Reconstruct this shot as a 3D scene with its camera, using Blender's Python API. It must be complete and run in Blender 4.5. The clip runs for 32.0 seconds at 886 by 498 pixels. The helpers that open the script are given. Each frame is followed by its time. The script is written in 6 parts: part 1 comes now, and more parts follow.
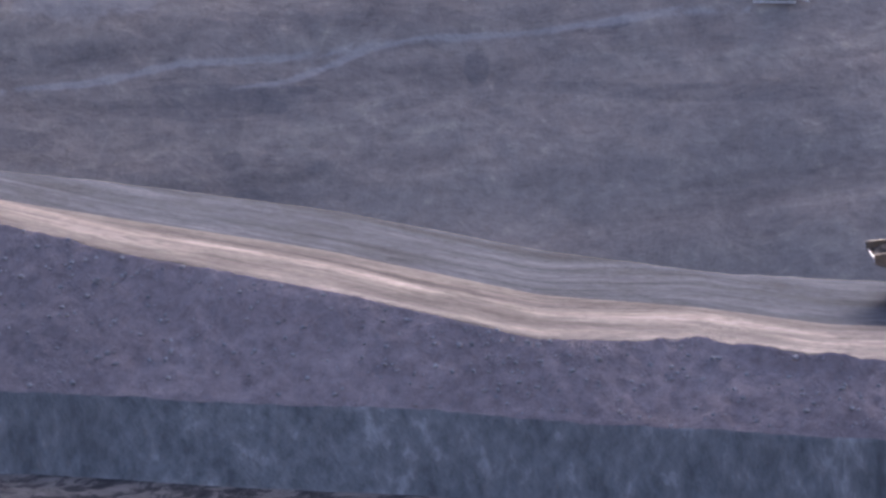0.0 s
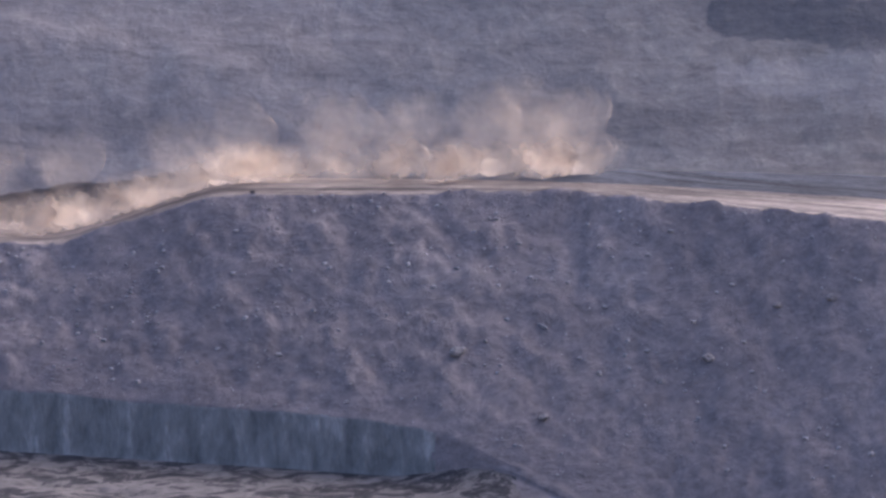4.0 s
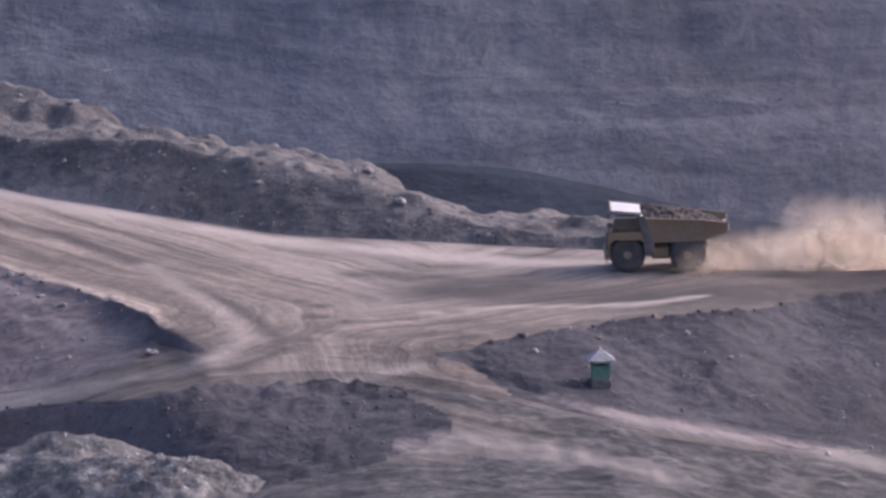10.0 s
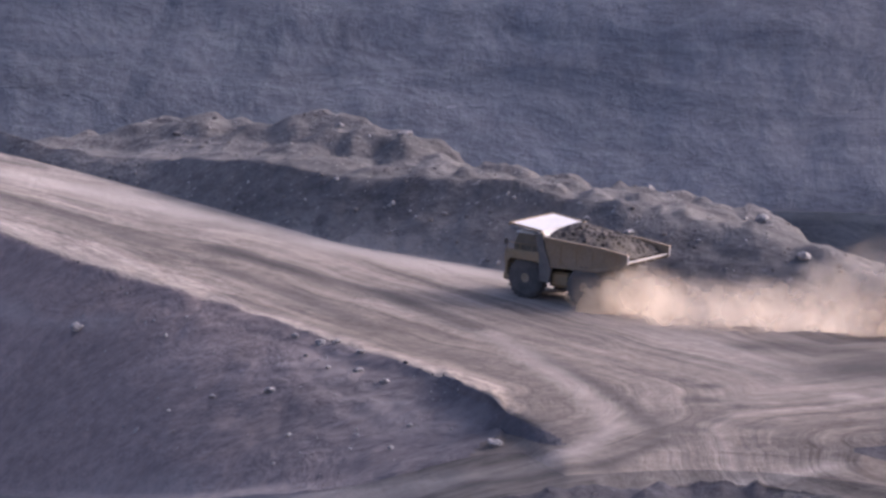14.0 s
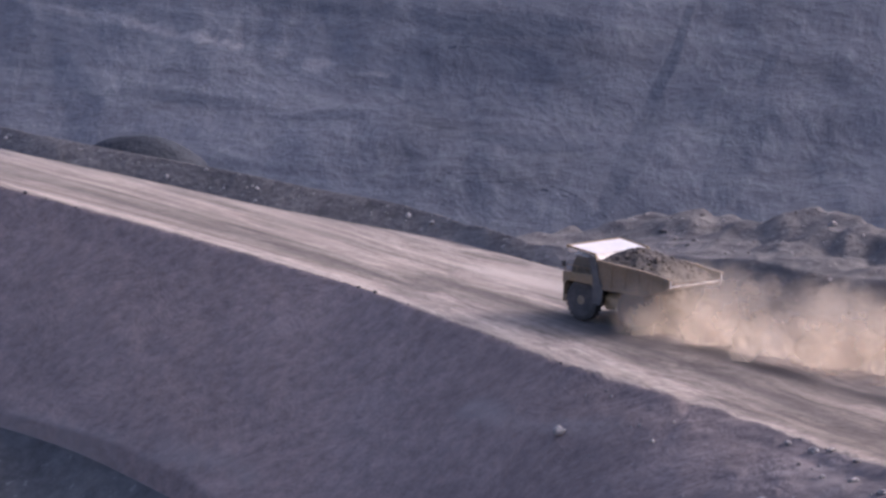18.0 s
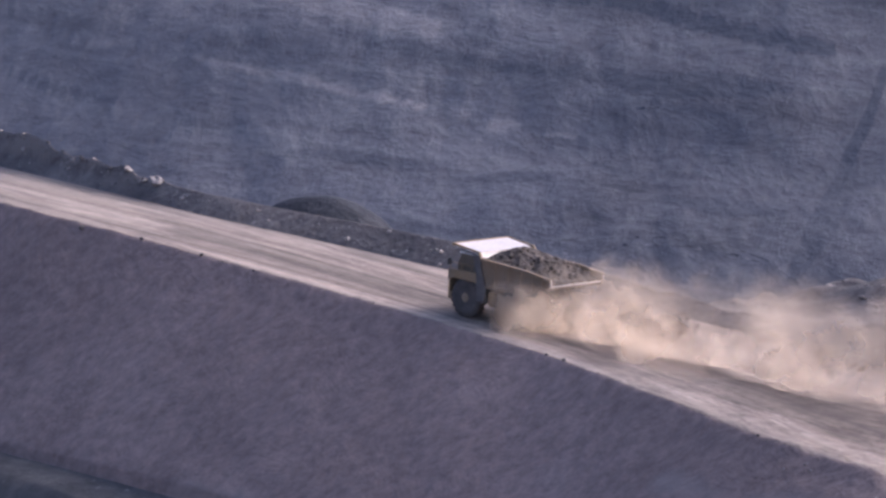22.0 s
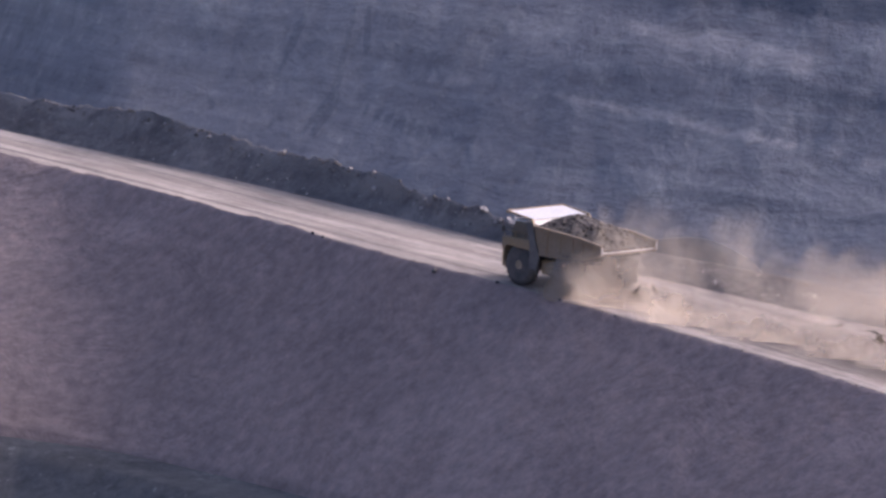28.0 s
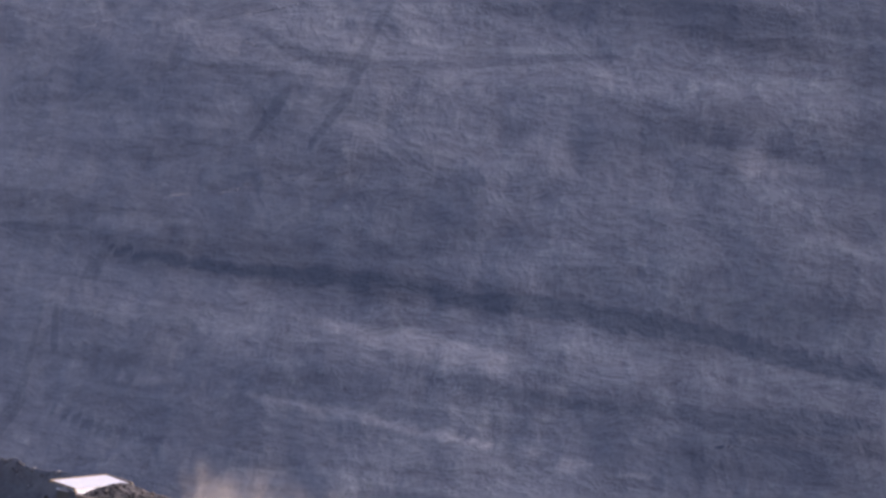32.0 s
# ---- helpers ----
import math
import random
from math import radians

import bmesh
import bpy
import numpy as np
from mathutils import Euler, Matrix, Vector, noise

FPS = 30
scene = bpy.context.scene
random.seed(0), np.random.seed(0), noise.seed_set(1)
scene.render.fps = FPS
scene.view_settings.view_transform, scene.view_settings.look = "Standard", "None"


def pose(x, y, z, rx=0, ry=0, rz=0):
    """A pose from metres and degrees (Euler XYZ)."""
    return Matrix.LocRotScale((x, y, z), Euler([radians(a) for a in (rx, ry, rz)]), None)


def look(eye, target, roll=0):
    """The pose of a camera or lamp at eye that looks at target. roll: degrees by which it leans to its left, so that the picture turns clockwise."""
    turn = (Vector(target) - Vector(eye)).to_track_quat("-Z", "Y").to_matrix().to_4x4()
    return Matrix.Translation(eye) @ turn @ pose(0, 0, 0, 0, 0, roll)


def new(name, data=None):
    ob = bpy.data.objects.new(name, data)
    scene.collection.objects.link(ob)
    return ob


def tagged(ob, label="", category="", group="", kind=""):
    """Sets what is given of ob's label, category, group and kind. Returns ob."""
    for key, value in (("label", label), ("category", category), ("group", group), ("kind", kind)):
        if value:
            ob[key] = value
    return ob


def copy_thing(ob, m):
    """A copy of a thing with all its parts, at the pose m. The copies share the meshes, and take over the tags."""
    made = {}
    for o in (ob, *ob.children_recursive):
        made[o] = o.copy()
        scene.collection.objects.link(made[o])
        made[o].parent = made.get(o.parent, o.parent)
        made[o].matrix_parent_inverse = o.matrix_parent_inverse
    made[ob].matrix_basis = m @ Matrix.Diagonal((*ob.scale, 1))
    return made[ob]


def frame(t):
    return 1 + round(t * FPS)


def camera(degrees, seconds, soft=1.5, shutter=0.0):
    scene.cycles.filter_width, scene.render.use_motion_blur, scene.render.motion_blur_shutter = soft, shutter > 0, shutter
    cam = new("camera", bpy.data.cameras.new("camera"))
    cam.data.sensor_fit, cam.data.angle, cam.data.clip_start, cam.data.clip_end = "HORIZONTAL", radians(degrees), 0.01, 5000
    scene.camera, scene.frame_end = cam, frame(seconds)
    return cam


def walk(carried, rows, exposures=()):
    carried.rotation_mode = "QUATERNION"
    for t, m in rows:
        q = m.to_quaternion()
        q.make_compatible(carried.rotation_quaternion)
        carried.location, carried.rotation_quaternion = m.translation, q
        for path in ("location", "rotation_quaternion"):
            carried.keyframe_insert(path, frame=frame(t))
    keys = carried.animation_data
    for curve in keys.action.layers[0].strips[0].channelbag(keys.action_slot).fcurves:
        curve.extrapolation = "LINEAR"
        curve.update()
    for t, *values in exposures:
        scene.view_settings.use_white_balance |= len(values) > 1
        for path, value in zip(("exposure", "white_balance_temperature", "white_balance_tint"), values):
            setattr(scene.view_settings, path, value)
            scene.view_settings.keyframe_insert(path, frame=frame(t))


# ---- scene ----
cam = camera(9.0, 32.0, soft=2.8)

# time, eye x y z, turn to the right of +y, tilt down, roll
WALK = [
    (0.0, 0.00, 0.00, 72.70, 45.195, 10.940, -0.392),
    (0.2, 0.00, 0.00, 72.70, 43.830, 10.889, -0.547),
    (0.4, 0.00, 0.00, 72.70, 42.060, 10.818, 0.014),
    (0.6, 0.00, 0.00, 72.70, 40.511, 10.641, 0.308),
    (0.8, 0.00, 0.00, 72.70, 39.041, 10.342, 0.339),
    (1.0, 0.00, 0.00, 72.70, 37.633, 10.134, 0.225),
    (1.5, 0.00, 0.00, 72.70, 34.737, 9.500, -0.226),
    (2.0, 0.00, 0.00, 72.70, 31.649, 8.967, -0.096),
    (2.5, 0.00, 0.00, 72.70, 28.296, 8.638, -0.311),
    (3.0, 0.00, 0.00, 72.70, 24.555, 8.451, -0.138),
    (3.5, 0.00, 0.00, 72.70, 20.739, 8.715, -0.083),
    (5.5, 0.00, 0.00, 72.70, 7.135, 8.191, 0.038),
    (5.8, 0.00, 0.00, 72.70, 5.207, 8.448, 0.080),
    (6.0, 0.00, 0.00, 72.70, 4.258, 8.714, 0.202),
    (6.5, 0.00, 0.00, 72.70, 3.243, 9.000, -0.061),
    (7.0, 0.00, 0.00, 72.70, 3.218, 9.254, 0.188),
    (7.5, 0.00, 0.00, 72.70, 1.883, 9.490, -0.020),
    (8.0, 0.00, 0.00, 72.70, 1.382, 9.313, 0.029),
    (8.5, 0.00, 0.00, 72.70, 1.106, 8.872, -0.084),
    (9.0, 0.00, 0.00, 72.70, -0.000, 9.000, -0.000),
    (9.4, 0.00, 0.00, 72.70, -0.736, 9.089, 0.140),
    (9.5, 0.00, 0.00, 72.70, -0.898, 9.101, 0.152),
    (9.6, -0.15, 2.13, 72.36, -1.050, 9.105, 0.140),
    (9.7, -0.40, 5.68, 71.80, -1.190, 9.104, 0.110),
    (9.8, -0.66, 9.47, 71.20, -1.323, 9.098, 0.071),
    (9.9, -0.93, 13.26, 70.59, -1.450, 9.089, 0.034),
    (10.0, -1.19, 17.05, 69.99, -1.577, 9.080, 0.009),
    (10.1, -1.46, 20.84, 69.39, -1.715, 9.070, -0.001),
    (10.2, -1.72, 24.63, 68.79, -1.864, 9.058, -0.003),
    (10.3, -1.99, 28.42, 68.19, -2.002, 9.045, -0.000),
    (10.4, -2.25, 32.21, 67.59, -2.109, 9.029, 0.003),
    (10.5, -2.52, 36.00, 66.98, -2.162, 9.011, 0.005),
    (10.6, -2.78, 39.79, 66.38, -2.145, 8.990, 0.004),
    (10.7, -3.05, 43.58, 65.78, -2.070, 8.967, 0.004),
    (10.8, -3.31, 47.37, 65.18, -1.966, 8.942, 0.004),
    (10.9, -3.58, 51.16, 64.58, -1.859, 8.916, 0.003),
    (11.0, -3.84, 54.95, 63.98, -1.776, 8.888, 0.003),
    (11.1, -4.11, 58.74, 63.37, -1.712, 8.858, 0.002),
    (11.2, -4.37, 62.53, 62.77, -1.650, 8.824, 0.002),
    (11.3, -4.64, 66.32, 62.17, -1.595, 8.790, 0.002),
    (11.4, -4.90, 70.11, 61.57, -1.557, 8.759, 0.001),
    (11.5, -5.17, 73.90, 60.97, -1.541, 8.733, 0.000),
    (11.6, -5.43, 77.69, 60.37, -1.550, 8.712, -0.001),
    (11.7, -5.70, 81.48, 59.76, -1.580, 8.693, -0.003),
    (11.8, -5.96, 85.26, 59.16, -1.626, 8.679, -0.005),
    (11.9, -6.23, 89.05, 58.56, -1.686, 8.673, -0.006),
    (12.0, -6.49, 92.84, 57.96, -1.755, 8.677, -0.007),
    (12.1, -6.74, 96.40, 57.39, -1.834, 8.693, -0.006),
    (12.2, -6.87, 98.29, 57.09, -1.926, 8.721, -0.005),
    (12.3, -6.89, 98.53, 57.06, -2.030, 8.756, -0.003),
    (12.5, -6.89, 98.53, 57.06, -2.269, 8.830, 0.001),
    (13.0, -6.89, 98.53, 57.06, -3.044, 9.028, 0.009),
    (13.5, -6.89, 98.53, 57.06, -4.075, 8.735, 0.028),
    (14.0, -7.29, 100.24, 56.84, -5.225, 8.448, 0.026),
    (14.5, -7.68, 101.95, 56.62, -5.809, 8.183, 0.095),
    (16.5, -9.26, 108.81, 55.76, -7.643, 7.972, -0.230),
    (17.0, -9.66, 110.52, 55.55, -9.439, 7.751, 0.066),
    (17.5, -10.05, 112.23, 55.33, -10.155, 7.608, 0.184),
    (18.0, -10.45, 113.95, 55.11, -10.029, 7.462, 0.050),
    (18.5, -10.84, 115.66, 54.90, -9.873, 7.313, 0.055),
    (19.0, -11.24, 117.37, 54.68, -9.753, 7.399, 0.160),
    (19.5, -11.64, 119.09, 54.47, -9.815, 7.444, 0.113),
    (20.0, -12.03, 120.80, 54.25, -10.068, 7.398, 0.078),
    (20.5, -12.43, 122.51, 54.03, -10.436, 7.372, 0.051),
    (21.0, -12.82, 124.23, 53.82, -10.767, 7.214, -0.067),
    (21.5, -13.22, 125.94, 53.60, -11.415, 7.087, 0.004),
    (22.0, -13.61, 127.65, 53.39, -11.877, 6.808, -0.019),
    (22.5, -14.01, 129.37, 53.17, -12.312, 6.590, -0.006),
    (23.0, -14.40, 131.08, 52.95, -12.613, 6.346, -0.022),
    (23.5, -14.80, 132.79, 52.74, -12.761, 6.172, -0.080),
    (24.0, -15.20, 134.50, 52.52, -12.765, 6.056, -0.179),
    (24.5, -15.59, 136.22, 52.31, -12.905, 5.846, -0.146),
    (25.0, -15.99, 137.93, 52.09, -13.193, 5.674, -0.233),
    (25.5, -16.38, 139.64, 51.88, -13.896, 5.693, -0.112),
    (26.0, -16.78, 141.36, 51.66, -15.156, 5.988, 0.104),
    (26.5, -17.17, 143.07, 51.44, -15.909, 6.291, 0.285),
    (28.5, -18.76, 149.92, 50.58, -15.373, 6.335, 0.334),
    (29.0, -19.15, 151.64, 50.36, -15.027, 6.267, 0.235),
    (29.5, -19.55, 153.35, 50.15, -14.563, 6.060, 0.086),
    (30.0, -19.94, 155.06, 49.93, -13.603, 5.792, -0.254),
    (30.5, -20.34, 156.78, 49.72, -13.083, 5.619, -0.269),
    (31.0, -20.73, 158.49, 49.50, -12.748, 5.478, -0.204),
    (31.5, -20.73, 158.49, 49.50, -12.485, 4.993, -0.046),
    (32.0, -20.73, 158.49, 49.50, -12.489, 3.260, 0.116),
]
walk(cam, [(t, pose(x, y, z, 90 - tilt, 0, -turn) @ pose(0, 0, 0, 0, 0, -roll)) for t, x, y, z, turn, tilt, roll in WALK],
     exposures=[(0.0, 0.98, 5450, 23), (32.0, 0.98, 5450, 23)])

# ---- light: a low sun from behind and to the right, hazy sky ----
SUN_AZ, SUN_EL = 64.0, 27.0
world = bpy.data.worlds.new("world")
scene.world = world
world.use_nodes = True
wn = world.node_tree.nodes
sky = wn.new("ShaderNodeTexSky")
sky.sky_type, sky.sun_disc = "NISHITA", False
sky.sun_elevation, sky.sun_rotation = radians(SUN_EL), radians(SUN_AZ)
sky.dust_density, sky.air_density, sky.ozone_density = 7.0, 0.9, 0.4
world.node_tree.links.new(sky.outputs[0], wn["Background"].inputs[0])
wn["Background"].inputs[1].default_value = 0.15
sun_data = bpy.data.lights.new("sun", "SUN")
sun_data.energy, sun_data.angle, sun_data.color = 0.78, radians(3.0), (1.0, 0.94, 0.88)
sun = new("sun", sun_data)
sd = Vector((math.sin(radians(SUN_AZ)) * math.cos(radians(SUN_EL)), math.cos(radians(SUN_AZ)) * math.cos(radians(SUN_EL)), math.sin(radians(SUN_EL))))
sun.matrix_world = look(sd * 900, (0, 0, 0))


# ---- materials ----
def material(name, rough=0.9, metal=0.0):
    m = bpy.data.materials.new(name)
    m.use_nodes = True
    b = m.node_tree.nodes["Principled BSDF"]
    b.inputs["Roughness"].default_value, b.inputs["Metallic"].default_value = rough, metal
    return m, m.node_tree.nodes, m.node_tree.links, b


def coords(n, l, scale, attr=None):
    mp = n.new("ShaderNodeMapping")
    mp.inputs["Scale"].default_value = scale
    if attr:
        a = n.new("ShaderNodeAttribute")
        a.attribute_name = attr
        l.new(a.outputs["Vector"], mp.inputs[0])
    else:
        l.new(n.new("ShaderNodeTexCoord").outputs["Object"], mp.inputs[0])
    return mp.outputs[0]


def noise_tex(n, l, vec, scale=1.0, detail=4.0, rough=0.6, dist=0.0):
    t = n.new("ShaderNodeTexNoise")
    t.inputs["Scale"].default_value, t.inputs["Detail"].default_value = scale, detail
    t.inputs["Roughness"].default_value, t.inputs["Distortion"].default_value = rough, dist
    l.new(vec, t.inputs["Vector"])
    return t.outputs["Fac"]


def ramp(n, l, fac, stops):
    r = n.new("ShaderNodeValToRGB")
    el = r.color_ramp.elements
    while len(el) < len(stops):
        el.new(0.5)
    for e, (p, c) in zip(el, stops):
        e.position, e.color = p, (*c, 1) if len(c) == 3 else c
    l.new(fac, r.inputs[0])
    return r.outputs[0]


def mixed(n, l, fac, a, b, kind="MIX"):
    m = n.new("ShaderNodeMix")
    m.data_type, m.blend_type = "RGBA", kind
    for sock, v in ((m.inputs[0], fac), (m.inputs[6], a), (m.inputs[7], b)):
        if isinstance(v, (int, float)):
            sock.default_value = v
        elif isinstance(v, tuple):
            sock.default_value = (*v, 1)
        else:
            l.new(v, sock)
    return m.outputs[2]


def bumped(n, l, b, heights, strength=0.6):
    prev = None
    for h, d in heights:
        bp = n.new("ShaderNodeBump")
        bp.inputs["Strength"].default_value, bp.inputs["Distance"].default_value = strength, d
        l.new(h, bp.inputs["Height"])
        if prev:
            l.new(prev, bp.inputs["Normal"])
        prev = bp.outputs[0]
    l.new(prev, b.inputs["Normal"])


def matt(b):
    b.inputs["Specular IOR Level"].default_value = 0.12


def along(n, l, stops):
    """Grey value that changes from place to place along the pit, by turn in degrees."""
    a = n.new("ShaderNodeAttribute")
    a.attribute_name = "turn"
    mr = n.new("ShaderNodeMapRange")
    mr.inputs["From Min"].default_value, mr.inputs["From Max"].default_value = -20, 55
    l.new(a.outputs["Fac"], mr.inputs["Value"])
    return ramp(n, l, mr.outputs["Result"], [((q + 20) / 75, (v, v, v)) for q, v in stops])


def earth(name, dark, mid, light, grain=1.2, blotch=0.07, stretch=(1, 1, 1), relief=0.35, paler=None, swept_tone=None):
    """Broken ground: blotches, clods and pale stones."""
    m, n, l, b = material(name, 0.95)
    matt(b)
    v = coords(n, l, stretch)
    big = noise_tex(n, l, v, blotch, 5, 0.62, 0.4)
    fine = noise_tex(n, l, v, grain, 6, 0.7)
    c1 = ramp(n, l, big, [(0.3, dark), (0.52, mid), (0.75, light)])
    c2 = ramp(n, l, fine, [(0.3, (0.72, 0.72, 0.72)), (0.5, (0.98, 0.98, 0.98)), (0.72, (1.3, 1.28, 1.25))])
    col = mixed(n, l, 1.0, c1, c2, "MULTIPLY")
    rubble = noise_tex(n, l, v, blotch * 2.6, 8, 0.68, 0.5)
    col = mixed(n, l, 1.0, col, ramp(n, l, rubble, [(0.38, (0.8, 0.8, 0.82)), (0.455, (0.94, 0.94, 0.95)), (0.475, (1, 1, 1)), (0.56, (1.02, 1.02, 1.02)), (0.585, (1.1, 1.09, 1.07)), (0.68, (1.25, 1.22, 1.19))]), "MULTIPLY")
    stones = ramp(n, l, noise_tex(n, l, v, grain * 1.7, 2, 0.5), [(0.655, (0, 0, 0)), (0.73, (0.8, 0.8, 0.8))])
    col = mixed(n, l, stones, col, tuple(min(1, x * 1.35) for x in light))
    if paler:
        # bank colour darker in the middle, paler to either side, painted to offset sun and shade
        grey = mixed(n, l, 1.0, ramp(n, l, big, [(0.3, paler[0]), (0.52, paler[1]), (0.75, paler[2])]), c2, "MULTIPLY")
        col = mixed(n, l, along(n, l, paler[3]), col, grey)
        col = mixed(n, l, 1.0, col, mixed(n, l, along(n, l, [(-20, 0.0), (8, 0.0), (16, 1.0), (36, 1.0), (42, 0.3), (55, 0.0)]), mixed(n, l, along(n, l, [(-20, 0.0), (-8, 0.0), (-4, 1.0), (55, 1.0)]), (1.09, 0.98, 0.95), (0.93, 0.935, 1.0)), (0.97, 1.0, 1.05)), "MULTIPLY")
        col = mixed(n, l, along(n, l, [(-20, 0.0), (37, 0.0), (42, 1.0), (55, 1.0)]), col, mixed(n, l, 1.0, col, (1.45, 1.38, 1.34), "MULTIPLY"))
    if paler:
        sa = n.new("ShaderNodeAttribute")
        sa.attribute_name = "stain"
        col = mixed(n, l, sa.outputs["Fac"], col, (0.07, 0.076, 0.092))
        # chutes of coarser rubble run down the slope of the grey banks
        chute = noise_tex(n, l, coords(n, l, (0.09, 0.05, 0), "strip"), 1.0, 7, 0.66, 1.6)
        runs = mixed(n, l, along(n, l, [(-20, 0.25), (10, 0.3), (16, 1.0), (55, 1.0)]), (1, 1, 1), ramp(n, l, chute, [(0.36, (0.93, 0.932, 0.936)), (0.47, (0.985, 0.985, 0.985)), (0.55, (1.01, 1.01, 1.01)), (0.66, (1.08, 1.075, 1.07))]))
        col = mixed(n, l, 1.0, col, runs, "MULTIPLY")
    if swept_tone:
        ta = n.new("ShaderNodeAttribute")
        ta.attribute_name = "swept"
        col = mixed(n, l, mixed(n, l, 1.0, ta.outputs["Fac"], ramp(n, l, rubble, [(0.4, (0.2, 0.2, 0.2)), (0.52, (1, 1, 1))]), "MULTIPLY"), col, swept_tone)
    l.new(col, b.inputs["Base Color"])
    if paler:
        calm = mixed(n, l, along(n, l, [(-20, 0.12), (-5, 0.15), (0, 0.7), (14, 1.0), (55, 1.0)]), (0.5, 0.5, 0.5), fine)
        bumped(n, l, b, [(big, relief * 3), (rubble, relief * 3), (calm, relief)], 0.65)
    else:
        bumped(n, l, b, [(big, relief * 4), (rubble, relief * 1.5), (fine, relief)], 0.65)
    return m


def road_material(name, base, pale, rut, across=0.55, dirt=None, bleach=1.0):
    """Graded haul road: pale dust with darker wheel ruts that run along it."""
    m, n, l, b = material(name, 0.92)
    matt(b)
    v = coords(n, l, (0.032, across * 0.36, 1), "strip")
    v2 = coords(n, l, (0.1, across * 1.0, 1), "strip")
    o = coords(n, l, (1, 1, 1))
    st = noise_tex(n, l, v, 1.0, 6, 0.66, 0.5)
    st2 = noise_tex(n, l, v2, 1.0, 6, 0.7, 0.4)
    bl = noise_tex(n, l, o, 0.1, 6, 0.66, 0.3)
    fi = noise_tex(n, l, o, 1.1, 5, 0.7)
    c = ramp(n, l, st, [(0.3, rut), (0.46, base), (0.62, pale), (0.8, base)])
    c = mixed(n, l, ramp(n, l, st2, [(0.54, (0, 0, 0)), (0.68, (0.7, 0.7, 0.7))]), c, rut)
    worn = noise_tex(n, l, coords(n, l, (0.035, 0.12, 0.1), "strip"), 1.0, 5, 0.65, 0.8)
    c = mixed(n, l, ramp(n, l, worn, [(0.42, (0.5, 0.5, 0.5)), (0.62, (0.0, 0.0, 0.0))]), c, base)
    c = mixed(n, l, 1.0, c, ramp(n, l, bl, [(0.32, (0.68, 0.68, 0.7)), (0.5, (1, 1, 1)), (0.68, (1.22, 1.21, 1.19))]), "MULTIPLY")
    c = mixed(n, l, 1.0, c, ramp(n, l, fi, [(0.3, (0.74, 0.74, 0.74)), (0.7, (1.2, 1.2, 1.2))]), "MULTIPLY")
    c = mixed(n, l, along(n, l, [(-20, 0.45), (-13, 0.4), (-9, 0.12), (-5, 0.0), (55, 0.0)]), c, pale)
    # crusts broken by the wheels: crisp torn patches, long along the road
    torn = noise_tex(n, l, coords(n, l, (0.12, 0.42, 0.2), "strip"), 1.0, 9, 0.72, 0.9)
    c = mixed(n, l, 1.0, c, ramp(n, l, torn, [(0.36, (0.74, 0.735, 0.735)), (0.445, (0.84, 0.835, 0.835)), (0.465, (0.98, 0.98, 0.98)), (0.545, (1.02, 1.02, 1.02)), (0.565, (1.14, 1.13, 1.115)), (0.66, (1.24, 1.225, 1.2))]), "MULTIPLY")
    lines = noise_tex(n, l, coords(n, l, (0.009, across * 0.9, 0), "strip"), 1.0, 5, 0.62, 0.12)
    c = mixed(n, l, along(n, l, [(-20, 1.0), (-8, 0.9), (-5, 0.3), (4, 0.3), (8, 1.0), (55, 1.0)]), c, mixed(n, l, 1.0, c, ramp(n, l, lines, [(0.36, (0.5, 0.5, 0.52)), (0.42, (0.82, 0.82, 0.83)), (0.45, (1, 1, 1)), (0.55, (1.02, 1.02, 1.02)), (0.6, (1.25, 1.24, 1.22)), (0.68, (1.4, 1.38, 1.35))]), "MULTIPLY"))
    c = mixed(n, l, along(n, l, [(-20, 0.0), (-8.5, 0.0), (-5, 1.0), (3, 1.0), (7, 0.0), (55, 0.0)]), c, mixed(n, l, 1.0, c, (0.84, 0.825, 0.81), "MULTIPLY"))
    c = mixed(n, l, along(n, l, [(-20, 0.0), (11, 0.0), (17, 1.0), (28, 0.8), (32, 0.1), (40, 0.0), (43, 0.8), (55, 0.9)]), c, mixed(n, l, 1.0, c, (0.87, 0.88, 0.9), "MULTIPLY"))
    # the lane far from the edge, and the stretch to the right, are bleached with dry dust
    a = n.new("ShaderNodeAttribute")
    a.attribute_name = "strip"
    sep = n.new("ShaderNodeSeparateXYZ")
    l.new(a.outputs["Vector"], sep.inputs[0])
    lane = n.new("ShaderNodeMapRange")
    lane.inputs["From Min"].default_value, lane.inputs["From Max"].default_value = 9.0, 21.0
    l.new(sep.outputs[1], lane.inputs["Value"])
    dry = mixed(n, l, along(n, l, [(-20, 0.0), (-4, 0.0), (8, 0.1), (15, 0.8), (27, 0.7), (55, 0.8)]), lane.outputs["Result"], (0.08, 0.08, 0.08))
    dry = mixed(n, l, 1.0, dry, ramp(n, l, st2, [(0.35, (0.6 * bleach,) * 3), (0.6, (0.1 * bleach,) * 3)]), "MULTIPLY")
    c = mixed(n, l, dry, c, pale)
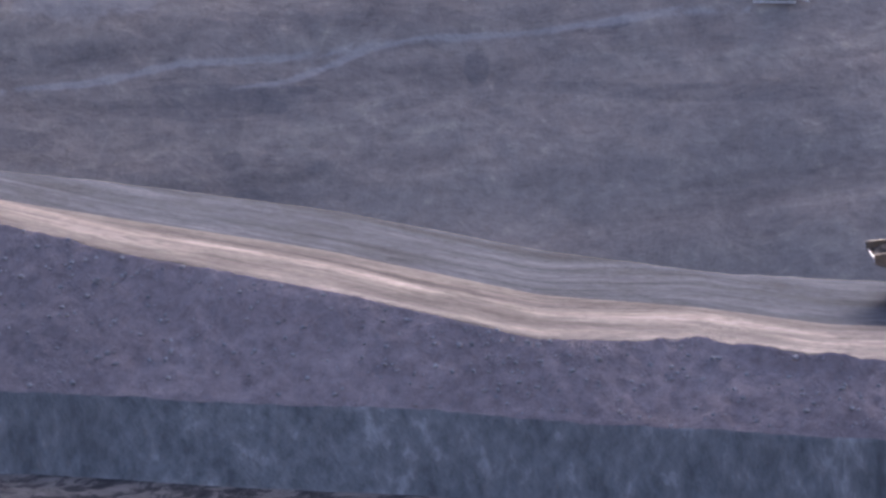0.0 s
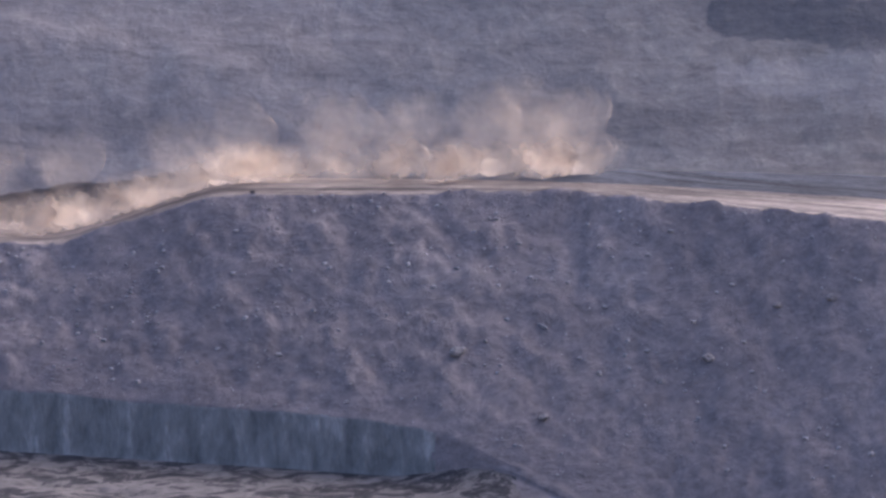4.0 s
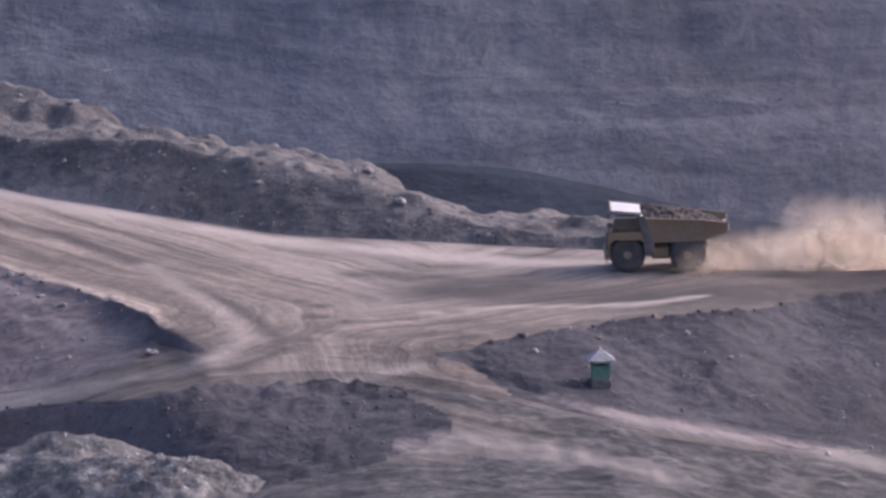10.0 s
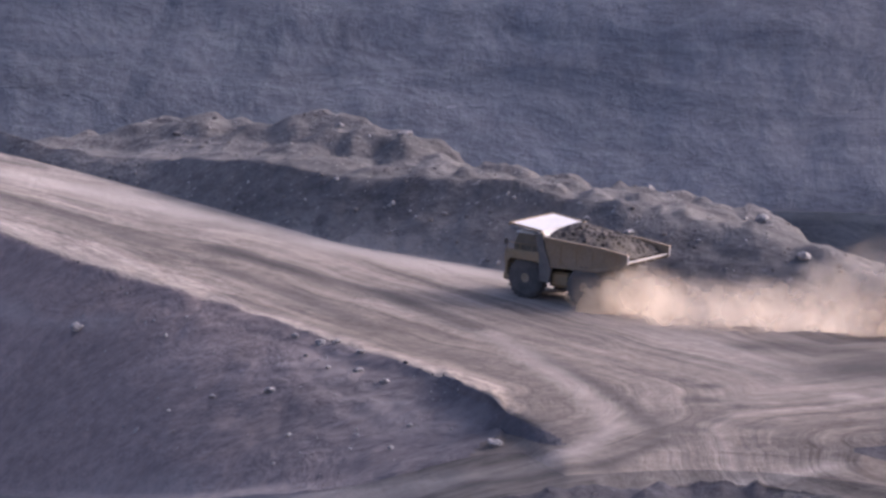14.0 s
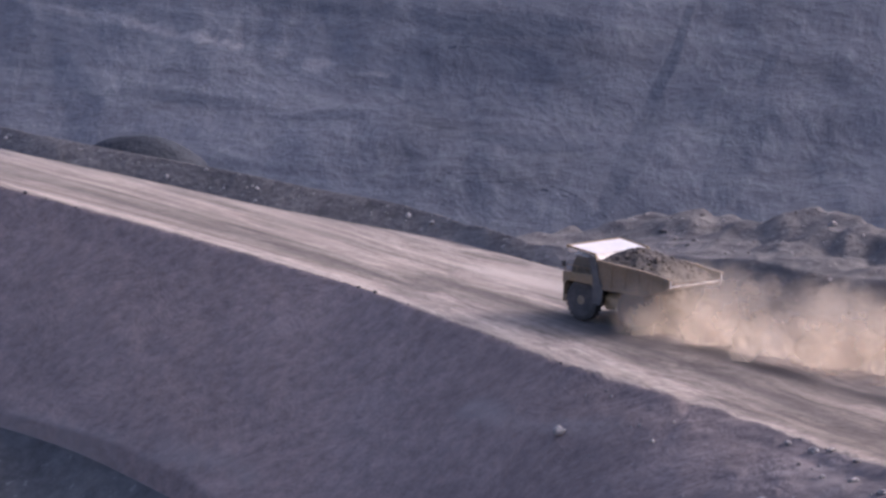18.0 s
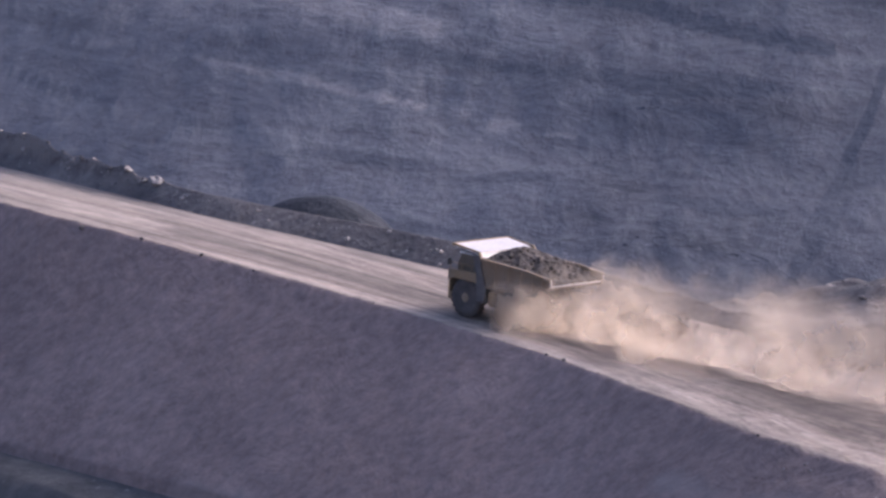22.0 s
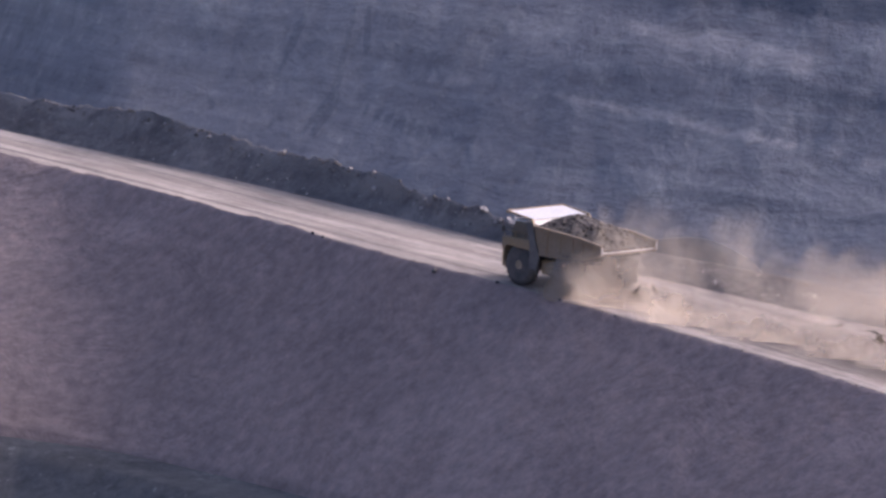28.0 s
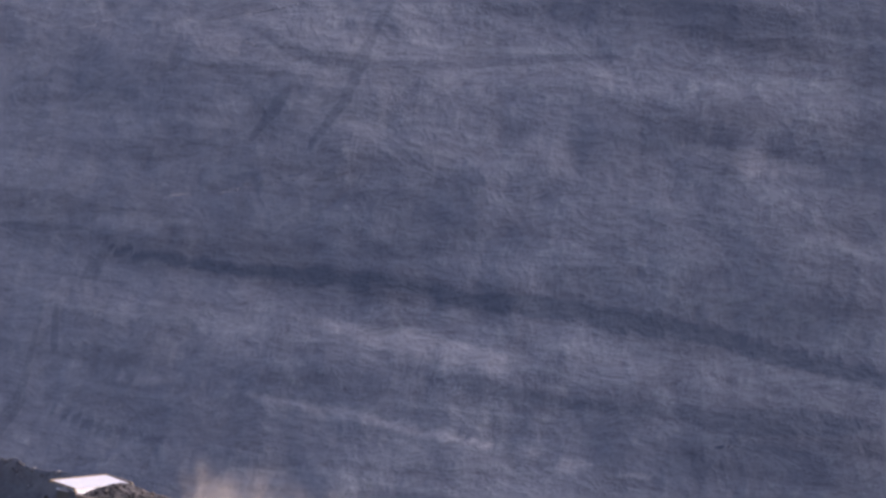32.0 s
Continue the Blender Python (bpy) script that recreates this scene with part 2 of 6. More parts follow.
    if dirt:
        blot = noise_tex(n, l, coords(n, l, (0.7, 1, 1)), 0.42, 8, 0.72, 0.8)
        d = ramp(n, l, blot, [(0.38, dirt[0]), (0.48, dirt[1]), (0.53, dirt[2]), (0.6, dirt[2]), (0.7, dirt[1])])
        # towards the junction it is plain brown dirt, further right strewn with cream rubble
        plain = ramp(n, l, blot, [(0.4, dirt[0]), (0.47, tuple(0.85 * q for q in dirt[1])), (0.55, tuple(1.2 * q for q in dirt[1])), (0.66, tuple(2.0 * q for q in dirt[1]))])
        d = mixed(n, l, along(n, l, [(-20, 0.0), (3.5, 0.0), (6, 1.0), (55, 1.0)]), plain, d)
        d = mixed(n, l, 1.0, d, ramp(n, l, fi, [(0.3, (0.7, 0.7, 0.7)), (0.7, (1.3, 1.3, 1.3))]), "MULTIPLY")
        tr = n.new("ShaderNodeAttribute")
        tr.attribute_name = "tread"
        mk = n.new("ShaderNodeMath")
        mk.operation = "ADD"
        mk.use_clamp = False
        half = n.new("ShaderNodeMath")
        half.operation = "MULTIPLY"
        half.inputs[1].default_value = 0.75
        l.new(tr.outputs["Fac"], half.inputs[0])
        l.new(half.outputs[0], mk.inputs[0])
        l.new(noise_tex(n, l, coords(n, l, (0.5, 1, 1)), 0.12, 5, 0.65, 0.4), mk.inputs[1])
        c = mixed(n, l, ramp(n, l, mk.outputs[0], [(0.86, (0, 0, 0)), (1.0, (1, 1, 1))]), d, c)
    for attr, tone in (("rutted", tuple(0.8 * q for q in rut)), ("swept", pale)):
        wa = n.new("ShaderNodeAttribute")
        wa.attribute_name = attr
        patch = mixed(n, l, 1.0, wa.outputs["Fac"], ramp(n, l, bl, [(0.35, (0.7, 0.7, 0.7)), (0.55, (1.15, 1.15, 1.15))]), "MULTIPLY")
        c = mixed(n, l, patch, c, tone)
    l.new(c, b.inputs["Base Color"])
    bumped(n, l, b, [(st, 0.2), (st2, 0.12), (bl, 0.5), (torn, 0.35), (fi, 0.1)], 0.6)
    return m


M_ROAD = road_material("haul_road_dust", (0.18, 0.149, 0.129), (0.372, 0.311, 0.268), (0.088, 0.076, 0.071))
# dark and pale bank tones by turn make up for uneven sun and shade
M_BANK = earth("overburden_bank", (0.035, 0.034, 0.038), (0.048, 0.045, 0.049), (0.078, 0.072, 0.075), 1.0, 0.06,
               paler=((0.2, 0.171, 0.164), (0.232, 0.197, 0.187), (0.285, 0.245, 0.231), [(-20, 0.86), (-13, 0.84), (-9.5, 0.92), (-7.2, 0.68), (-4.8, 0.45), (-4.1, 0.12), (-1, 0.05), (3, 0.1), (5, 0.5), (7, 0.85), (10, 0.95), (16, 1.0), (55, 1.0)]), swept_tone=(0.25, 0.21, 0.196))
# shoulder tone: darker and bluer than the road
M_SHOULDER = road_material("grey_shoulder", (0.068, 0.074, 0.092), (0.108, 0.114, 0.134), (0.05, 0.055, 0.068), bleach=0.0)


def ragged(n, l, attr, noises, lo, hi):
    """A mark of the sheet with a broken edge, times its strength."""
    a, p = n.new("ShaderNodeAttribute"), n.new("ShaderNodeAttribute")
    a.attribute_name, p.attribute_name = attr, attr + "_power"
    v = a.outputs["Fac"]
    for tex, amount in noises:
        q = n.new("ShaderNodeMath")
        q.operation = "MULTIPLY_ADD"
        l.new(tex, q.inputs[0])
        q.inputs[1].default_value, q.inputs[2].default_value = amount, -0.5 * amount
        t = n.new("ShaderNodeMath")
        l.new(v, t.inputs[0])
        l.new(q.outputs[0], t.inputs[1])
        v = t.outputs[0]
    edge = n.new("ShaderNodeMapRange")
    edge.interpolation_type = "SMOOTHSTEP"
    edge.inputs["From Min"].default_value, edge.inputs["From Max"].default_value = lo, hi
    l.new(v, edge.inputs["Value"])
    return mixed(n, l, 1.0, edge.outputs["Result"], p.outputs["Fac"], "MULTIPLY")


def wall_material(name):
    """Blasted pit wall: bedded grey rock with rills down its faces, ragged scree, and dark bands and pale ledge edges
    painted in.
    """
    m, n, l, b = material(name, 0.95)
    matt(b)
    o = coords(n, l, (1, 1, 0.6))
    big = noise_tex(n, l, o, 0.03, 4, 0.55, 0.2)
    beds = noise_tex(n, l, coords(n, l, (0.035, 0, 2.4), "strip"), 1.0, 5, 0.6, 0.5)
    thin = noise_tex(n, l, coords(n, l, (0.09, 0, 8.0), "strip"), 1.0, 6, 0.65, 0.6)
    scree = noise_tex(n, l, coords(n, l, (1, 1, 1.5)), 0.11, 8, 0.66, 0.6)
    rill = noise_tex(n, l, coords(n, l, (0.42, 0.42, 0.075)), 1.0, 6, 0.62, 0.25)
    blocks = noise_tex(n, l, coords(n, l, (1, 1, 0.9)), 0.55, 6, 0.68)
    c = ramp(n, l, big, [(0.3, (0.131, 0.134, 0.157)), (0.5, (0.148, 0.15, 0.173)), (0.72, (0.168, 0.168, 0.187))])
    # paler tone by turn, painted to lift wall stretches that lie in shade
    tip = ramp(n, l, big, [(0.3, (0.287, 0.262, 0.252)), (0.5, (0.325, 0.296, 0.28)), (0.72, (0.374, 0.336, 0.312))])
    c = mixed(n, l, along(n, l, [(-20, 0.5), (-16.5, 0.36), (-13.5, 0.12), (-10.5, 0.0), (-4, 0.08), (1, 0.2), (8, 0.6), (16, 0.85), (26, 1.0)]), c, tip)
    c = mixed(n, l, along(n, l, [(-20, 0.0), (36, 0.0), (42, 1.0), (55, 1.0)]), c, mixed(n, l, 1.0, c, (1.07, 0.97, 0.88), "MULTIPLY"))
    for tex, stops in ((beds, [(0.36, 0.84), (0.43, 0.94), (0.47, 0.99), (0.56, 1.02), (0.66, 1.08)]), (thin, [(0.36, 0.86), (0.46, 0.98), (0.56, 1.01), (0.66, 1.1)]),
                       (scree, [(0.4, 0.9), (0.455, 0.96), (0.475, 1.0), (0.56, 1.0), (0.585, 1.04), (0.66, 1.1)]), (rill, [(0.34, 0.9), (0.46, 0.985), (0.55, 1.015), (0.66, 1.08)]),
                       (blocks, [(0.32, 0.8), (0.44, 0.97), (0.58, 1.02), (0.7, 1.22)])):
        c = mixed(n, l, 1.0, c, ramp(n, l, tex, [(q, (v * (2 + v) / 3, v * (1.99 + v) / 2.99, v)) if v > 1 else (q, (v, v * (3 + 0.01 - 0.01 * v) / 3, v * 0.96 + 0.04)) for q, v in stops]), "MULTIPLY")
    # further tone gains by turn, evening out how sun and shade fall
    c = mixed(n, l, 1.0, c, along(n, l, [(-20, 1.08), (-16, 1.0), (-12.5, 0.94), (-10.5, 0.95), (-9, 0.87), (-6, 0.83), (-4.3, 0.95), (-2.5, 0.92), (0, 0.86), (3, 0.92), (7, 1.0), (24, 1.0), (28, 0.92), (33, 0.97), (55, 1.0)]), "MULTIPLY")
    c = mixed(n, l, along(n, l, [(-20, 0.0), (-3, 0.0), (2, 1.0), (12, 1.0), (18, 0.0), (55, 0.0)]), c, mixed(n, l, 1.0, c, (1.05, 0.99, 0.95), "MULTIPLY"))
    c = mixed(n, l, along(n, l, [(-20, 0.0), (15, 0.0), (21, 1.0), (38, 1.0), (43, 0.0), (55, 0.0)]), c, mixed(n, l, 1.0, c, (0.98, 0.93, 0.86), "MULTIPLY"))
    edges = [(scree, 1.6), (rill, 1.1), (blocks, 0.7)]
    c = mixed(n, l, ragged(n, l, "stain", [(scree, 1.35), (rill, 0.85), (blocks, 0.6)], 0.16, 0.4), c, (0.066, 0.074, 0.094))
    c = mixed(n, l, ragged(n, l, "track", edges, 0.02, 0.85), c, (0.5, 0.455, 0.42))
    l.new(c, b.inputs["Base Color"])
    bumped(n, l, b, [(scree, 1.4), (rill, 0.8), (thin, 0.35), (blocks, 0.4)], 0.4)
    return m


M_WALL = wall_material("bedded_pit_wall_rock")
M_COAL = earth("coal", (0.015, 0.019, 0.028), (0.021, 0.026, 0.038), (0.032, 0.037, 0.051), 0.6, 0.08, (1, 1, 0.25), 0.2)


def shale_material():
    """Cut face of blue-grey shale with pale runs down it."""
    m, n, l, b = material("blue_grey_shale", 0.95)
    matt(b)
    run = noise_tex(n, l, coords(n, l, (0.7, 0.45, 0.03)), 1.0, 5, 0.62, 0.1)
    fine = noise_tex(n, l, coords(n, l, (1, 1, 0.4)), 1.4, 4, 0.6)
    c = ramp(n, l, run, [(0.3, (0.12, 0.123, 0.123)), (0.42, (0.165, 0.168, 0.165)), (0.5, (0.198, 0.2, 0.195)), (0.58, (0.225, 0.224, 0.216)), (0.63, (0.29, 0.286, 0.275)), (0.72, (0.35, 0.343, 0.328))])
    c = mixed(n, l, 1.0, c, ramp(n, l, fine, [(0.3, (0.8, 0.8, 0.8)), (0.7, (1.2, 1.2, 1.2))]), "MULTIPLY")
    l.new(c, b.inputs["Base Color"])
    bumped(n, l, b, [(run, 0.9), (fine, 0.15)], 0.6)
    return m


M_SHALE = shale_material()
M_DIRT = road_material("mottled_pit_floor", (0.098, 0.085, 0.078), (0.226, 0.196, 0.178), (0.06, 0.054, 0.053), dirt=((0.042, 0.04, 0.043), (0.074, 0.068, 0.067), (0.19, 0.168, 0.154)))
M_SPOIL = earth("spoil_mounds", (0.086, 0.079, 0.079), (0.12, 0.108, 0.106), (0.178, 0.159, 0.152), 1.0, 0.1, relief=0.35, swept_tone=(0.21, 0.188, 0.176))
# lower floor coloured dark to offset the sun that its flat catches
M_LOWER_SPOIL = earth("dark_grey_spoil", (0.075, 0.073, 0.074), (0.098, 0.094, 0.093), (0.135, 0.128, 0.124), 0.8, 0.05, relief=0.3)
# void floor in a dimmed wall tone, painted to cancel its extra sunlight
M_VOID_FLOOR = earth("dimmed_void_floor", (0.115, 0.119, 0.142), (0.143, 0.148, 0.173), (0.185, 0.188, 0.212), 0.8, 0.05, relief=0.4)

# ---- the ground: one sheet laid through the break lines of the pit ----
# turn from +y (degrees), distance from the look-out, height
BREAKS = {
    "LL": [(-25.0, 563.5, -14.8), (-15.6, 491.0, -25.6), (-12.9, 462.6, -27.0), (-11.5, 438.6, -37.0), (-9.5, 412.4, -41.5), (-6.3, 414.0, -13.0), (-3.7, 380.4, -4.5), (-3.3, 382.8, -4.1), (-2.4, 382.5, -3.2), (-2.0, 386.8, -2.7), (-1.6, 385.5, -2.9), (0.3, 379.6, -3.7), (2.6, 388.4, -6.7), (3.8, 390.3, -7.6), (5.0, 394.1, -8.9), (6.0, 389.1, -8.6), (10.7, 398.0, -5.8), (12.0, 395.0, -8.7), (17.0, 386.9, -9.9), (20.0, 371.8, -30.9), (24.0, 364.3, -32.1), (28.0, 350.5, -35.1), (32.0, 347.1, -39.0), (36.0, 346.2, -39.2), (39.4, 351.1, -18.2), (43.0, 350.0, -18.3), (46.0, 347.1, -18.8), (50.0, 344.2, -19.0)],
    "LU": [(-25.0, 593.5, 5.2), (-15.6, 521.0, -5.6), (-12.9, 492.6, -7.0), (-11.5, 468.6, -17.0), (-9.5, 445.0, -12.6), (-6.3, 409.8, -5.0), (-6.2, 413.8, -4.8), (-5.6, 409.8, -3.7), (-4.7, 398.2, -1.5), (-2.9, 404.8, -1.3), (-2.1, 403.7, -1.4), (-1.9, 397.3, -1.4), (-1.6, 399.1, -1.2), (-0.3, 399.6, -2.4), (-0.3, 396.1, -2.4), (2.0, 403.8, -5.3), (2.1, 401.6, -5.4), (2.6, 401.3, -6.2), (3.2, 403.8, -6.9), (3.8, 400.2, -7.1), (5.0, 404.4, -8.5), (6.0, 400.9, -8.2), (10.7, 416.0, -4.8), (12.0, 413.0, -7.7), (17.0, 404.9, -8.9), (20.0, 385.8, -21.9), (24.0, 378.3, -23.1), (28.0, 364.5, -26.1), (32.0, 361.1, -30.0), (36.0, 360.2, -30.2), (39.4, 369.1, -17.2), (50.0, 362.2, -18.0)],
    "FB": [(-25.0, 599.5, 5.7), (-15.6, 527.0, -5.1), (-12.0, 489.2, -6.9), (-9.5, 456.4, -11.5), (-6.8, 419.1, -5.3), (-5.5, 413.5, -3.2), (-4.6, 414.6, -1.1), (-3.4, 407.2, -0.7), (-2.2, 403.5, -0.6), (-1.5, 402.9, -1.1), (0.0, 395.2, -2.5), (2.0, 398.1, -5.1), (3.2, 411.3, -6.7), (6.0, 421.6, -7.3), (7.5, 422.8, -5.1), (8.4, 419.4, -6.0), (9.5, 419.2, -5.7), (10.2, 419.9, -4.1), (10.7, 425.1, -4.1), (11.7, 422.5, -7.0), (17.0, 413.9, -8.3), (17.5, 412.6, -6.2), (20.0, 399.8, -12.9), (24.0, 392.3, -14.1), (28.0, 378.5, -17.1), (32.0, 375.1, -21.0), (36.0, 374.2, -21.2), (39.0, 368.0, -23.1), (39.4, 377.1, -16.6), (40.6, 380.9, -16.6), (42.9, 376.0, -16.6), (49.8, 370.2, -17.4)],
    "TOE": [(-25.0, 600.0, 6.0), (-18.0, 530.0, -1.0), (-15.6, 527.5, -4.8), (-11.4, 482.6, -6.1), (-9.5, 456.9, -11.2), (-6.8, 421.1, -5.3), (-5.5, 414.8, -3.0), (-4.7, 422.1, -1.1), (-4.0, 414.0, -0.4), (-1.3, 409.4, -1.2), (-0.6, 398.0, -1.9), (-0.2, 401.9, -2.2), (2.1, 404.3, -5.1), (4.4, 426.6, -7.2), (6.0, 426.6, -7.0), (7.5, 427.8, -4.7), (9.2, 424.0, -5.8), (10.7, 426.0, -2.0), (17.1, 415.3, -4.7), (20.0, 400.3, -12.6), (24.0, 392.8, -13.8), (28.0, 379.0, -16.8), (32.0, 375.6, -20.7), (36.0, 374.7, -20.9), (39.0, 368.5, -22.8), (39.7, 384.4, -11.3), (49.8, 372.4, -12.2)],
    "RL": [(-25.2, 652.9, 23.3), (-16.2, 557.9, 11.3), (-13.7, 526.7, 8.6), (-9.7, 487.3, 4.0), (-7.7, 460.5, 1.9), (-5.2, 432.7, 0.2), (-4.2, 414.0, 0.0), (-1.5, 410.5, 0.0), (-0.2, 418.6, 0.0), (1.2, 423.2, 0.4), (2.0, 433.9, -0.35), (4.2, 439.8, 0.7), (8.8, 436.4, 3.0), (11.8, 437.8, 6.3), (13.2, 437.1, 6.0), (14.8, 438.2, 9.8), (18.5, 437.7, 9.8), (21.5, 429.1, 9.4), (25.2, 424.3, 7.5), (26.0, 422.6, 7.0), (27.5, 413.8, 5.7), (29.8, 408.5, 3.2), (32.0, 409.6, 1.3), (33.5, 411.8, 1.4), (36.5, 408.0, 0.7), (38.8, 403.6, -0.5), (41.8, 391.8, -3.3), (44.0, 386.2, -5.0), (46.2, 381.5, -7.4), (47.8, 382.2, -7.5), (49.2, 378.6, -8.1)],
    "RU": [(-25.3, 666.5, 24.0), (-16.3, 571.5, 12.0), (-12.3, 527.5, 8.0), (-10.3, 512.7, 5.8), (-8.8, 504.6, 4.4), (-5.8, 473.7, 1.7), (-3.3, 461.1, 0.2), (1.2, 448.4, 0.4), (2.0, 452.5, 0.4), (5.0, 445.8, 1.1), (8.8, 449.8, 3.0), (11.8, 448.3, 6.3), (13.2, 449.0, 6.0), (14.8, 447.9, 9.8), (18.5, 448.4, 9.8), (20.0, 452.1, 9.4), (21.5, 452.2, 9.4), (23.8, 445.7, 8.4), (26.0, 442.7, 7.0), (27.5, 446.9, 5.7), (29.8, 444.6, 3.2), (32.0, 434.8, 1.3), (33.5, 426.8, 1.4), (38.0, 417.1, -0.1), (41.8, 418.2, -3.3), (44.0, 416.0, -5.0), (46.2, 413.0, -7.4), (47.8, 406.5, -7.5), (49.2, 404.9, -8.1)],
    "BT": [(-25.3, 670.2, 26.1), (-16.3, 575.2, 14.1), (-15.3, 564.6, 13.4), (-14.3, 552.7, 12.1), (-13.3, 540.1, 10.4), (-12.3, 530.1, 9.3), (-10.3, 515.7, 7.4), (-9.3, 510.1, 6.5), (-8.3, 501.9, 5.1), (-7.8, 497.9, 4.8), (-6.3, 484.7, 5.7), (-5.8, 480.5, 5.5), (-4.8, 475.3, 5.6), (-3.3, 469.0, 4.9), (-2.3, 464.3, 3.3), (-1.3, 457.7, 1.2), (1.0, 450.1, 1.1), (3.0, 451.0, 0.7), (7.0, 449.3, 2.9), (11.0, 450.8, 6.6), (15.0, 450.1, 10.6), (19.0, 451.5, 10.6), (23.0, 450.4, 9.4), (27.0, 447.9, 7.2), (31.0, 441.3, 3.0), (35.0, 425.4, 2.3), (39.0, 418.6, 0.1), (43.0, 418.8, -3.2), (47.0, 411.1, -6.5)],
    "MT": [(-25.0, 671.2, 24.5), (-16.0, 576.3, 12.7), (-13.0, 541.2, 8.8), (-10.5, 521.2, 6.5), (-9.0, 512.0, 4.9), (-8.4, 507.0, 4.1), (-7.9, 513.3, 4.5), (-7.6, 510.6, 4.7), (-6.2, 501.4, 6.9), (-5.3, 494.5, 6.8), (-4.6, 488.8, 4.7), (-4.3, 487.4, 4.3), (-3.9, 486.1, 4.2), (-3.6, 484.8, 4.7), (-3.3, 483.4, 4.7), (-2.3, 478.5, 3.2), (-1.3, 471.9, 0.1), (0.4, 467.4, -0.1), (2.0, 458.6, -3.1), (6.0, 457.7, -1.7), (10.0, 458.4, 1.7), (14.0, 458.2, 5.6), (18.0, 459.1, 6.6), (22.0, 458.7, 5.7), (26.0, 456.6, 3.7), (30.0, 451.0, 0.0), (34.0, 437.4, -1.5), (38.0, 428.3, -3.3), (42.0, 426.7, -6.3), (46.0, 421.0, -9.7), (50.0, 419.1, -10.5)],
}
BREAKS["CW"] = [(-30, 690, -12), (-16, 580, -8), (-8, 532, -4), (-5, 522, -2), (-2, 520, -2.5), (-0.9, 520, -3.1), (0.1, 520, -5), (1.2, 520, -7.4), (2.2, 520, -8.3), (3.3, 520, -10.4), (5, 520, -16), (8, 520, -26), (60, 500, -30)]


def lattice(ix, iy, seed):
    h = (ix * 374761393 + iy * 668265263 + seed * 982451653) & 0xFFFFFFFF
    h = ((h ^ (h >> 13)) * 1274126177) & 0xFFFFFFFF
    return ((h ^ (h >> 16)) & 0xFFFFFF) / float(0xFFFFFF)


def value_noise(x, y, seed):
    ix, iy = np.floor(x).astype(np.int64), np.floor(y).astype(np.int64)
    fx, fy = x - ix, y - iy
    fx, fy = fx * fx * (3 - 2 * fx), fy * fy * (3 - 2 * fy)
    a, b = lattice(ix, iy, seed), lattice(ix + 1, iy, seed)
    c, d = lattice(ix, iy + 1, seed), lattice(ix + 1, iy + 1, seed)
    return (a + (b - a) * fx) * (1 - fy) + (c + (d - c) * fx) * fy - 0.5


def fbm(x, y, seed, octaves=4, gain=0.5):
    out, amp = 0.0, 1.0
    for k in range(octaves):
        out = out + amp * value_noise(x * 2 ** k + 17.3 * k, y * 2 ** k - 9.1 * k, seed + k)
        amp *= gain
    return out


def line(name, az):
    t = BREAKS[name]
    a = [q[0] for q in t]
    out = []
    for k in (1, 2):
        v = np.interp(az, a, [q[k] for q in t])
        half = 10 if name in ("LL", "LU", "FB", "TOE") else 4
        w = np.ones(2 * half + 1) / (2 * half + 1)
        v = np.convolve(np.pad(v, 2 * half, "edge"), np.convolve(w, w), "valid")
        out.append(v)
    return out[0], out[1]


AZ = np.concatenate([np.arange(-180, -28, 2.0), np.arange(-28, -18, 0.25), np.arange(-18, 50.6, 0.04), np.arange(50.75, 58, 0.25), np.arange(58, 180, 2.0)])
NC = len(AZ)
lat = np.radians(AZ) * 450.0


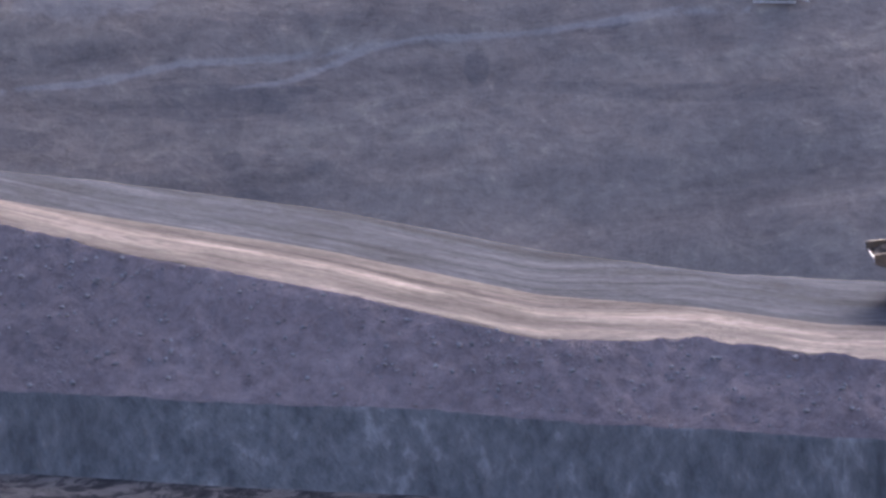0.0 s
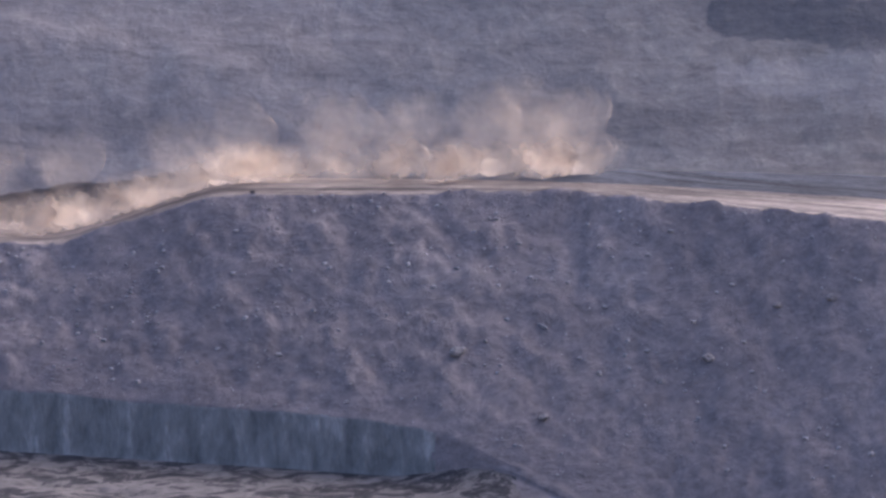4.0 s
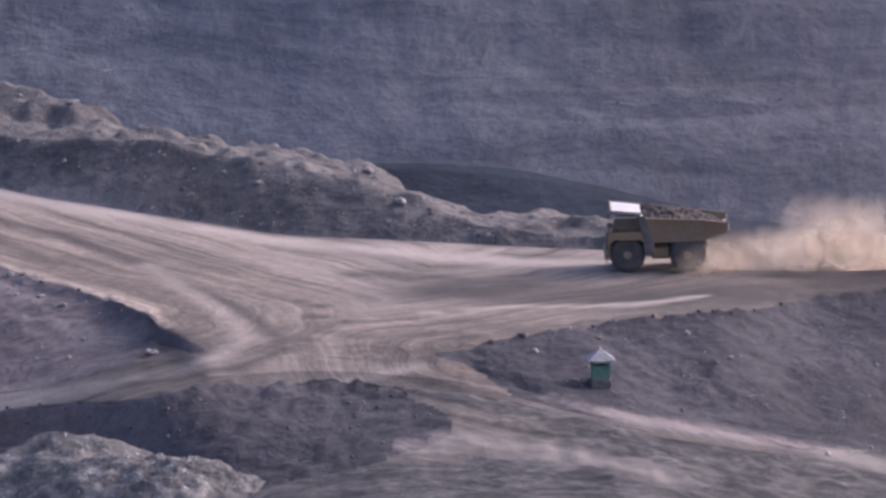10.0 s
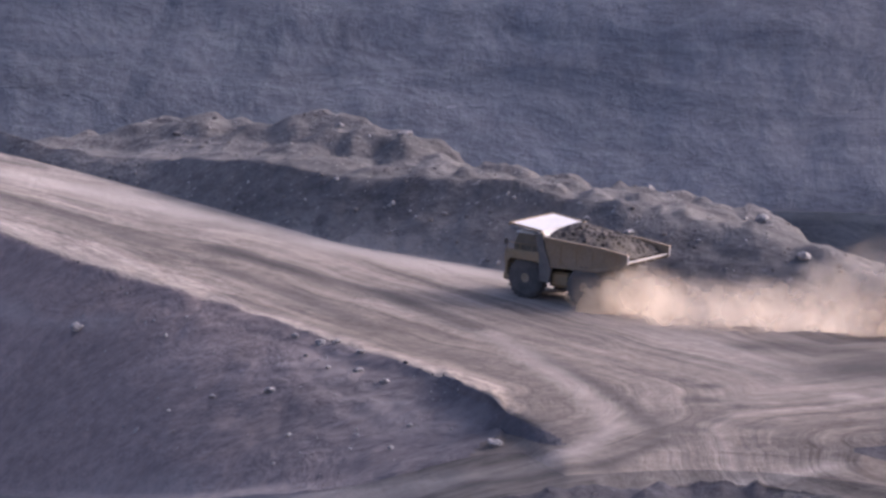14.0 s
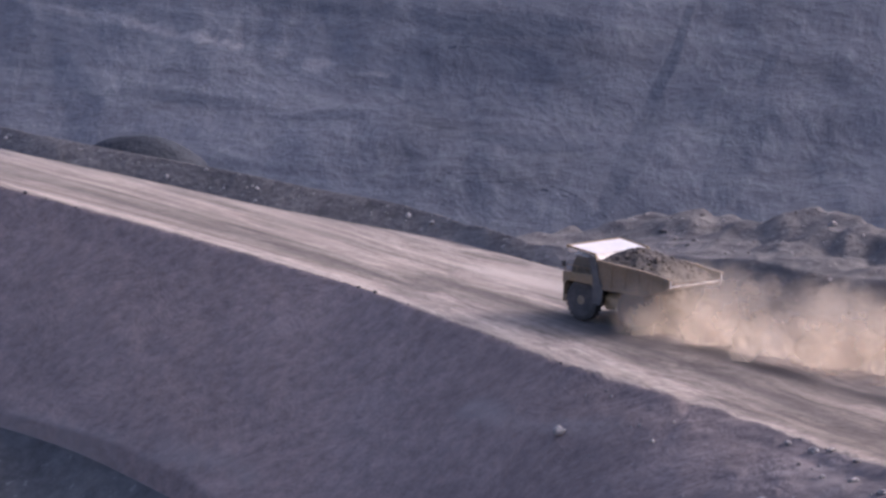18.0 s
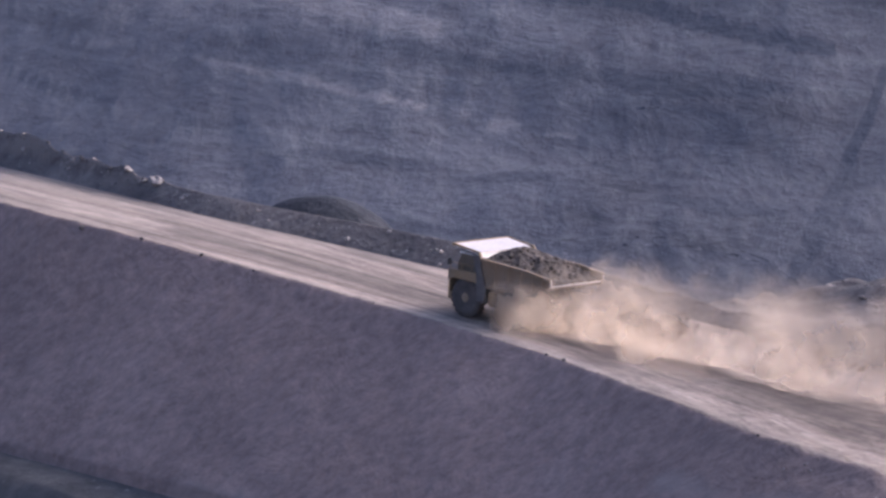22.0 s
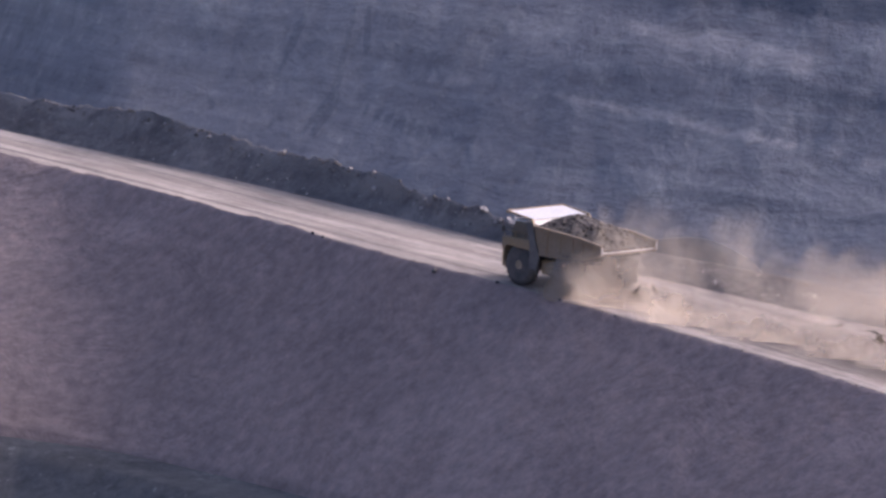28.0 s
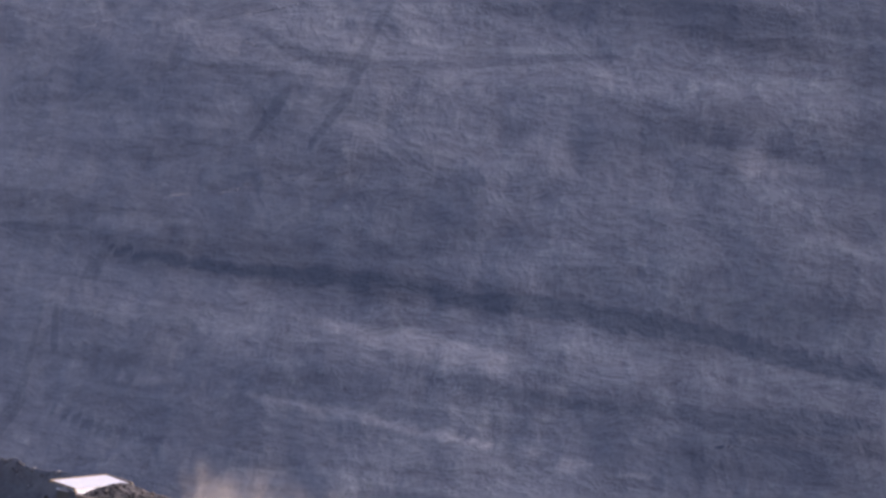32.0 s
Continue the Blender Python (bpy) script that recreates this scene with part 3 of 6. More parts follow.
def knots():
    """The lines of the sheet from the look-out outwards: distance and height at every turn."""
    one = np.ones(NC)
    crest = np.interp(AZ, [-4, -1.5, 3.5, 9, 12], [42.3, 47.2, 48.0, 45.3, 40.3])
    ll, lu, fb, toe = line("LL", AZ), line("LU", AZ), line("FB", AZ), line("TOE", AZ)
    rl, ru, bt, mt, cw = line("RL", AZ), line("RU", AZ), line("BT", AZ), line("MT", AZ), line("CW", AZ)
    ru = (ru[0] + 3.0 * np.clip((AZ + 0.5) / 2, 0, 1) * np.clip((15 - AZ) / 3, 0, 1), ru[1])
    # towards the right the outer half of the road is a flat grey shoulder
    w = np.clip((AZ - 15) / 6, 0, 1)
    bt = (bt[0] * (1 - w) + (ru[0] + 0.6) * w, bt[1] * (1 - w) + (ru[1] + 0.15) * w)
    ru = (ru[0] * (1 - w) + (rl[0] + 0.5 * (ru[0] - rl[0])) * w, ru[1])
    bt = (np.maximum(bt[0], ru[0] + 1.0), bt[1])
    mt = (np.maximum(mt[0], bt[0] + 3.0), mt[1])
    cw = (np.maximum(cw[0], mt[0] + 22), cw[1])
    rl = (np.minimum(rl[0], ru[0] - 4), rl[1])
    toe = (np.minimum(toe[0], rl[0] - 1.5), toe[1])
    fb = (np.minimum(fb[0], toe[0] - 0.4), fb[1])
    lu = (np.minimum(lu[0], fb[0] - 1.0), lu[1])
    ll = (np.minimum(ll[0], lu[0] - 2.0), ll[1])
    # at the junction the road runs out over the toe without a step
    w = np.clip((AZ + 4.35) / 0.35, 0, 1) * np.clip((-1.35 - AZ) / 0.35, 0, 1)
    toe = tuple(toe[q] * (1 - w) + (rl[q] + (lu[q] - rl[q]) * 0.34) * w for q in (0, 1))
    fb = tuple(fb[q] * (1 - w) + (rl[q] + (lu[q] - rl[q]) * 0.68) * w for q in (0, 1))
    near = (ll[0] - 48, ll[1] - 3.5)
    dip = (mt[0] * 0.55 + cw[0] * 0.45, np.minimum(mt[1], cw[1]) - 7)
    foot = np.maximum(np.interp(AZ, [-60, -40, -25, -18, -13, -8, 0], [980, 900, 775, 690, 660, 651, 650]), cw[0] + 35)
    foot = np.convolve(np.pad(foot, 40, "edge"), np.ones(81) / 81, "valid")
    return [("hill", 0.5 * one, 71.0 * one, 1), ("hill", 60 * one, 0.5 * (71 + crest), 10), ("hill", 118 * one, crest, 10),
            ("slope", 150 * one, crest - 26, 6), ("slope", near[0] - 60, near[1] - 2, 10), ("near", *near, 16),
            ("floor", *ll, 56), ("step", *lu, 26), ("yard", *fb, 26), ("face", *toe, 16), ("bank", *rl, 56), ("road", *ru, 30),
            ("back", *bt, 18), ("mound", *mt, 24), ("gap", *dip, 5), ("heap", *cw, 14), ("void", cw[0] + 22, -77 * one, 4), ("void", foot - 40, -77 * one, 4)]


KN = knots()
rows_r, rows_z, zones = [KN[0][1]], [KN[0][2]], []
for (z0, ra, za, _), (zone, rb, zb, cnt) in zip(KN, KN[1:]):
    for k in range(1, cnt + 1):
        f = k / cnt
        rows_r.append(ra + (rb - ra) * f)
        rows_z.append(za + (zb - za) * f)
        zones.append((zone, f))
# the far wall: benches that dip to the right
WALL_ROWS, WALL_DOWN, STEP = 280, 51, 15.0
LAY = np.interp(AZ, [10, 25], [0.95, 1.25])
base_r = rows_r[-1] + 40
strata = [AZ * 0 for q in rows_r]
tilt = np.interp(AZ, [-40, -20, -14, -12, -10, -3, 4, 12, 18, 24, 30, 38, 45, 50], [55, 26, 17.5, 15.5, 14, 2, 0, 1, -2, -3, -6, -10, -6, 0])
tilt = tilt + 5.0 * value_noise(lat / 70, lat * 0, 5)
for k in range(1, WALL_ROWS + 1):
    p = (k - WALL_DOWN) / (WALL_ROWS - WALL_DOWN) * 9.0
    ph = p + 0.4 - tilt / STEP + 0.95 * fbm(lat / 34, lat * 0 + p * 0.7, 9, 4)
    kk, f = np.floor(ph), ph - np.floor(ph)
    ledge = np.clip(0.5 + 1.6 * value_noise(lat / 26, lat * 0 + kk * 3.7, 77), 0.0, 1)
    up = f + 0.045 * ledge * np.sin(2 * math.pi * f)
    z = -48 + 0.92 * (tilt + (kk - 0.4 + up) * STEP)
    r = base_r + 1 + (kk - 0.4 + tilt / STEP + f) * STEP * LAY
    gul = fbm(lat / 7.0, z / 12.0, 21, 4)
    r = r + 0.75 * gul + 5 * fbm(lat / 60.0, z / 30.0, 31, 3)
    rows_r.append(r)
    rows_z.append(z + 0.4 * fbm(lat / 3.0, r / 3.0, 41, 2))
    strata.append(ph)
    zones.append(("wall", 0.0))
for dr, zz in ((40, 95.0), (400, 110.0), (3200, 140.0)):
    rows_r.append(rows_r[-1] * 0 + np.max(rows_r[-1]) + dr)
    rows_z.append(rows_z[-1] * 0 + zz)
    strata.append(strata[-1])
    zones.append(("wall", 0.0))
GR, GZ = np.array(rows_r), np.array(rows_z)
ROUGH = {"hill": 0.3, "slope": 0.6, "near": 0.5, "floor": 0.25, "step": 0.7, "yard": 0.22, "face": 0.5, "bank": 0.6, "road": 0.12, "back": 0.7, "mound": 1.7, "gap": 0.5, "heap": 0.4, "void": 0.5, "wall": 0.0}
for i in range(1, len(GR)):
    zone, f = zones[i - 1]
    a = ROUGH[zone]
    if not a:
        continue
    fade = 0.35 + 0.65 * min(1, 4 * f * (1 - f) + 0.1) if zone in ("road", "yard") else 1.0
    x, y = lat, GR[i]
    d = 0.7 * fbm(x / 11.0, y / 11.0, 3, 3) + 0.4 * np.clip((AZ + 9) / 4, 0.25, 1) * fbm(x / 1.4, y / 1.4, 13, 2)
    if zone == "bank":
        amp = min(1, 5 * (1 - f) + 0.25) * min(1, 6 * f + 0.15)
        d = d * amp + np.where(AZ > 14, 0.5, np.where(AZ < -5, 0.5, 0.7)) * amp * fbm(x / 6.0 + y / 14.0, y / 26.0, 23, 4) + np.where(AZ > 12, 0.9, 0) * amp * fbm(x / 2.6, y / 2.6, 29, 3, 0.6)
    if zone in ("mound", "back"):
        d = d + 0.9 * f * fbm(x / 3.2, y / 3.2, 33, 3)
        d = d * np.clip((21 - AZ) / 6, 0.1, 1)
        if zone == "back":
            d = d * np.clip((AZ + 10.5) / 3, 0.3, 1)
        else:
            d = d * np.interp(AZ, [-12.6, -12.1, -9.4, -8.4], [1, 0.2, 0.2, 1])
    junction = (AZ > -4.5) & (AZ < -1.5)
    k = np.where(junction & (zone in ("bank", "face", "yard")), 0.1, a * fade)
    GZ[i] = GZ[i] + d * k
    # tipped rim of the lower mound
    if (zone == "step" and f > 0.6) or (zone == "yard" and f < 0.22):
        w = (f - 0.6) / 0.4 if zone == "step" else 1 - f / 0.22
        lump = 0.45 + 0.9 * fbm(x / 1.7, y / 1.7, 57, 3, 0.6) + 0.5 * fbm(x / 9.0, x * 0, 59, 2)
        GZ[i] = GZ[i] + np.interp(AZ, [-6.5, -4.7, -3.9, -2.4, -1.75], [0, 0.1, 0.8, 0.8, 0]) * w * np.clip(lump, 0.1, 1.4)
    # ragged crest of the berm where the road climbs
    if (zone == "back" and f > 0.6) or (zone == "mound" and f < 0.3):
        w = (f - 0.6) / 0.4 if zone == "back" else 1 - f / 0.3
        lump = 0.85 + 1.0 * fbm(x / 1.5, y / 1.5, 67, 3, 0.6) + 0.9 * fbm(x / 6.0, x * 0, 69, 2)
        GZ[i] = GZ[i] + np.interp(AZ, [-20, -17, -14, -13.0, -12.5], [0.4, 0.5, 0.65, 0.6, 0]) * w * np.clip(lump, 0.1, 1.6)
    # loose windrow along the outer edge of the road
    if (zone == "road" and f < 0.16) or (zone == "bank" and f > 0.9):
        w = 1 - abs((f - 0.02) / 0.14) if zone == "road" else 1 - (1 - f) / 0.12
        lump = np.clip(0.6 * fbm(x / 2.0, y / 2.0, 51, 3, 0.6) + 0.7 * fbm(x / 24.0, x * 0, 53, 2) + 0.12, 0, 1)
        GZ[i] = GZ[i] + np.where(junction, 0, np.where(AZ > 14, 0.8, np.where(AZ < -5, 0.45, 0.8))) * max(0, w) * (lump + 0.25 * np.clip(fbm(x / 0.9, y / 0.9, 55, 2, 0.6), 0, 1))


def ground_at(x, y):
    """Height of the sheet at a place."""
    a, r = math.degrees(math.atan2(x, y)), math.hypot(x, y)
    i = int(np.argmin(np.abs(AZ - a)))
    return float(np.interp(r, GR[:, i], GZ[:, i]))


def polar(az, r, lift=0.0):
    x, y = r * math.sin(radians(az)), r * math.cos(radians(az))
    return (x, y, ground_at(x, y) + lift)


# dark beds, cracks and shaded benches painted on the far wall: strength, then turn, height and half width along each
DARK_EAST_END = [(0.22, ((41.78, -38.5, 1.33), (43.53, -38.5, 1.33))), (0.3, ((45.54, -33.3, 1.75), (45.51, -35.6, 1.48))), (0.38, ((46.78, -30, 0.54), (47.08, -29.6, 0.47))), (0.26, ((42.02, -37.1, 0.94), (42.54, -37.4, 1.47), (43.88, -36.7, 0.8))), (0.17, ((45.74, -36.1, 1.07), (47.9, -36.6, 0.94), (49.35, -36, 1.2))), (0.19, ((43.06, -47.4, 1.32), (43.41, -47.7, 1.45))), (0.34, ((34.4, -20.4, 0.83), (34.37, -30.1, 0.95))), (0.34, ((33.09, -29.5, 1.09), (34.48, -30.1, 1.49), (35.64, -30.8, 1.35), (36.57, -31.2, 0.81))), (0.3, ((33.08, -32.6, 0.61), (35, -33.8, 0.67), (36.33, -35, 0.54))), (0.3, ((34.03, -22.5, 1.79), (35.53, -23.2, 1.52), (37.15, -23.7, 1.24)))]
DARK_EAST_END_B = [(0.26, ((40.29, -26.6, 2.05), (40.58, -27.6, 1.91))), (0.22, ((37.85, -26.1, 1.23), (38.31, -26.7, 0.68))), (0.22, ((37.03, -40.4, 0.93), (38.78, -39.3, 1.33), (41.11, -41.9, 1.72)))]
DARK_GREAT_BENCH = [(0.62, ((27.12, -10.4, 3.02), (28.27, -11.4, 3.51), (29.6, -12.8, 3.65), (30.23, -14.1, 4.33), (31.16, -13.6, 3.64), (32.61, -14, 3.49), (33.36, -14.7, 3.14), (34.23, -16.2, 2.3), (35.21, -17.8, 1.53), (36.14, -19.2, 0.97))), (0.6, ((20.03, -5.6, 2.41), (21.75, -6.6, 2.69), (23.49, -7.7, 3.54), (25.22, -9.1, 3.24), (27.12, -10.4, 3.02))), (0.29, ((27.11, -20.9, 0.97), (27.8, -20.8, 1.11), (28.32, -20.6, 0.83))), (0.26, ((32.56, -32.5, 0.42), (33.55, -33.4, 0.42))), (0.21, ((33.95, -29.8, 0.54), (36.15, -29.9, 0.74))), (0.3, ((34.65, -34.5, 0.42), (35.81, -35.2, 0.42))), (0.38, ((31.45, -18.2, 0.55), (31.74, -17.4, 0.69))), (0.3, ((29.36, -17.4, 0.83), (29.48, -17.1, 0.69)))]
DARK_CENTRE = [(0.45, ((25.81, -24, 0.68), (26.85, -24.1, 0.96), (28.13, -24.5, 0.68))), (0.38, ((21.46, -20.9, 0.83), (23.6, -21.4, 0.62))), (0.45, ((27.27, -21.9, 0.48), (27.17, -25.3, 0.55))), (0.41, ((26.68, -20.6, 1.1), (28.59, -21.2, 0.83))), (0.45, ((4.16, -5.2, 0.84), (4.16, -7.9, 1.18), (4.15, -11, 0.69))), (0.45, ((2.89, -4.2, 0.84), (2.9, -9.5, 0.83))), (0.41, ((3.15, -4.2, 0.7), (3.15, -8.9, 0.56))), (0.43, ((4.82, -11.7, 0.69), (5.98, -12.2, 1.11), (7.25, -12.2, 0.69))), (0.45, ((8.59, -14.1, 0.42), (8.58, -17.2, 0.42))), (0.34, ((-0.27, -11.4, 0.55), (1.46, -12.3, 0.42))), (0.41, ((7.42, -9.2, 1.67), (8, -9.8, 1.39)))]
DARK_CENTRE_B = [(0.45, ((5.75, -15.9, 0.69), (5.78, -17.3, 0.55))), (0.45, ((-0.26, -18.7, 0.82), (0.27, -18.9, 1.37), (0.85, -19.1, 1.03), (1.6, -19.2, 0.82))), (0.41, ((-4.53, -15.4, 1.24), (-3.79, -17.2, 1.79), (-3.04, -18.8, 0.96))), (0.41, ((0.44, -9.3, 0.62), (1.16, -9.8, 0.49))), (0.34, ((-4.53, -7.7, 1.12), (-3.14, -8.6, 0.7))), (0.38, ((4.03, -18.8, 1.1), (4.49, -19.7, 1.37)))]
DARK_WEST = [(0.41, ((-5.38, -13, 0.72), (-4.33, -13.8, 1.08), (-3.58, -14.1, 1.55), (-2.53, -14.4, 0.83))), (0.34, ((-1.98, -17.6, 0.47), (-0.58, -18.2, 0.83), (1.02, -18.4, 0.71))), (0.34, ((-1.68, -11.8, 0.42), (-0.78, -12.1, 0.42))), (0.41, ((-3.18, -8.5, 0.72), (-2.18, -7.8, 0.48))), (0.4, ((-7.36, -5.4, 0.7), (-7.46, -8.4, 0.9), (-7.61, -11.5, 1.0), (-7.88, -16.2, 1.2))), (0.35, ((-6.52, -7.8, 1.2), (-6.7, -11.6, 1.54), (-6.89, -15.4, 1.18))), (0.43, ((-5.24, -12.8, 0.83), (-4.4, -12.7, 1.3), (-3.56, -13.4, 1.42), (-3.01, -15.1, 0.82))), (0.34, ((-6.28, -11.7, 0.59), (-5.78, -12.2, 0.59))), (0.34, ((-2.77, -15.1, 0.47), (-1.53, -16.3, 0.59)))]
DARK_WEST_B = [(0.7, ((-7.14, 3.1, 0.5), (-7.28, -1.8, 0.55), (-7.45, -5.6, 0.65))), (0.4, ((-7.45, -5.6, 0.7), (-7.64, -10.5, 1.0), (-7.87, -15.2, 1.2))), (0.35, ((-6.73, -7.1, 0.7), (-6.79, -11.1, 1.28), (-6.98, -14.3, 1.5))), (0.41, ((-6.37, -0.3, 0.59), (-6.54, -4.1, 0.59))), (0.5, ((-9.18, 2.2, 0.71), (-8.55, 1.8, 0.95), (-7.92, 1.3, 0.83))), (0.5, ((-12.13, -5.2, 0.47), (-11.45, -6, 0.71), (-10.79, -6.6, 0.42))), (0.41, ((-10.62, -7.6, 0.59), (-9.89, -7.2, 0.59))), (0.41, ((-9.07, -9.1, 0.47), (-8.44, -9.8, 0.93), (-7.9, -10.1, 0.58))), (0.41, ((-13.05, -2.8, 0.6), (-12.47, -3.1, 0.48))), (0.38, ((-11.49, -11.5, 0.58), (-10.71, -12.4, 0.47)))]
DARK_FAR_WEST = [(0.78, ((-13.15, 15.2, 0.46), (-12.28, 14.5, 0.75), (-11.87, 14, 0.74), (-11.23, 12.5, 0.85), (-10.37, 11.6, 1.13), (-9.92, 10.5, 1.13), (-9.24, 9.3, 0.96), (-8.75, 7.6, 0.9), (-8.3, 6.4, 0.9), (-7.6, 5, 0.8))), (0.5, ((-11.84, 6.1, 0.7), (-11.03, 4.4, 0.82), (-10.42, 3.1, 0.7), (-9.57, 2.4, 0.81), (-9.01, 1.1, 0.92), (-8.07, 0.7, 0.63))), (0.35, ((-11.87, -5.7, 0.46), (-10.87, -7, 0.57))), (0.3, ((-12.79, 7.1, 0.71), (-12.32, 7.6, 0.59))), (0.3, ((-9.56, -6.2, 0.46), (-8.86, -7.7, 0.42))), (0.5, ((-14.5, 1.3, 0.42), (-14.07, -0.1, 0.58), (-13.58, -1, 0.42))), (0.28, ((-15.01, -1, 0.47), (-14.74, 2.9, 0.42), (-14.59, 11, 0.42)))]
DARK_FAR_WEST_B = [(0.35, ((-14.95, 11.8, 0.42), (-15.19, 5.2, 0.52))), (0.35, ((-14.46, 11.8, 0.42), (-14.5, 6.4, 0.46))), (0.35, ((-14.7, 2.6, 0.46), (-14.94, -1.4, 0.46))), (0.3, ((-14.16, 15.7, 0.52), (-14.29, 13.4, 0.46)))]
DARK_WEST_TOP = [(0.78, ((-14.03, 16.8, 0.42), (-13.44, 15.7, 0.69), (-12.66, 14.3, 0.51), (-11.8, 13.6, 0.62), (-11.3, 12.6, 0.73))), (0.36, ((-9.1, -0.5, 0.42), (-8.39, -1.6, 0.45))), (0.4, ((-11.84, 41.4, 0.48), (-12.06, 36.2, 0.59), (-12.18, 31.8, 0.58), (-12.48, 27, 0.52))), (0.4, ((-12.98, 39.4, 0.48), (-12.61, 36.9, 0.65), (-12.33, 35.3, 0.71))), (0.4, ((-12.63, 33.1, 0.59), (-12.93, 27.9, 0.82))), (0.4, ((-12.33, 35.6, 0.42), (-11.51, 35.3, 0.42), (-10.88, 35.6, 0.42), (-10.43, 36.1, 0.42), (-9.98, 36.1, 0.42))), (0.32, ((-14.56, 34.6, 0.6), (-13.87, 32.4, 0.71))), (0.32, ((-12.13, 22.1, 1.5), (-11.68, 21.1, 1.84), (-11.31, 20.5, 0.8)))]
DARK_WEST_TOP_B = [(0.32, ((-12.03, 17.2, 1.14), (-11.31, 17.5, 1.02))), (0.35, ((-10.45, 6.8, 1.46), (-10.54, 5.1, 1.12))), (0.4, ((-14.08, 18.1, 0.46), (-14.16, 14.1, 0.52))), (0.3, ((-14.94, 19, 0.58), (-14.26, 18.9, 0.42))), (0.28, ((-11.12, 40.9, 1.19), (-9.53, 40.5, 1.53), (-7.91, 39.1, 1.76))), (0.32, ((-8.08, 16, 0.42), (-8.17, 11, 0.42))), (0.3, ((-10.5, 15.5, 0.57), (-9.73, 14.5, 0.68)))]
DARK_BANDS = DARK_EAST_END + DARK_EAST_END_B + DARK_GREAT_BENCH + DARK_CENTRE + DARK_CENTRE_B + DARK_WEST + DARK_WEST_B + DARK_FAR_WEST + DARK_FAR_WEST_B + DARK_WEST_TOP + DARK_WEST_TOP_B
# pale haul tracks and faces of the far wall; sunlit ledge edges are painted in too
LEDGE_EAST_END = [(0.47, ((40.63, -36.9, 0.42), (41.5, -36.2, 0.42), (42.54, -34, 0.42), (43.53, -33.6, 0.42), (44.34, -32.5, 0.42), (45.04, -31.4, 0.42), (45.97, -31, 0.42), (46.78, -29.7, 0.42), (47.59, -28.2, 0.42), (48.35, -28, 0.42))), (0.47, ((43.01, -36.7, 0.42), (43.65, -35.7, 0.42), (44.11, -33.9, 0.42), (44.4, -32.9, 0.42))), (0.47, ((37.32, -39, 0.42), (38.89, -37.4, 0.42), (40.35, -36.3, 0.42))), (0.47, ((39.42, -37.9, 0.42), (40.06, -38.3, 0.42), (40.58, -39.4, 0.42))), (0.43, ((39.82, -21.5, 0.62), (40.81, -22.3, 0.76), (42.14, -23.4, 0.83))), (0.39, ((33.86, -19.8, 0.42), (34.95, -20.1, 0.42), (36.34, -20.4, 0.42)))]
LEDGE_EAST_END_B = [(0.25, ((36.34, -25.5, 1.79), (37.27, -26.1, 2.33))), (0.25, ((38.43, -27.3, 1.64), (39.71, -27.7, 2.18))), (0.27, ((40.81, -28.2, 2.04), (42.14, -27.9, 2.31)))]
LEDGE_GREAT_BENCH = [(0.78, ((32.03, -17.9, 0.42), (32.9, -17.3, 0.42), (33.94, -18.4, 0.55), (34.64, -19.6, 0.48), (35.16, -20.1, 0.42))), (0.83, ((35.5, -19.7, 0.42), (35.79, -19.3, 0.42), (36.14, -19.9, 0.42))), (0.39, ((28.21, -7.8, 0.5), (28.85, -8.4, 0.57), (29.83, -9.8, 0.56))), (0.35, ((31.68, -10.9, 0.49), (32.66, -10.8, 0.56))), (0.6, ((25.25, -6.8, 0.25), (25.51, -6.8, 0.25))), (0.22, ((27.46, -16.5, 2.92), (28.55, -17, 2.64), (29.42, -17.9, 1.67))), (0.25, ((29.83, -19.2, 1.39), (31.16, -19.8, 1.94))), (0.18, ((31.91, -22.7, 2.06), (32.67, -22.1, 2.75), (33.48, -20.8, 2.07)))]
LEDGE_CENTRE = [(0.27, ((20.02, -11.8, 3.22), (21.75, -12.7, 3.63), (22.91, -14.1, 3.63), (24.35, -15.4, 4.32), (25.8, -15.9, 4.31), (26.96, -17.3, 3.61)))]
LEDGE_FAR_WEST = [(0.2, ((-13.98, 4.7, 0.42), (-13.36, 4, 0.5))), (0.3, ((-13.36, 4, 0.5), (-12.69, 2.6, 0.5), (-12.12, 1.7, 0.55), (-11.46, 0.1, 0.5), (-10.89, -1.2, 0.45))), (0.18, ((-10.89, -1.2, 0.45), (-10.41, -2.4, 0.42), (-9.71, -3.7, 0.42)))]
LEDGE_WEST_TOP = [(0.15, ((-9.47, 27.3, 1.38), (-8.39, 24.6, 1.49))), (0.1, ((-14.17, 19.3, 1.05), (-13.44, 19.6, 1.04))), (0.18, ((-12.38, 10.1, 1.13), (-10.85, 6.5, 1.91)))]
LEDGES = LEDGE_EAST_END + LEDGE_EAST_END_B + LEDGE_GREAT_BENCH + LEDGE_CENTRE + LEDGE_FAR_WEST + LEDGE_WEST_TOP


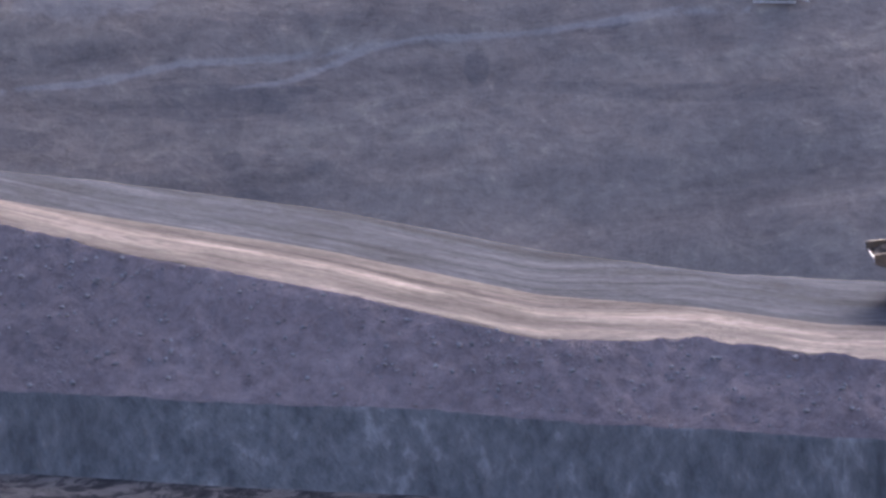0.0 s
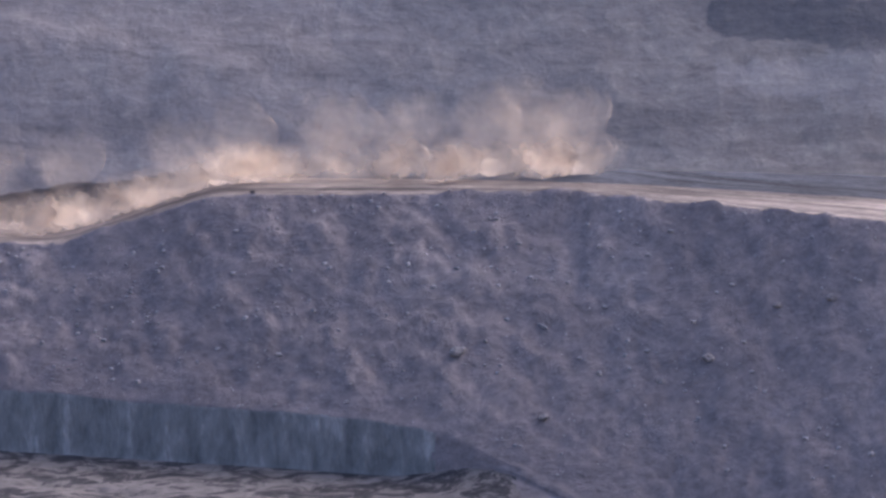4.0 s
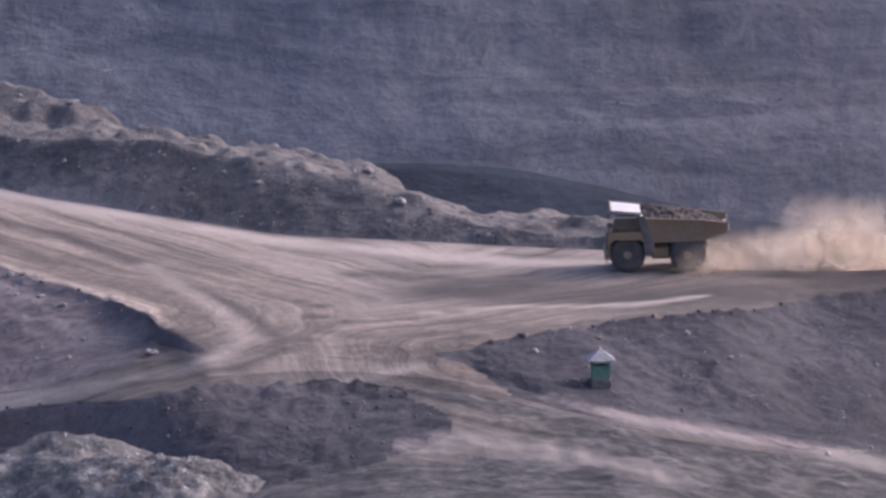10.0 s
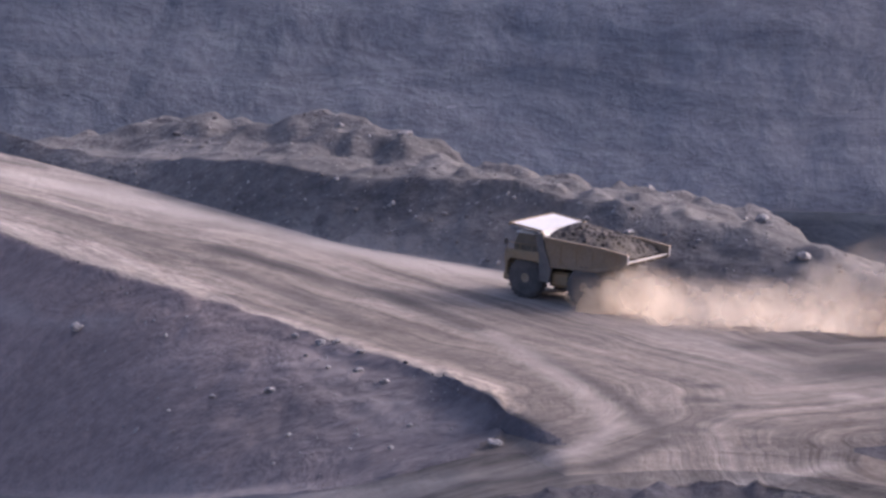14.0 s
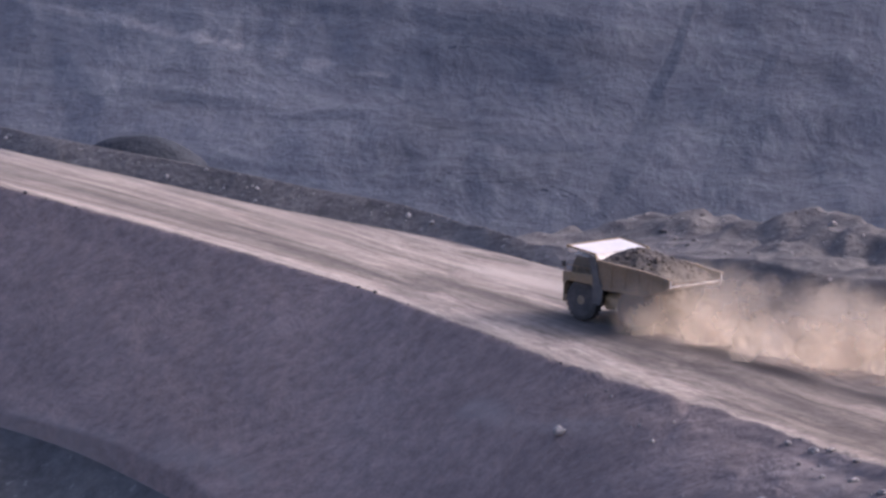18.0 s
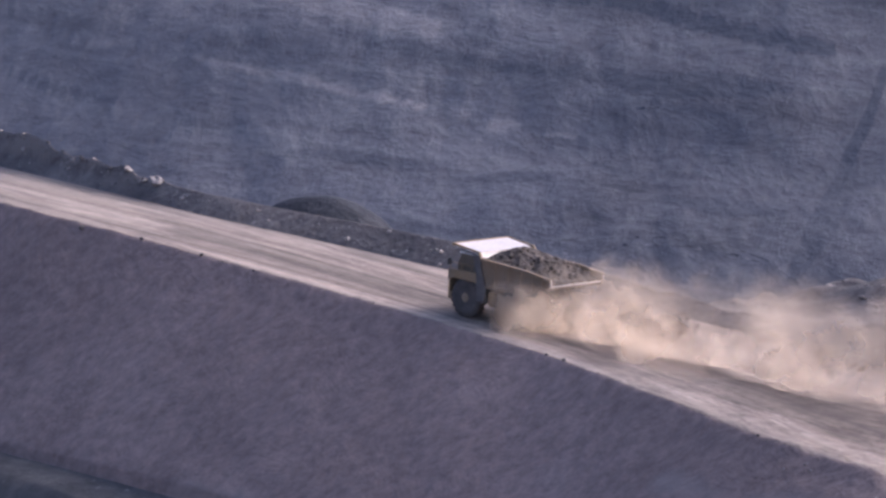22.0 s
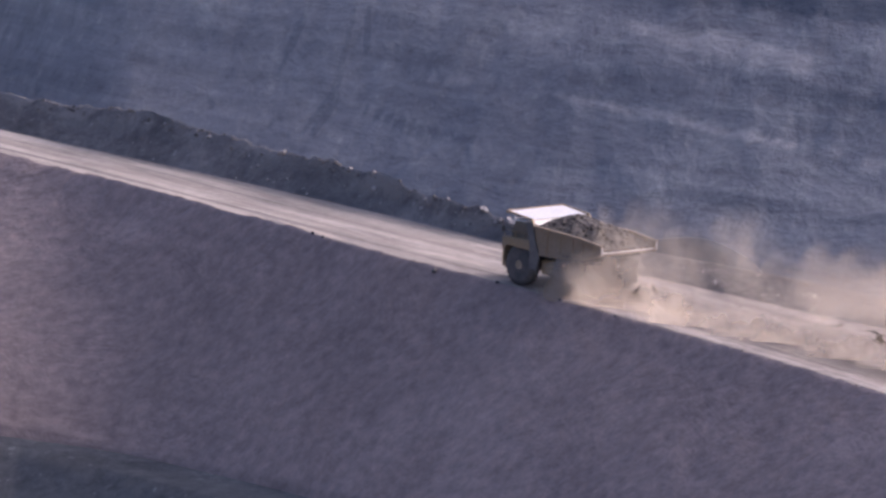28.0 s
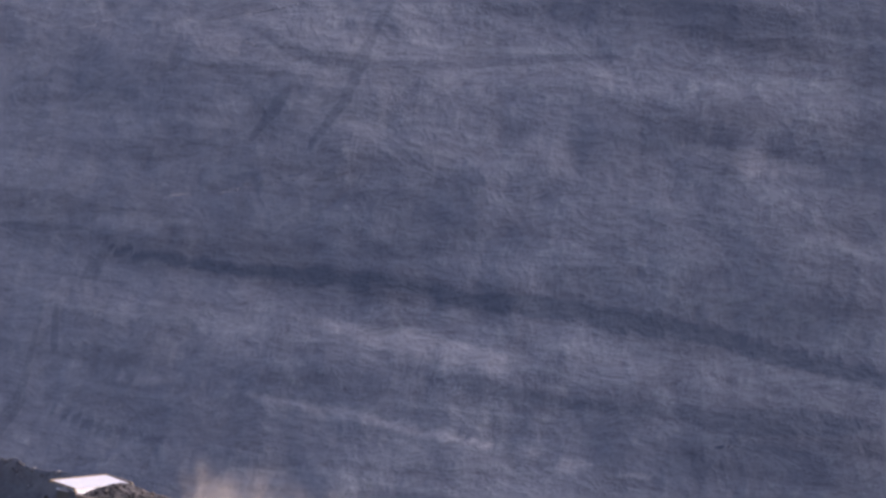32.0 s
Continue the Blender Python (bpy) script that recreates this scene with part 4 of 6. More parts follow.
def marked_wall(marks):
    """How near every point of the far wall lies to its nearest mark (1 on its line, 0.3 at its edge), and that mark's strength."""
    first = next(k for k, q in enumerate(zones) if q[0] == "wall")
    near, power = np.zeros_like(GR), np.zeros_like(GR)
    x, z = np.broadcast_to(np.radians(AZ)[None, :] * 690, GZ[first:].shape), GZ[first:]
    for strength, way in marks:
        if strength < 0.55:
            # lesser marks taper towards their ends
            (a0, z0, h0), (a1, z1, h1) = way[0], way[-1]
            mid = way[1:-1] or (((a0 + a1) / 2, (z0 + z1) / 2, (h0 + h1) / 2),)
            way = ((a0, z0, 0.45 * h0), *mid, (a1, z1, 0.45 * h1))
        for (a0, z0, h0), (a1, z1, h1) in zip(way, way[1:]):
            x0, x1 = radians(a0) * 690, radians(a1) * 690
            dx, dz = x1 - x0, z1 - z0
            cols = np.where((x[0] > min(x0, x1) - 3 * max(h0, h1)) & (x[0] < max(x0, x1) + 3 * max(h0, h1)))[0]
            px, pz = x[:, cols], z[:, cols]
            f = np.clip(((px - x0) * dx + (pz - z0) * dz) / (dx * dx + dz * dz), 0, 1)
            s = np.clip(1.3 - np.hypot(px - x0 - f * dx, pz - z0 - f * dz) / (h0 + (h1 - h0) * f), 0, 1)
            old = near[first:, cols]
            power[first:, cols] = np.where(s > old, strength, power[first:, cols])
            near[first:, cols] = np.maximum(old, s)
    return near, power


# wheel tracks at the junction: half width, strength, then turn and distance along each
RUTS = [(1.1, 0.9, ((-6.84, 470.1), (-6.28, 464.0), (-5.46, 456.9), (-4.86, 447.7), (-4.27, 436.5), (-3.73, 427.4), (-3.42, 418.7), (-3.25, 413.1), (-3.02, 414.1))), (1.3, 0.75, ((-4.89, 406.6), (-4.27, 405.8), (-3.74, 406.9), (-3.25, 411.5))),
        (2.2, 0.8, ((-2.46, 442.0), (-1.38, 438.4), (-0.49, 434.7), (0.22, 431.6), (1.4, 432))), (0.7, 0.85, ((-3.1, 429.9), (-2.83, 427.8))), (0.7, 0.85, ((-3.02, 424.3), (-2.48, 420.2))), (0.8, 0.65, ((-2.84, 416.7), (-2.22, 413.6))),
        (1.5, 0.7, ((-1.02, 450.2), (-0.12, 447.5))), (1.4, 0.5, ((-1.19, 417.5), (0.37, 423), (2.33, 437)))]
# no rut: darkens the sunlit slope at the nose of the bank
RUTS += [(1.8, 0.45, ((-1.75, 409.5), (-1.36, 406.5), (-0.95, 402)))]
# the dark near lane, and a dark slope drawn as a band
RUTS += [(6.5, 0.85, ((-1.6, 434), (-0.3, 431.5), (0.6, 430.5), (1.56, 433.5), (2.73, 438), (3.6, 440))), (2.4, 0.85, ((3.3, 407.5), (4.77, 408.2), (5.94, 405.6), (7.1, 400.5)))]
RUTS += [(1.2, 0.6, ((-9.0, 491), (-7.6, 474), (-6.2, 455), (-5.6, 446))), (1.4, 0.5, ((-12.5, 522), (-10.5, 503), (-9.0, 486)))]
RUTS += [(0.8, 0.9, ((28.8, 426), (29.9, 428), (31.2, 425), (32.3, 423))), (0.8, 0.8, ((29.4, 409), (30.8, 413), (32.2, 410))), (0.7, 0.7, ((32.3, 420), (34.1, 415), (35.8, 416), (38, 414)))]
SWEPT = [(2.6, 0.9, ((-8.5, 494), (-6.85, 480.7), (-5.93, 474.2), (-5.01, 468.0), (-4.27, 463.4), (-3.45, 458.8), (-1.02, 447.1), (1.5, 445))), (1.1, 0.48, ((-4.63, 444.2), (-4.09, 430.9), (-3.69, 420.3), (-3.65, 413.6), (-3.91, 409.5), (-4.53, 407.3), (-5.43, 411.5), (-6.32, 416.2))),
         (0.9, 0.85, ((0.9, 431), (0.21, 428.0), (-0.95, 427.2), (-1.85, 424.2))), (2.4, 0.85, ((-0.6, 400), (0.09, 398.2), (2.13, 400.5), (3.89, 400.3), (5.65, 399.5), (7.4, 391.5)))]
SWEPT += [(2.9, 0.8, ((-9.6, 451), (-8.3, 436.5), (-7.2, 423.5), (-6.68, 418.3), (-6.32, 415.6), (-5.65, 411.6), (-5.0, 409)))]
SWEPT += [(1.5, 0.5, ((-3.39, 400.6), (-2.77, 403.7), (-1.97, 406.3))), (2.0, 0.6, ((-3.67, 383.7), (-2.15, 387.3), (-1.31, 389.7), (0.5, 384)))]
# the ledge path half way up the spoil mounds, its lit pale tone painted in
SWEPT += [(2.6, 0.32, ((-6.86, 491.7), (-5.47, 485.8), (-4.55, 481.3), (-3.63, 473.6), (-2.72, 466.4), (-2.21, 465.8)))]
# slips of pale rubble on the banks
SWEPT += [(0.7, 0.75, ((-8.67, 465.2), (-8.39, 461.7), (-8.12, 457.7), (-7.49, 451.8))), (0.9, 0.6, ((-12.44, 493), (-11.8, 486.2), (-11.03, 479.2), (-10.52, 474.7), (-10.38, 472.7))), (0.9, 0.6, ((-5.89, 432), (-5.63, 429), (-5.28, 426.4)))]
SWEPT += [(2.0, 0.45, ((-5.99, 438.7), (-5.62, 429.5), (-5.26, 423.8), (-4.9, 420.8))), (0.5, 0.3, ((3.37, 422.5), (4.13, 424.7))), (0.6, 0.5, ((6.57, 433.7), (6.92, 431.5), (7.39, 430.4)))]
# pale broken rock along the crest of the berm, its lit side painted in
SWEPT += [(1.2, 0.95, tuple((q, float(np.interp(q, [p[0] for p in BREAKS["BT"]], [p[1] for p in BREAKS["BT"]])) + 0.6) for q in (-17.4, -16.3, -15.3, -14.3, -13.8, -13.3, -12.6)))]


def worn(tracks):
    """Strength of the wheel tracks and other painted marks at every point of the sheet near the junction."""
    out = np.zeros_like(GR)
    rows = [k + 1 for k, q in enumerate(zones) if q[0] in ("floor", "step", "yard", "face", "bank", "road", "back", "mound")]
    cols = np.where((AZ > -17.5) & (AZ < 39))[0]
    px, py = GR[np.ix_(rows, cols)] * np.sin(np.radians(AZ[cols])), GR[np.ix_(rows, cols)] * np.cos(np.radians(AZ[cols]))
    wob = 0.9 * fbm(px / 4.0, py / 4.0, 97, 3)
    best = np.zeros_like(px)
    for half, power, pts in tracks:
        way = [(r * math.sin(radians(q)), r * math.cos(radians(q))) for q, r in pts]
        for (x0, y0), (x1, y1) in zip(way, way[1:]):
            dx, dy = x1 - x0, y1 - y0
            f = np.clip(((px - x0) * dx + (py - y0) * dy) / (dx * dx + dy * dy), 0, 1)
            d = np.hypot(px - x0 - f * dx, py - y0 - f * dy) + wob * min(1.0, half / 1.3)
            best = np.maximum(best, power * np.clip(1.25 - d / half, 0, 1))
    out[np.ix_(rows, cols)] = best
    return out


def build_ground():
    s, c = np.sin(np.radians(AZ)), np.cos(np.radians(AZ))
    co = np.stack([GR * s, GR * c, GZ], -1).reshape(-1, 3)
    nr = len(GR)
    i, j = np.meshgrid(np.arange(nr - 1), np.arange(NC - 1), indexing="ij")
    a = (i * NC + j).ravel()
    quads = np.stack([a, a + 1, a + NC + 1, a + NC], -1)
    seam = np.arange(nr - 1) * NC
    quads = np.vstack([quads, np.stack([seam + NC - 1, seam, seam + NC, seam + 2 * NC - 1], -1)])
    me = bpy.data.meshes.new("ground")
    me.vertices.add(len(co))
    me.vertices.foreach_set("co", co.ravel())
    me.loops.add(quads.size)
    me.loops.foreach_set("vertex_index", quads.ravel().astype(np.int32))
    me.polygons.add(len(quads))
    me.polygons.foreach_set("loop_start", np.arange(0, quads.size, 4, dtype=np.int32))
    mats = [M_ROAD, M_BANK, M_WALL, M_COAL, M_DIRT, M_SPOIL, M_SHALE, M_SHOULDER, M_VOID_FLOOR, M_LOWER_SPOIL]
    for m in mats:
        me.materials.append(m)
    ac = 0.5 * (AZ[1:] + AZ[:-1])
    out = np.zeros((nr - 1, NC - 1), np.int32)
    within = lambda lo, hi: (ac > lo) & (ac < hi)
    base = ac
    for k, (zone, f) in enumerate(zones):
        ac = base + (0.9 if zone == "floor" else 0.12 if zone in ("bank", "face", "step") else 0.3) * fbm(base * 2.2, base * 0 + k * 0.1, 61, 4)
        coal = within(8.5, 9.65) | within(10.55, 17.1) | (ac > 39.3)
        row = np.ones(NC - 1, np.int32)
        if zone == "road":
            row[:] = 0
        elif zone in ("bank", "face"):
            nose = 0.5 * (2 * f - 1) ** 2 if zone == "bank" else 0.5 + 0.25 * (1 - f)
            row[within(-4.0 - nose, -1.75 + nose)] = 0
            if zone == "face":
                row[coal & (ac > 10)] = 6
        elif zone in ("yard", "floor"):
            row[ac < -9] = 9
            row[within(-10, 18) | (ac > 39)] = 4
        elif zone == "step":
            row[ac < -11] = 9
            row[within(-4, 18) | (ac > 39)] = 4
            # the lower mound's face takes the dark bank tone in place of shade
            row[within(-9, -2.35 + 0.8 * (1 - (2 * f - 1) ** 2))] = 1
        elif zone in ("back", "mound", "gap"):
            row[:] = np.where(ac > 14, 7, 5)
        elif zone == "heap":
            row[:] = 3
        elif zone in ("wall", "void"):
            row[:] = 2
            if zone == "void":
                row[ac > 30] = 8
        out[k] = row
    mi = np.concatenate([out.ravel(), out[:, 0]])
    me.polygons.foreach_set("material_index", mi.astype(np.int32))
    me.polygons.foreach_set("use_smooth", np.ones(len(quads), bool))
    at = me.attributes.new("strip", "FLOAT_VECTOR", "POINT")
    strip = np.stack([np.broadcast_to(lat, GR.shape), GR - line("RL", AZ)[0], np.array(strata)], -1)
    # wheel marks bend round the banks at the junction
    sel = (AZ > -9.5) & (AZ < 10)
    rim = []
    for lo, hi, names in ((-13, -4.6, ("RL", "TOE")), (-1.4, 11, ("RL", "TOE"))):
        g = np.arange(lo, hi, 0.08)
        for nm in names:
            rr = line(nm, g)[0]
            rim.append(np.stack([rr * np.sin(np.radians(g)), rr * np.cos(np.radians(g))], -1))
    rim = np.concatenate(rim)
    for k, (zone, f) in enumerate(zones):
        if zone in ("yard", "face", "bank", "road", "step", "floor"):
            px, py = GR[k + 1][sel] * s[sel], GR[k + 1][sel] * c[sel]
            d = np.sqrt(np.min((px[:, None] - rim[None, :, 0]) ** 2 + (py[:, None] - rim[None, :, 1]) ** 2, axis=1))
            w = np.clip(np.minimum((AZ[sel] + 9.5) / 3.0, (10 - AZ[sel]) / 2.0), 0, 1)
            d = d + 2.2 * fbm(px / 10.0, py / 10.0, 91, 3)
            strip[k + 1, sel, 1] = strip[k + 1, sel, 1] * (1 - w) + d * w
            strip[k + 1, sel, 0] = strip[k + 1, sel, 0] * (1 - 0.6 * w)
    at.data.foreach_set("vector", strip.reshape(-1).astype(np.float32))
    turned = me.attributes.new("turn", "FLOAT", "POINT")
    turned.data.foreach_set("value", np.broadcast_to(AZ, GR.shape).reshape(-1).astype(np.float32))
    tread = np.ones_like(GR)
    for k, (zone, f) in enumerate(zones):
        if zone == "yard":
            tread[k + 1] = np.interp(AZ, [-10, -1, 1.5, 3.5, 5, 18, 30, 39, 40], [1, 0.9, 0.5, 0.3, 0.25, 0.2, 0.2, 0.2, 0.3])
        elif zone == "step":
            tread[k + 1] = np.interp(AZ, [-1.6, 0, 3, 5, 7, 12, 39, 40], [0.9, 0.5, 0.45, 0.4, 0.3, 0.25, 0.25, 0.5]) * (0.4 + 0.6 * min(1, max(0, 5 * f * (1 - f) - 0.1)))
        elif zone == "floor":
            tread[k + 1] = np.interp(AZ, [-9, -2.2, -0.8, 2, 6, 39, 40], [0.8, 0.55, 0.35, 0.25, 0.2, 0.2, 0.4])
    td = me.attributes.new("tread", "FLOAT", "POINT")
    td.data.foreach_set("value", tread.reshape(-1).astype(np.float32))
    st = me.attributes.new("stain", "FLOAT", "POINT")
    marked, dark_power = marked_wall(DARK_BANDS)
    for k, (zone, f) in enumerate(zones):
        if zone == "bank":
            # a rounded dark patch in the bank
            d = np.hypot((AZ - 9.1) / 0.62, (f - 0.34 - 0.12 * (AZ - 9.1)) / 0.33) + 0.35 * fbm(AZ * 3.0, AZ * 0 + f * 6, 83, 3)
            marked[k + 1] = np.maximum(marked[k + 1], 0.95 * np.clip((1.1 - d) * 6, 0, 1))
    st.data.foreach_set("value", marked.reshape(-1).astype(np.float32))
    for attr, tracks in (("rutted", RUTS), ("swept", SWEPT)):
        wa = me.attributes.new(attr, "FLOAT", "POINT")
        value = worn(tracks)
        for k, (zone, f) in enumerate(zones):
            if zone == "step" and attr == "swept":
                value[k + 1, AZ < -2.2] = 0
        wa.data.foreach_set("value", value.reshape(-1).astype(np.float32))
    tr = me.attributes.new("track", "FLOAT", "POINT")
    pale, pale_power = marked_wall(LEDGES)
    tr.data.foreach_set("value", pale.reshape(-1).astype(np.float32))
    for attr, value in (("stain_power", dark_power), ("track_power", pale_power)):
        me.attributes.new(attr, "FLOAT", "POINT").data.foreach_set("value", value.reshape(-1).astype(np.float32))
    me.update(calc_edges=True)
    return tagged(new("ground", me), "open-cast pit of grey rubble banks and pale dusty haul roads", "ground", kind="structure")


ground = build_ground()


# ---- helpers for things ----
def part(name, bm, mat, parent, label=""):
    me = bpy.data.meshes.new(name)
    bm.to_mesh(me)
    bm.free()
    me.materials.append(mat)
    ob = new(name, me)
    ob.parent = parent
    if label:
        tagged(ob, label)
    return ob


def thing(name, label, category, group="", kind=""):
    return tagged(new(name), label, category, group, kind)


def box(x0, x1, y0, y1, z0, z1, bevel=0.03, bm=None):
    bm = bm or bmesh.new()
    m = Matrix.Translation(((x0 + x1) / 2, (y0 + y1) / 2, (z0 + z1) / 2)) @ Matrix.Diagonal((x1 - x0, y1 - y0, z1 - z0, 1))
    g = bmesh.ops.create_cube(bm, size=1, matrix=m)
    if bevel:
        ed = {e for v in g["verts"] for e in v.link_edges}
        bmesh.ops.bevel(bm, geom=list(ed), offset=bevel, segments=1, affect="EDGES")
    return bm


def prism(poly, y0, y1, bm=None):
    """A side profile (x, z) drawn out from y0 to y1."""
    bm = bm or bmesh.new()
    a = [bm.verts.new((x, y0, z)) for x, z in poly]
    b = [bm.verts.new((x, y1, z)) for x, z in poly]
    bm.faces.new(a)
    bm.faces.new(list(reversed(b)))
    k = len(poly)
    for i in range(k):
        bm.faces.new((a[i], b[i], b[(i + 1) % k], a[(i + 1) % k]))
    bmesh.ops.recalc_face_normals(bm, faces=bm.faces[:])
    return bm


def rod(p, q, r, bm=None, sides=8):
    bm = bm or bmesh.new()
    p, q = Vector(p), Vector(q)
    d = q - p
    m = Matrix.Translation((p + q) / 2) @ d.to_track_quat("Z", "Y").to_matrix().to_4x4()
    bmesh.ops.create_cone(bm, cap_ends=True, segments=sides, radius1=r, radius2=r, depth=d.length, matrix=m)
    return bm


def lathe(profile, sides=28, bm=None):
    """Turned about the y axis: (y, radius) rings."""
    bm = bm or bmesh.new()
    rings = []
    for y, r in profile:
        rings.append([bm.verts.new((r * math.cos(2 * math.pi * k / sides), y, r * math.sin(2 * math.pi * k / sides))) for k in range(sides)])
    for a, b in zip(rings, rings[1:]):
        for k in range(sides):
            bm.faces.new((a[k], a[(k + 1) % sides], b[(k + 1) % sides], b[k]))
    bm.faces.new(rings[0])
    bm.faces.new(list(reversed(rings[-1])))
    bmesh.ops.recalc_face_normals(bm, faces=bm.faces[:])
    return bm


def paint(name, colour, rough, dust, metal=0.0):
    """Painted plate with road dust in patches."""
    m, n, l, b = material(name, rough, metal)
    v = coords(n, l, (1, 1, 1))
    a = noise_tex(n, l, v, 0.9, 5, 0.65)
    c = noise_tex(n, l, v, 6.0, 4, 0.6)
    col = mixed(n, l, ramp(n, l, a, [(0.35, (0, 0, 0)), (0.7, (0.75, 0.75, 0.75))]), colour, dust)
    col = mixed(n, l, 1.0, col, ramp(n, l, c, [(0.3, (0.8, 0.8, 0.8)), (0.7, (1.1, 1.1, 1.1))]), "MULTIPLY")
    l.new(col, b.inputs["Base Color"])
    bumped(n, l, b, [(c, 0.01)], 0.4)
    return m


DUST = (0.36, 0.28, 0.22)
M_YELLOW = paint("dusty_yellow_paint", (0.25, 0.168, 0.075), 0.6, (0.215, 0.165, 0.12))
M_BODY = paint("scuffed_body_steel", (0.2, 0.138, 0.077), 0.65, (0.225, 0.174, 0.13))
# sunlight on canopy, headboard and tail edges is painted in as a pale tone
M_PLATE = paint("sunlit_bare_plate", (0.62, 0.575, 0.555), 0.4, (0.5, 0.44, 0.41), 0.0)
M_DARK = paint("greasy_dark_steel", (0.07, 0.065, 0.064), 0.7, (0.17, 0.146, 0.13))
M_TYRE = paint("dusty_tyre_rubber", (0.052, 0.049, 0.049), 0.9, (0.125, 0.107, 0.096))
# cab paint darkened to hold the shade under the canopy
M_CAB_SHADED = paint("shaded_cab_paint", (0.1, 0.078, 0.05), 0.6, (0.16, 0.13, 0.105))
M_RIM = paint("dusty_wheel_rim", (0.2, 0.15, 0.09), 0.6, DUST)
M_GLASS = material("cab_glass", 0.08)[0]
M_GLASS.node_tree.nodes["Principled BSDF"].inputs["Base Color"].default_value = (0.02, 0.025, 0.03, 1)
M_LAMP = paint("lamp_glass", (0.7, 0.7, 0.66), 0.15, (0.55, 0.5, 0.45))
M_LOAD = earth("load_rock", (0.05, 0.043, 0.04), (0.08, 0.068, 0.06), (0.15, 0.124, 0.108), 1.6, 0.4, relief=0.12)
M_GREEN = paint("faded_green_sheet", (0.06, 0.2, 0.145), 0.6, (0.2, 0.235, 0.2))
M_WHITE = paint("whitewashed_sheet", (0.75, 0.73, 0.7), 0.55, (0.6, 0.54, 0.48))
M_ROCK = earth("loose_stone", (0.08, 0.073, 0.073), (0.13, 0.115, 0.11), (0.24, 0.21, 0.19), 1.5, 0.3, relief=0.1)


# ---- haul truck ----
# origin on the ground between the axles, +x ahead, +y to its left
FRONT_X, REAR_X, TYRE_R = 2.29, -2.29, 1.33


def tyre_mesh(width):
    bm = lathe([(-width / 2 + 0.02, 0.72), (-width / 2, 1.05), (-width / 2 + 0.08, 1.26), (-width * 0.25, TYRE_R), (width * 0.25, TYRE_R), (width / 2 - 0.08, 1.26), (width / 2, 1.05), (width / 2 - 0.02, 0.72)], 36)
    for k in range(24):
        a = 2 * math.pi * k / 24
        for s in (-1, 1):
            m = Matrix.Rotation(-a, 4, "Y") @ Matrix.Translation((TYRE_R - 0.005, s * width * 0.24, 0)) @ Matrix.Rotation(s * 0.45, 4, "X") @ Matrix.Diagonal((0.09, width * 0.42, 0.14, 1))
            bmesh.ops.create_cube(bm, size=1, matrix=m)
    return bm


def rim_mesh(width, side):
    w = width / 2
    bm = lathe([(-w * 0.7, 0.72), (-w * 0.9, 0.74), (-w * 0.9, 0.66), (-w * 0.2, 0.6), (w * 0.2, 0.6), (w * 0.9, 0.66), (w * 0.9, 0.74), (w * 0.7, 0.72)], 28)
    lathe([(side * w * 0.2, 0.5), (side * w * 0.75, 0.34), (side * w * 1.0, 0.3), (side * w * 1.02, 0.02)], 20, bm)
    for k in range(12):
        a = 2 * math.pi * k / 12
        c = Vector((0.47 * math.cos(a), side * w * 0.4, 0.47 * math.sin(a)))
        rod(c, c + Vector((0, side * 0.08, 0)), 0.035, bm, 6)
    return bm


def wheel(parent, x, y, width, side):
    w = new("wheel")
    w.parent = parent
    w.matrix_basis = pose(x, y, TYRE_R)
    part("tyre", tyre_mesh(width), M_TYRE, w, "worn black lug tyre caked with dust")
    part("rim", rim_mesh(width, side), M_RIM, w)
    return w


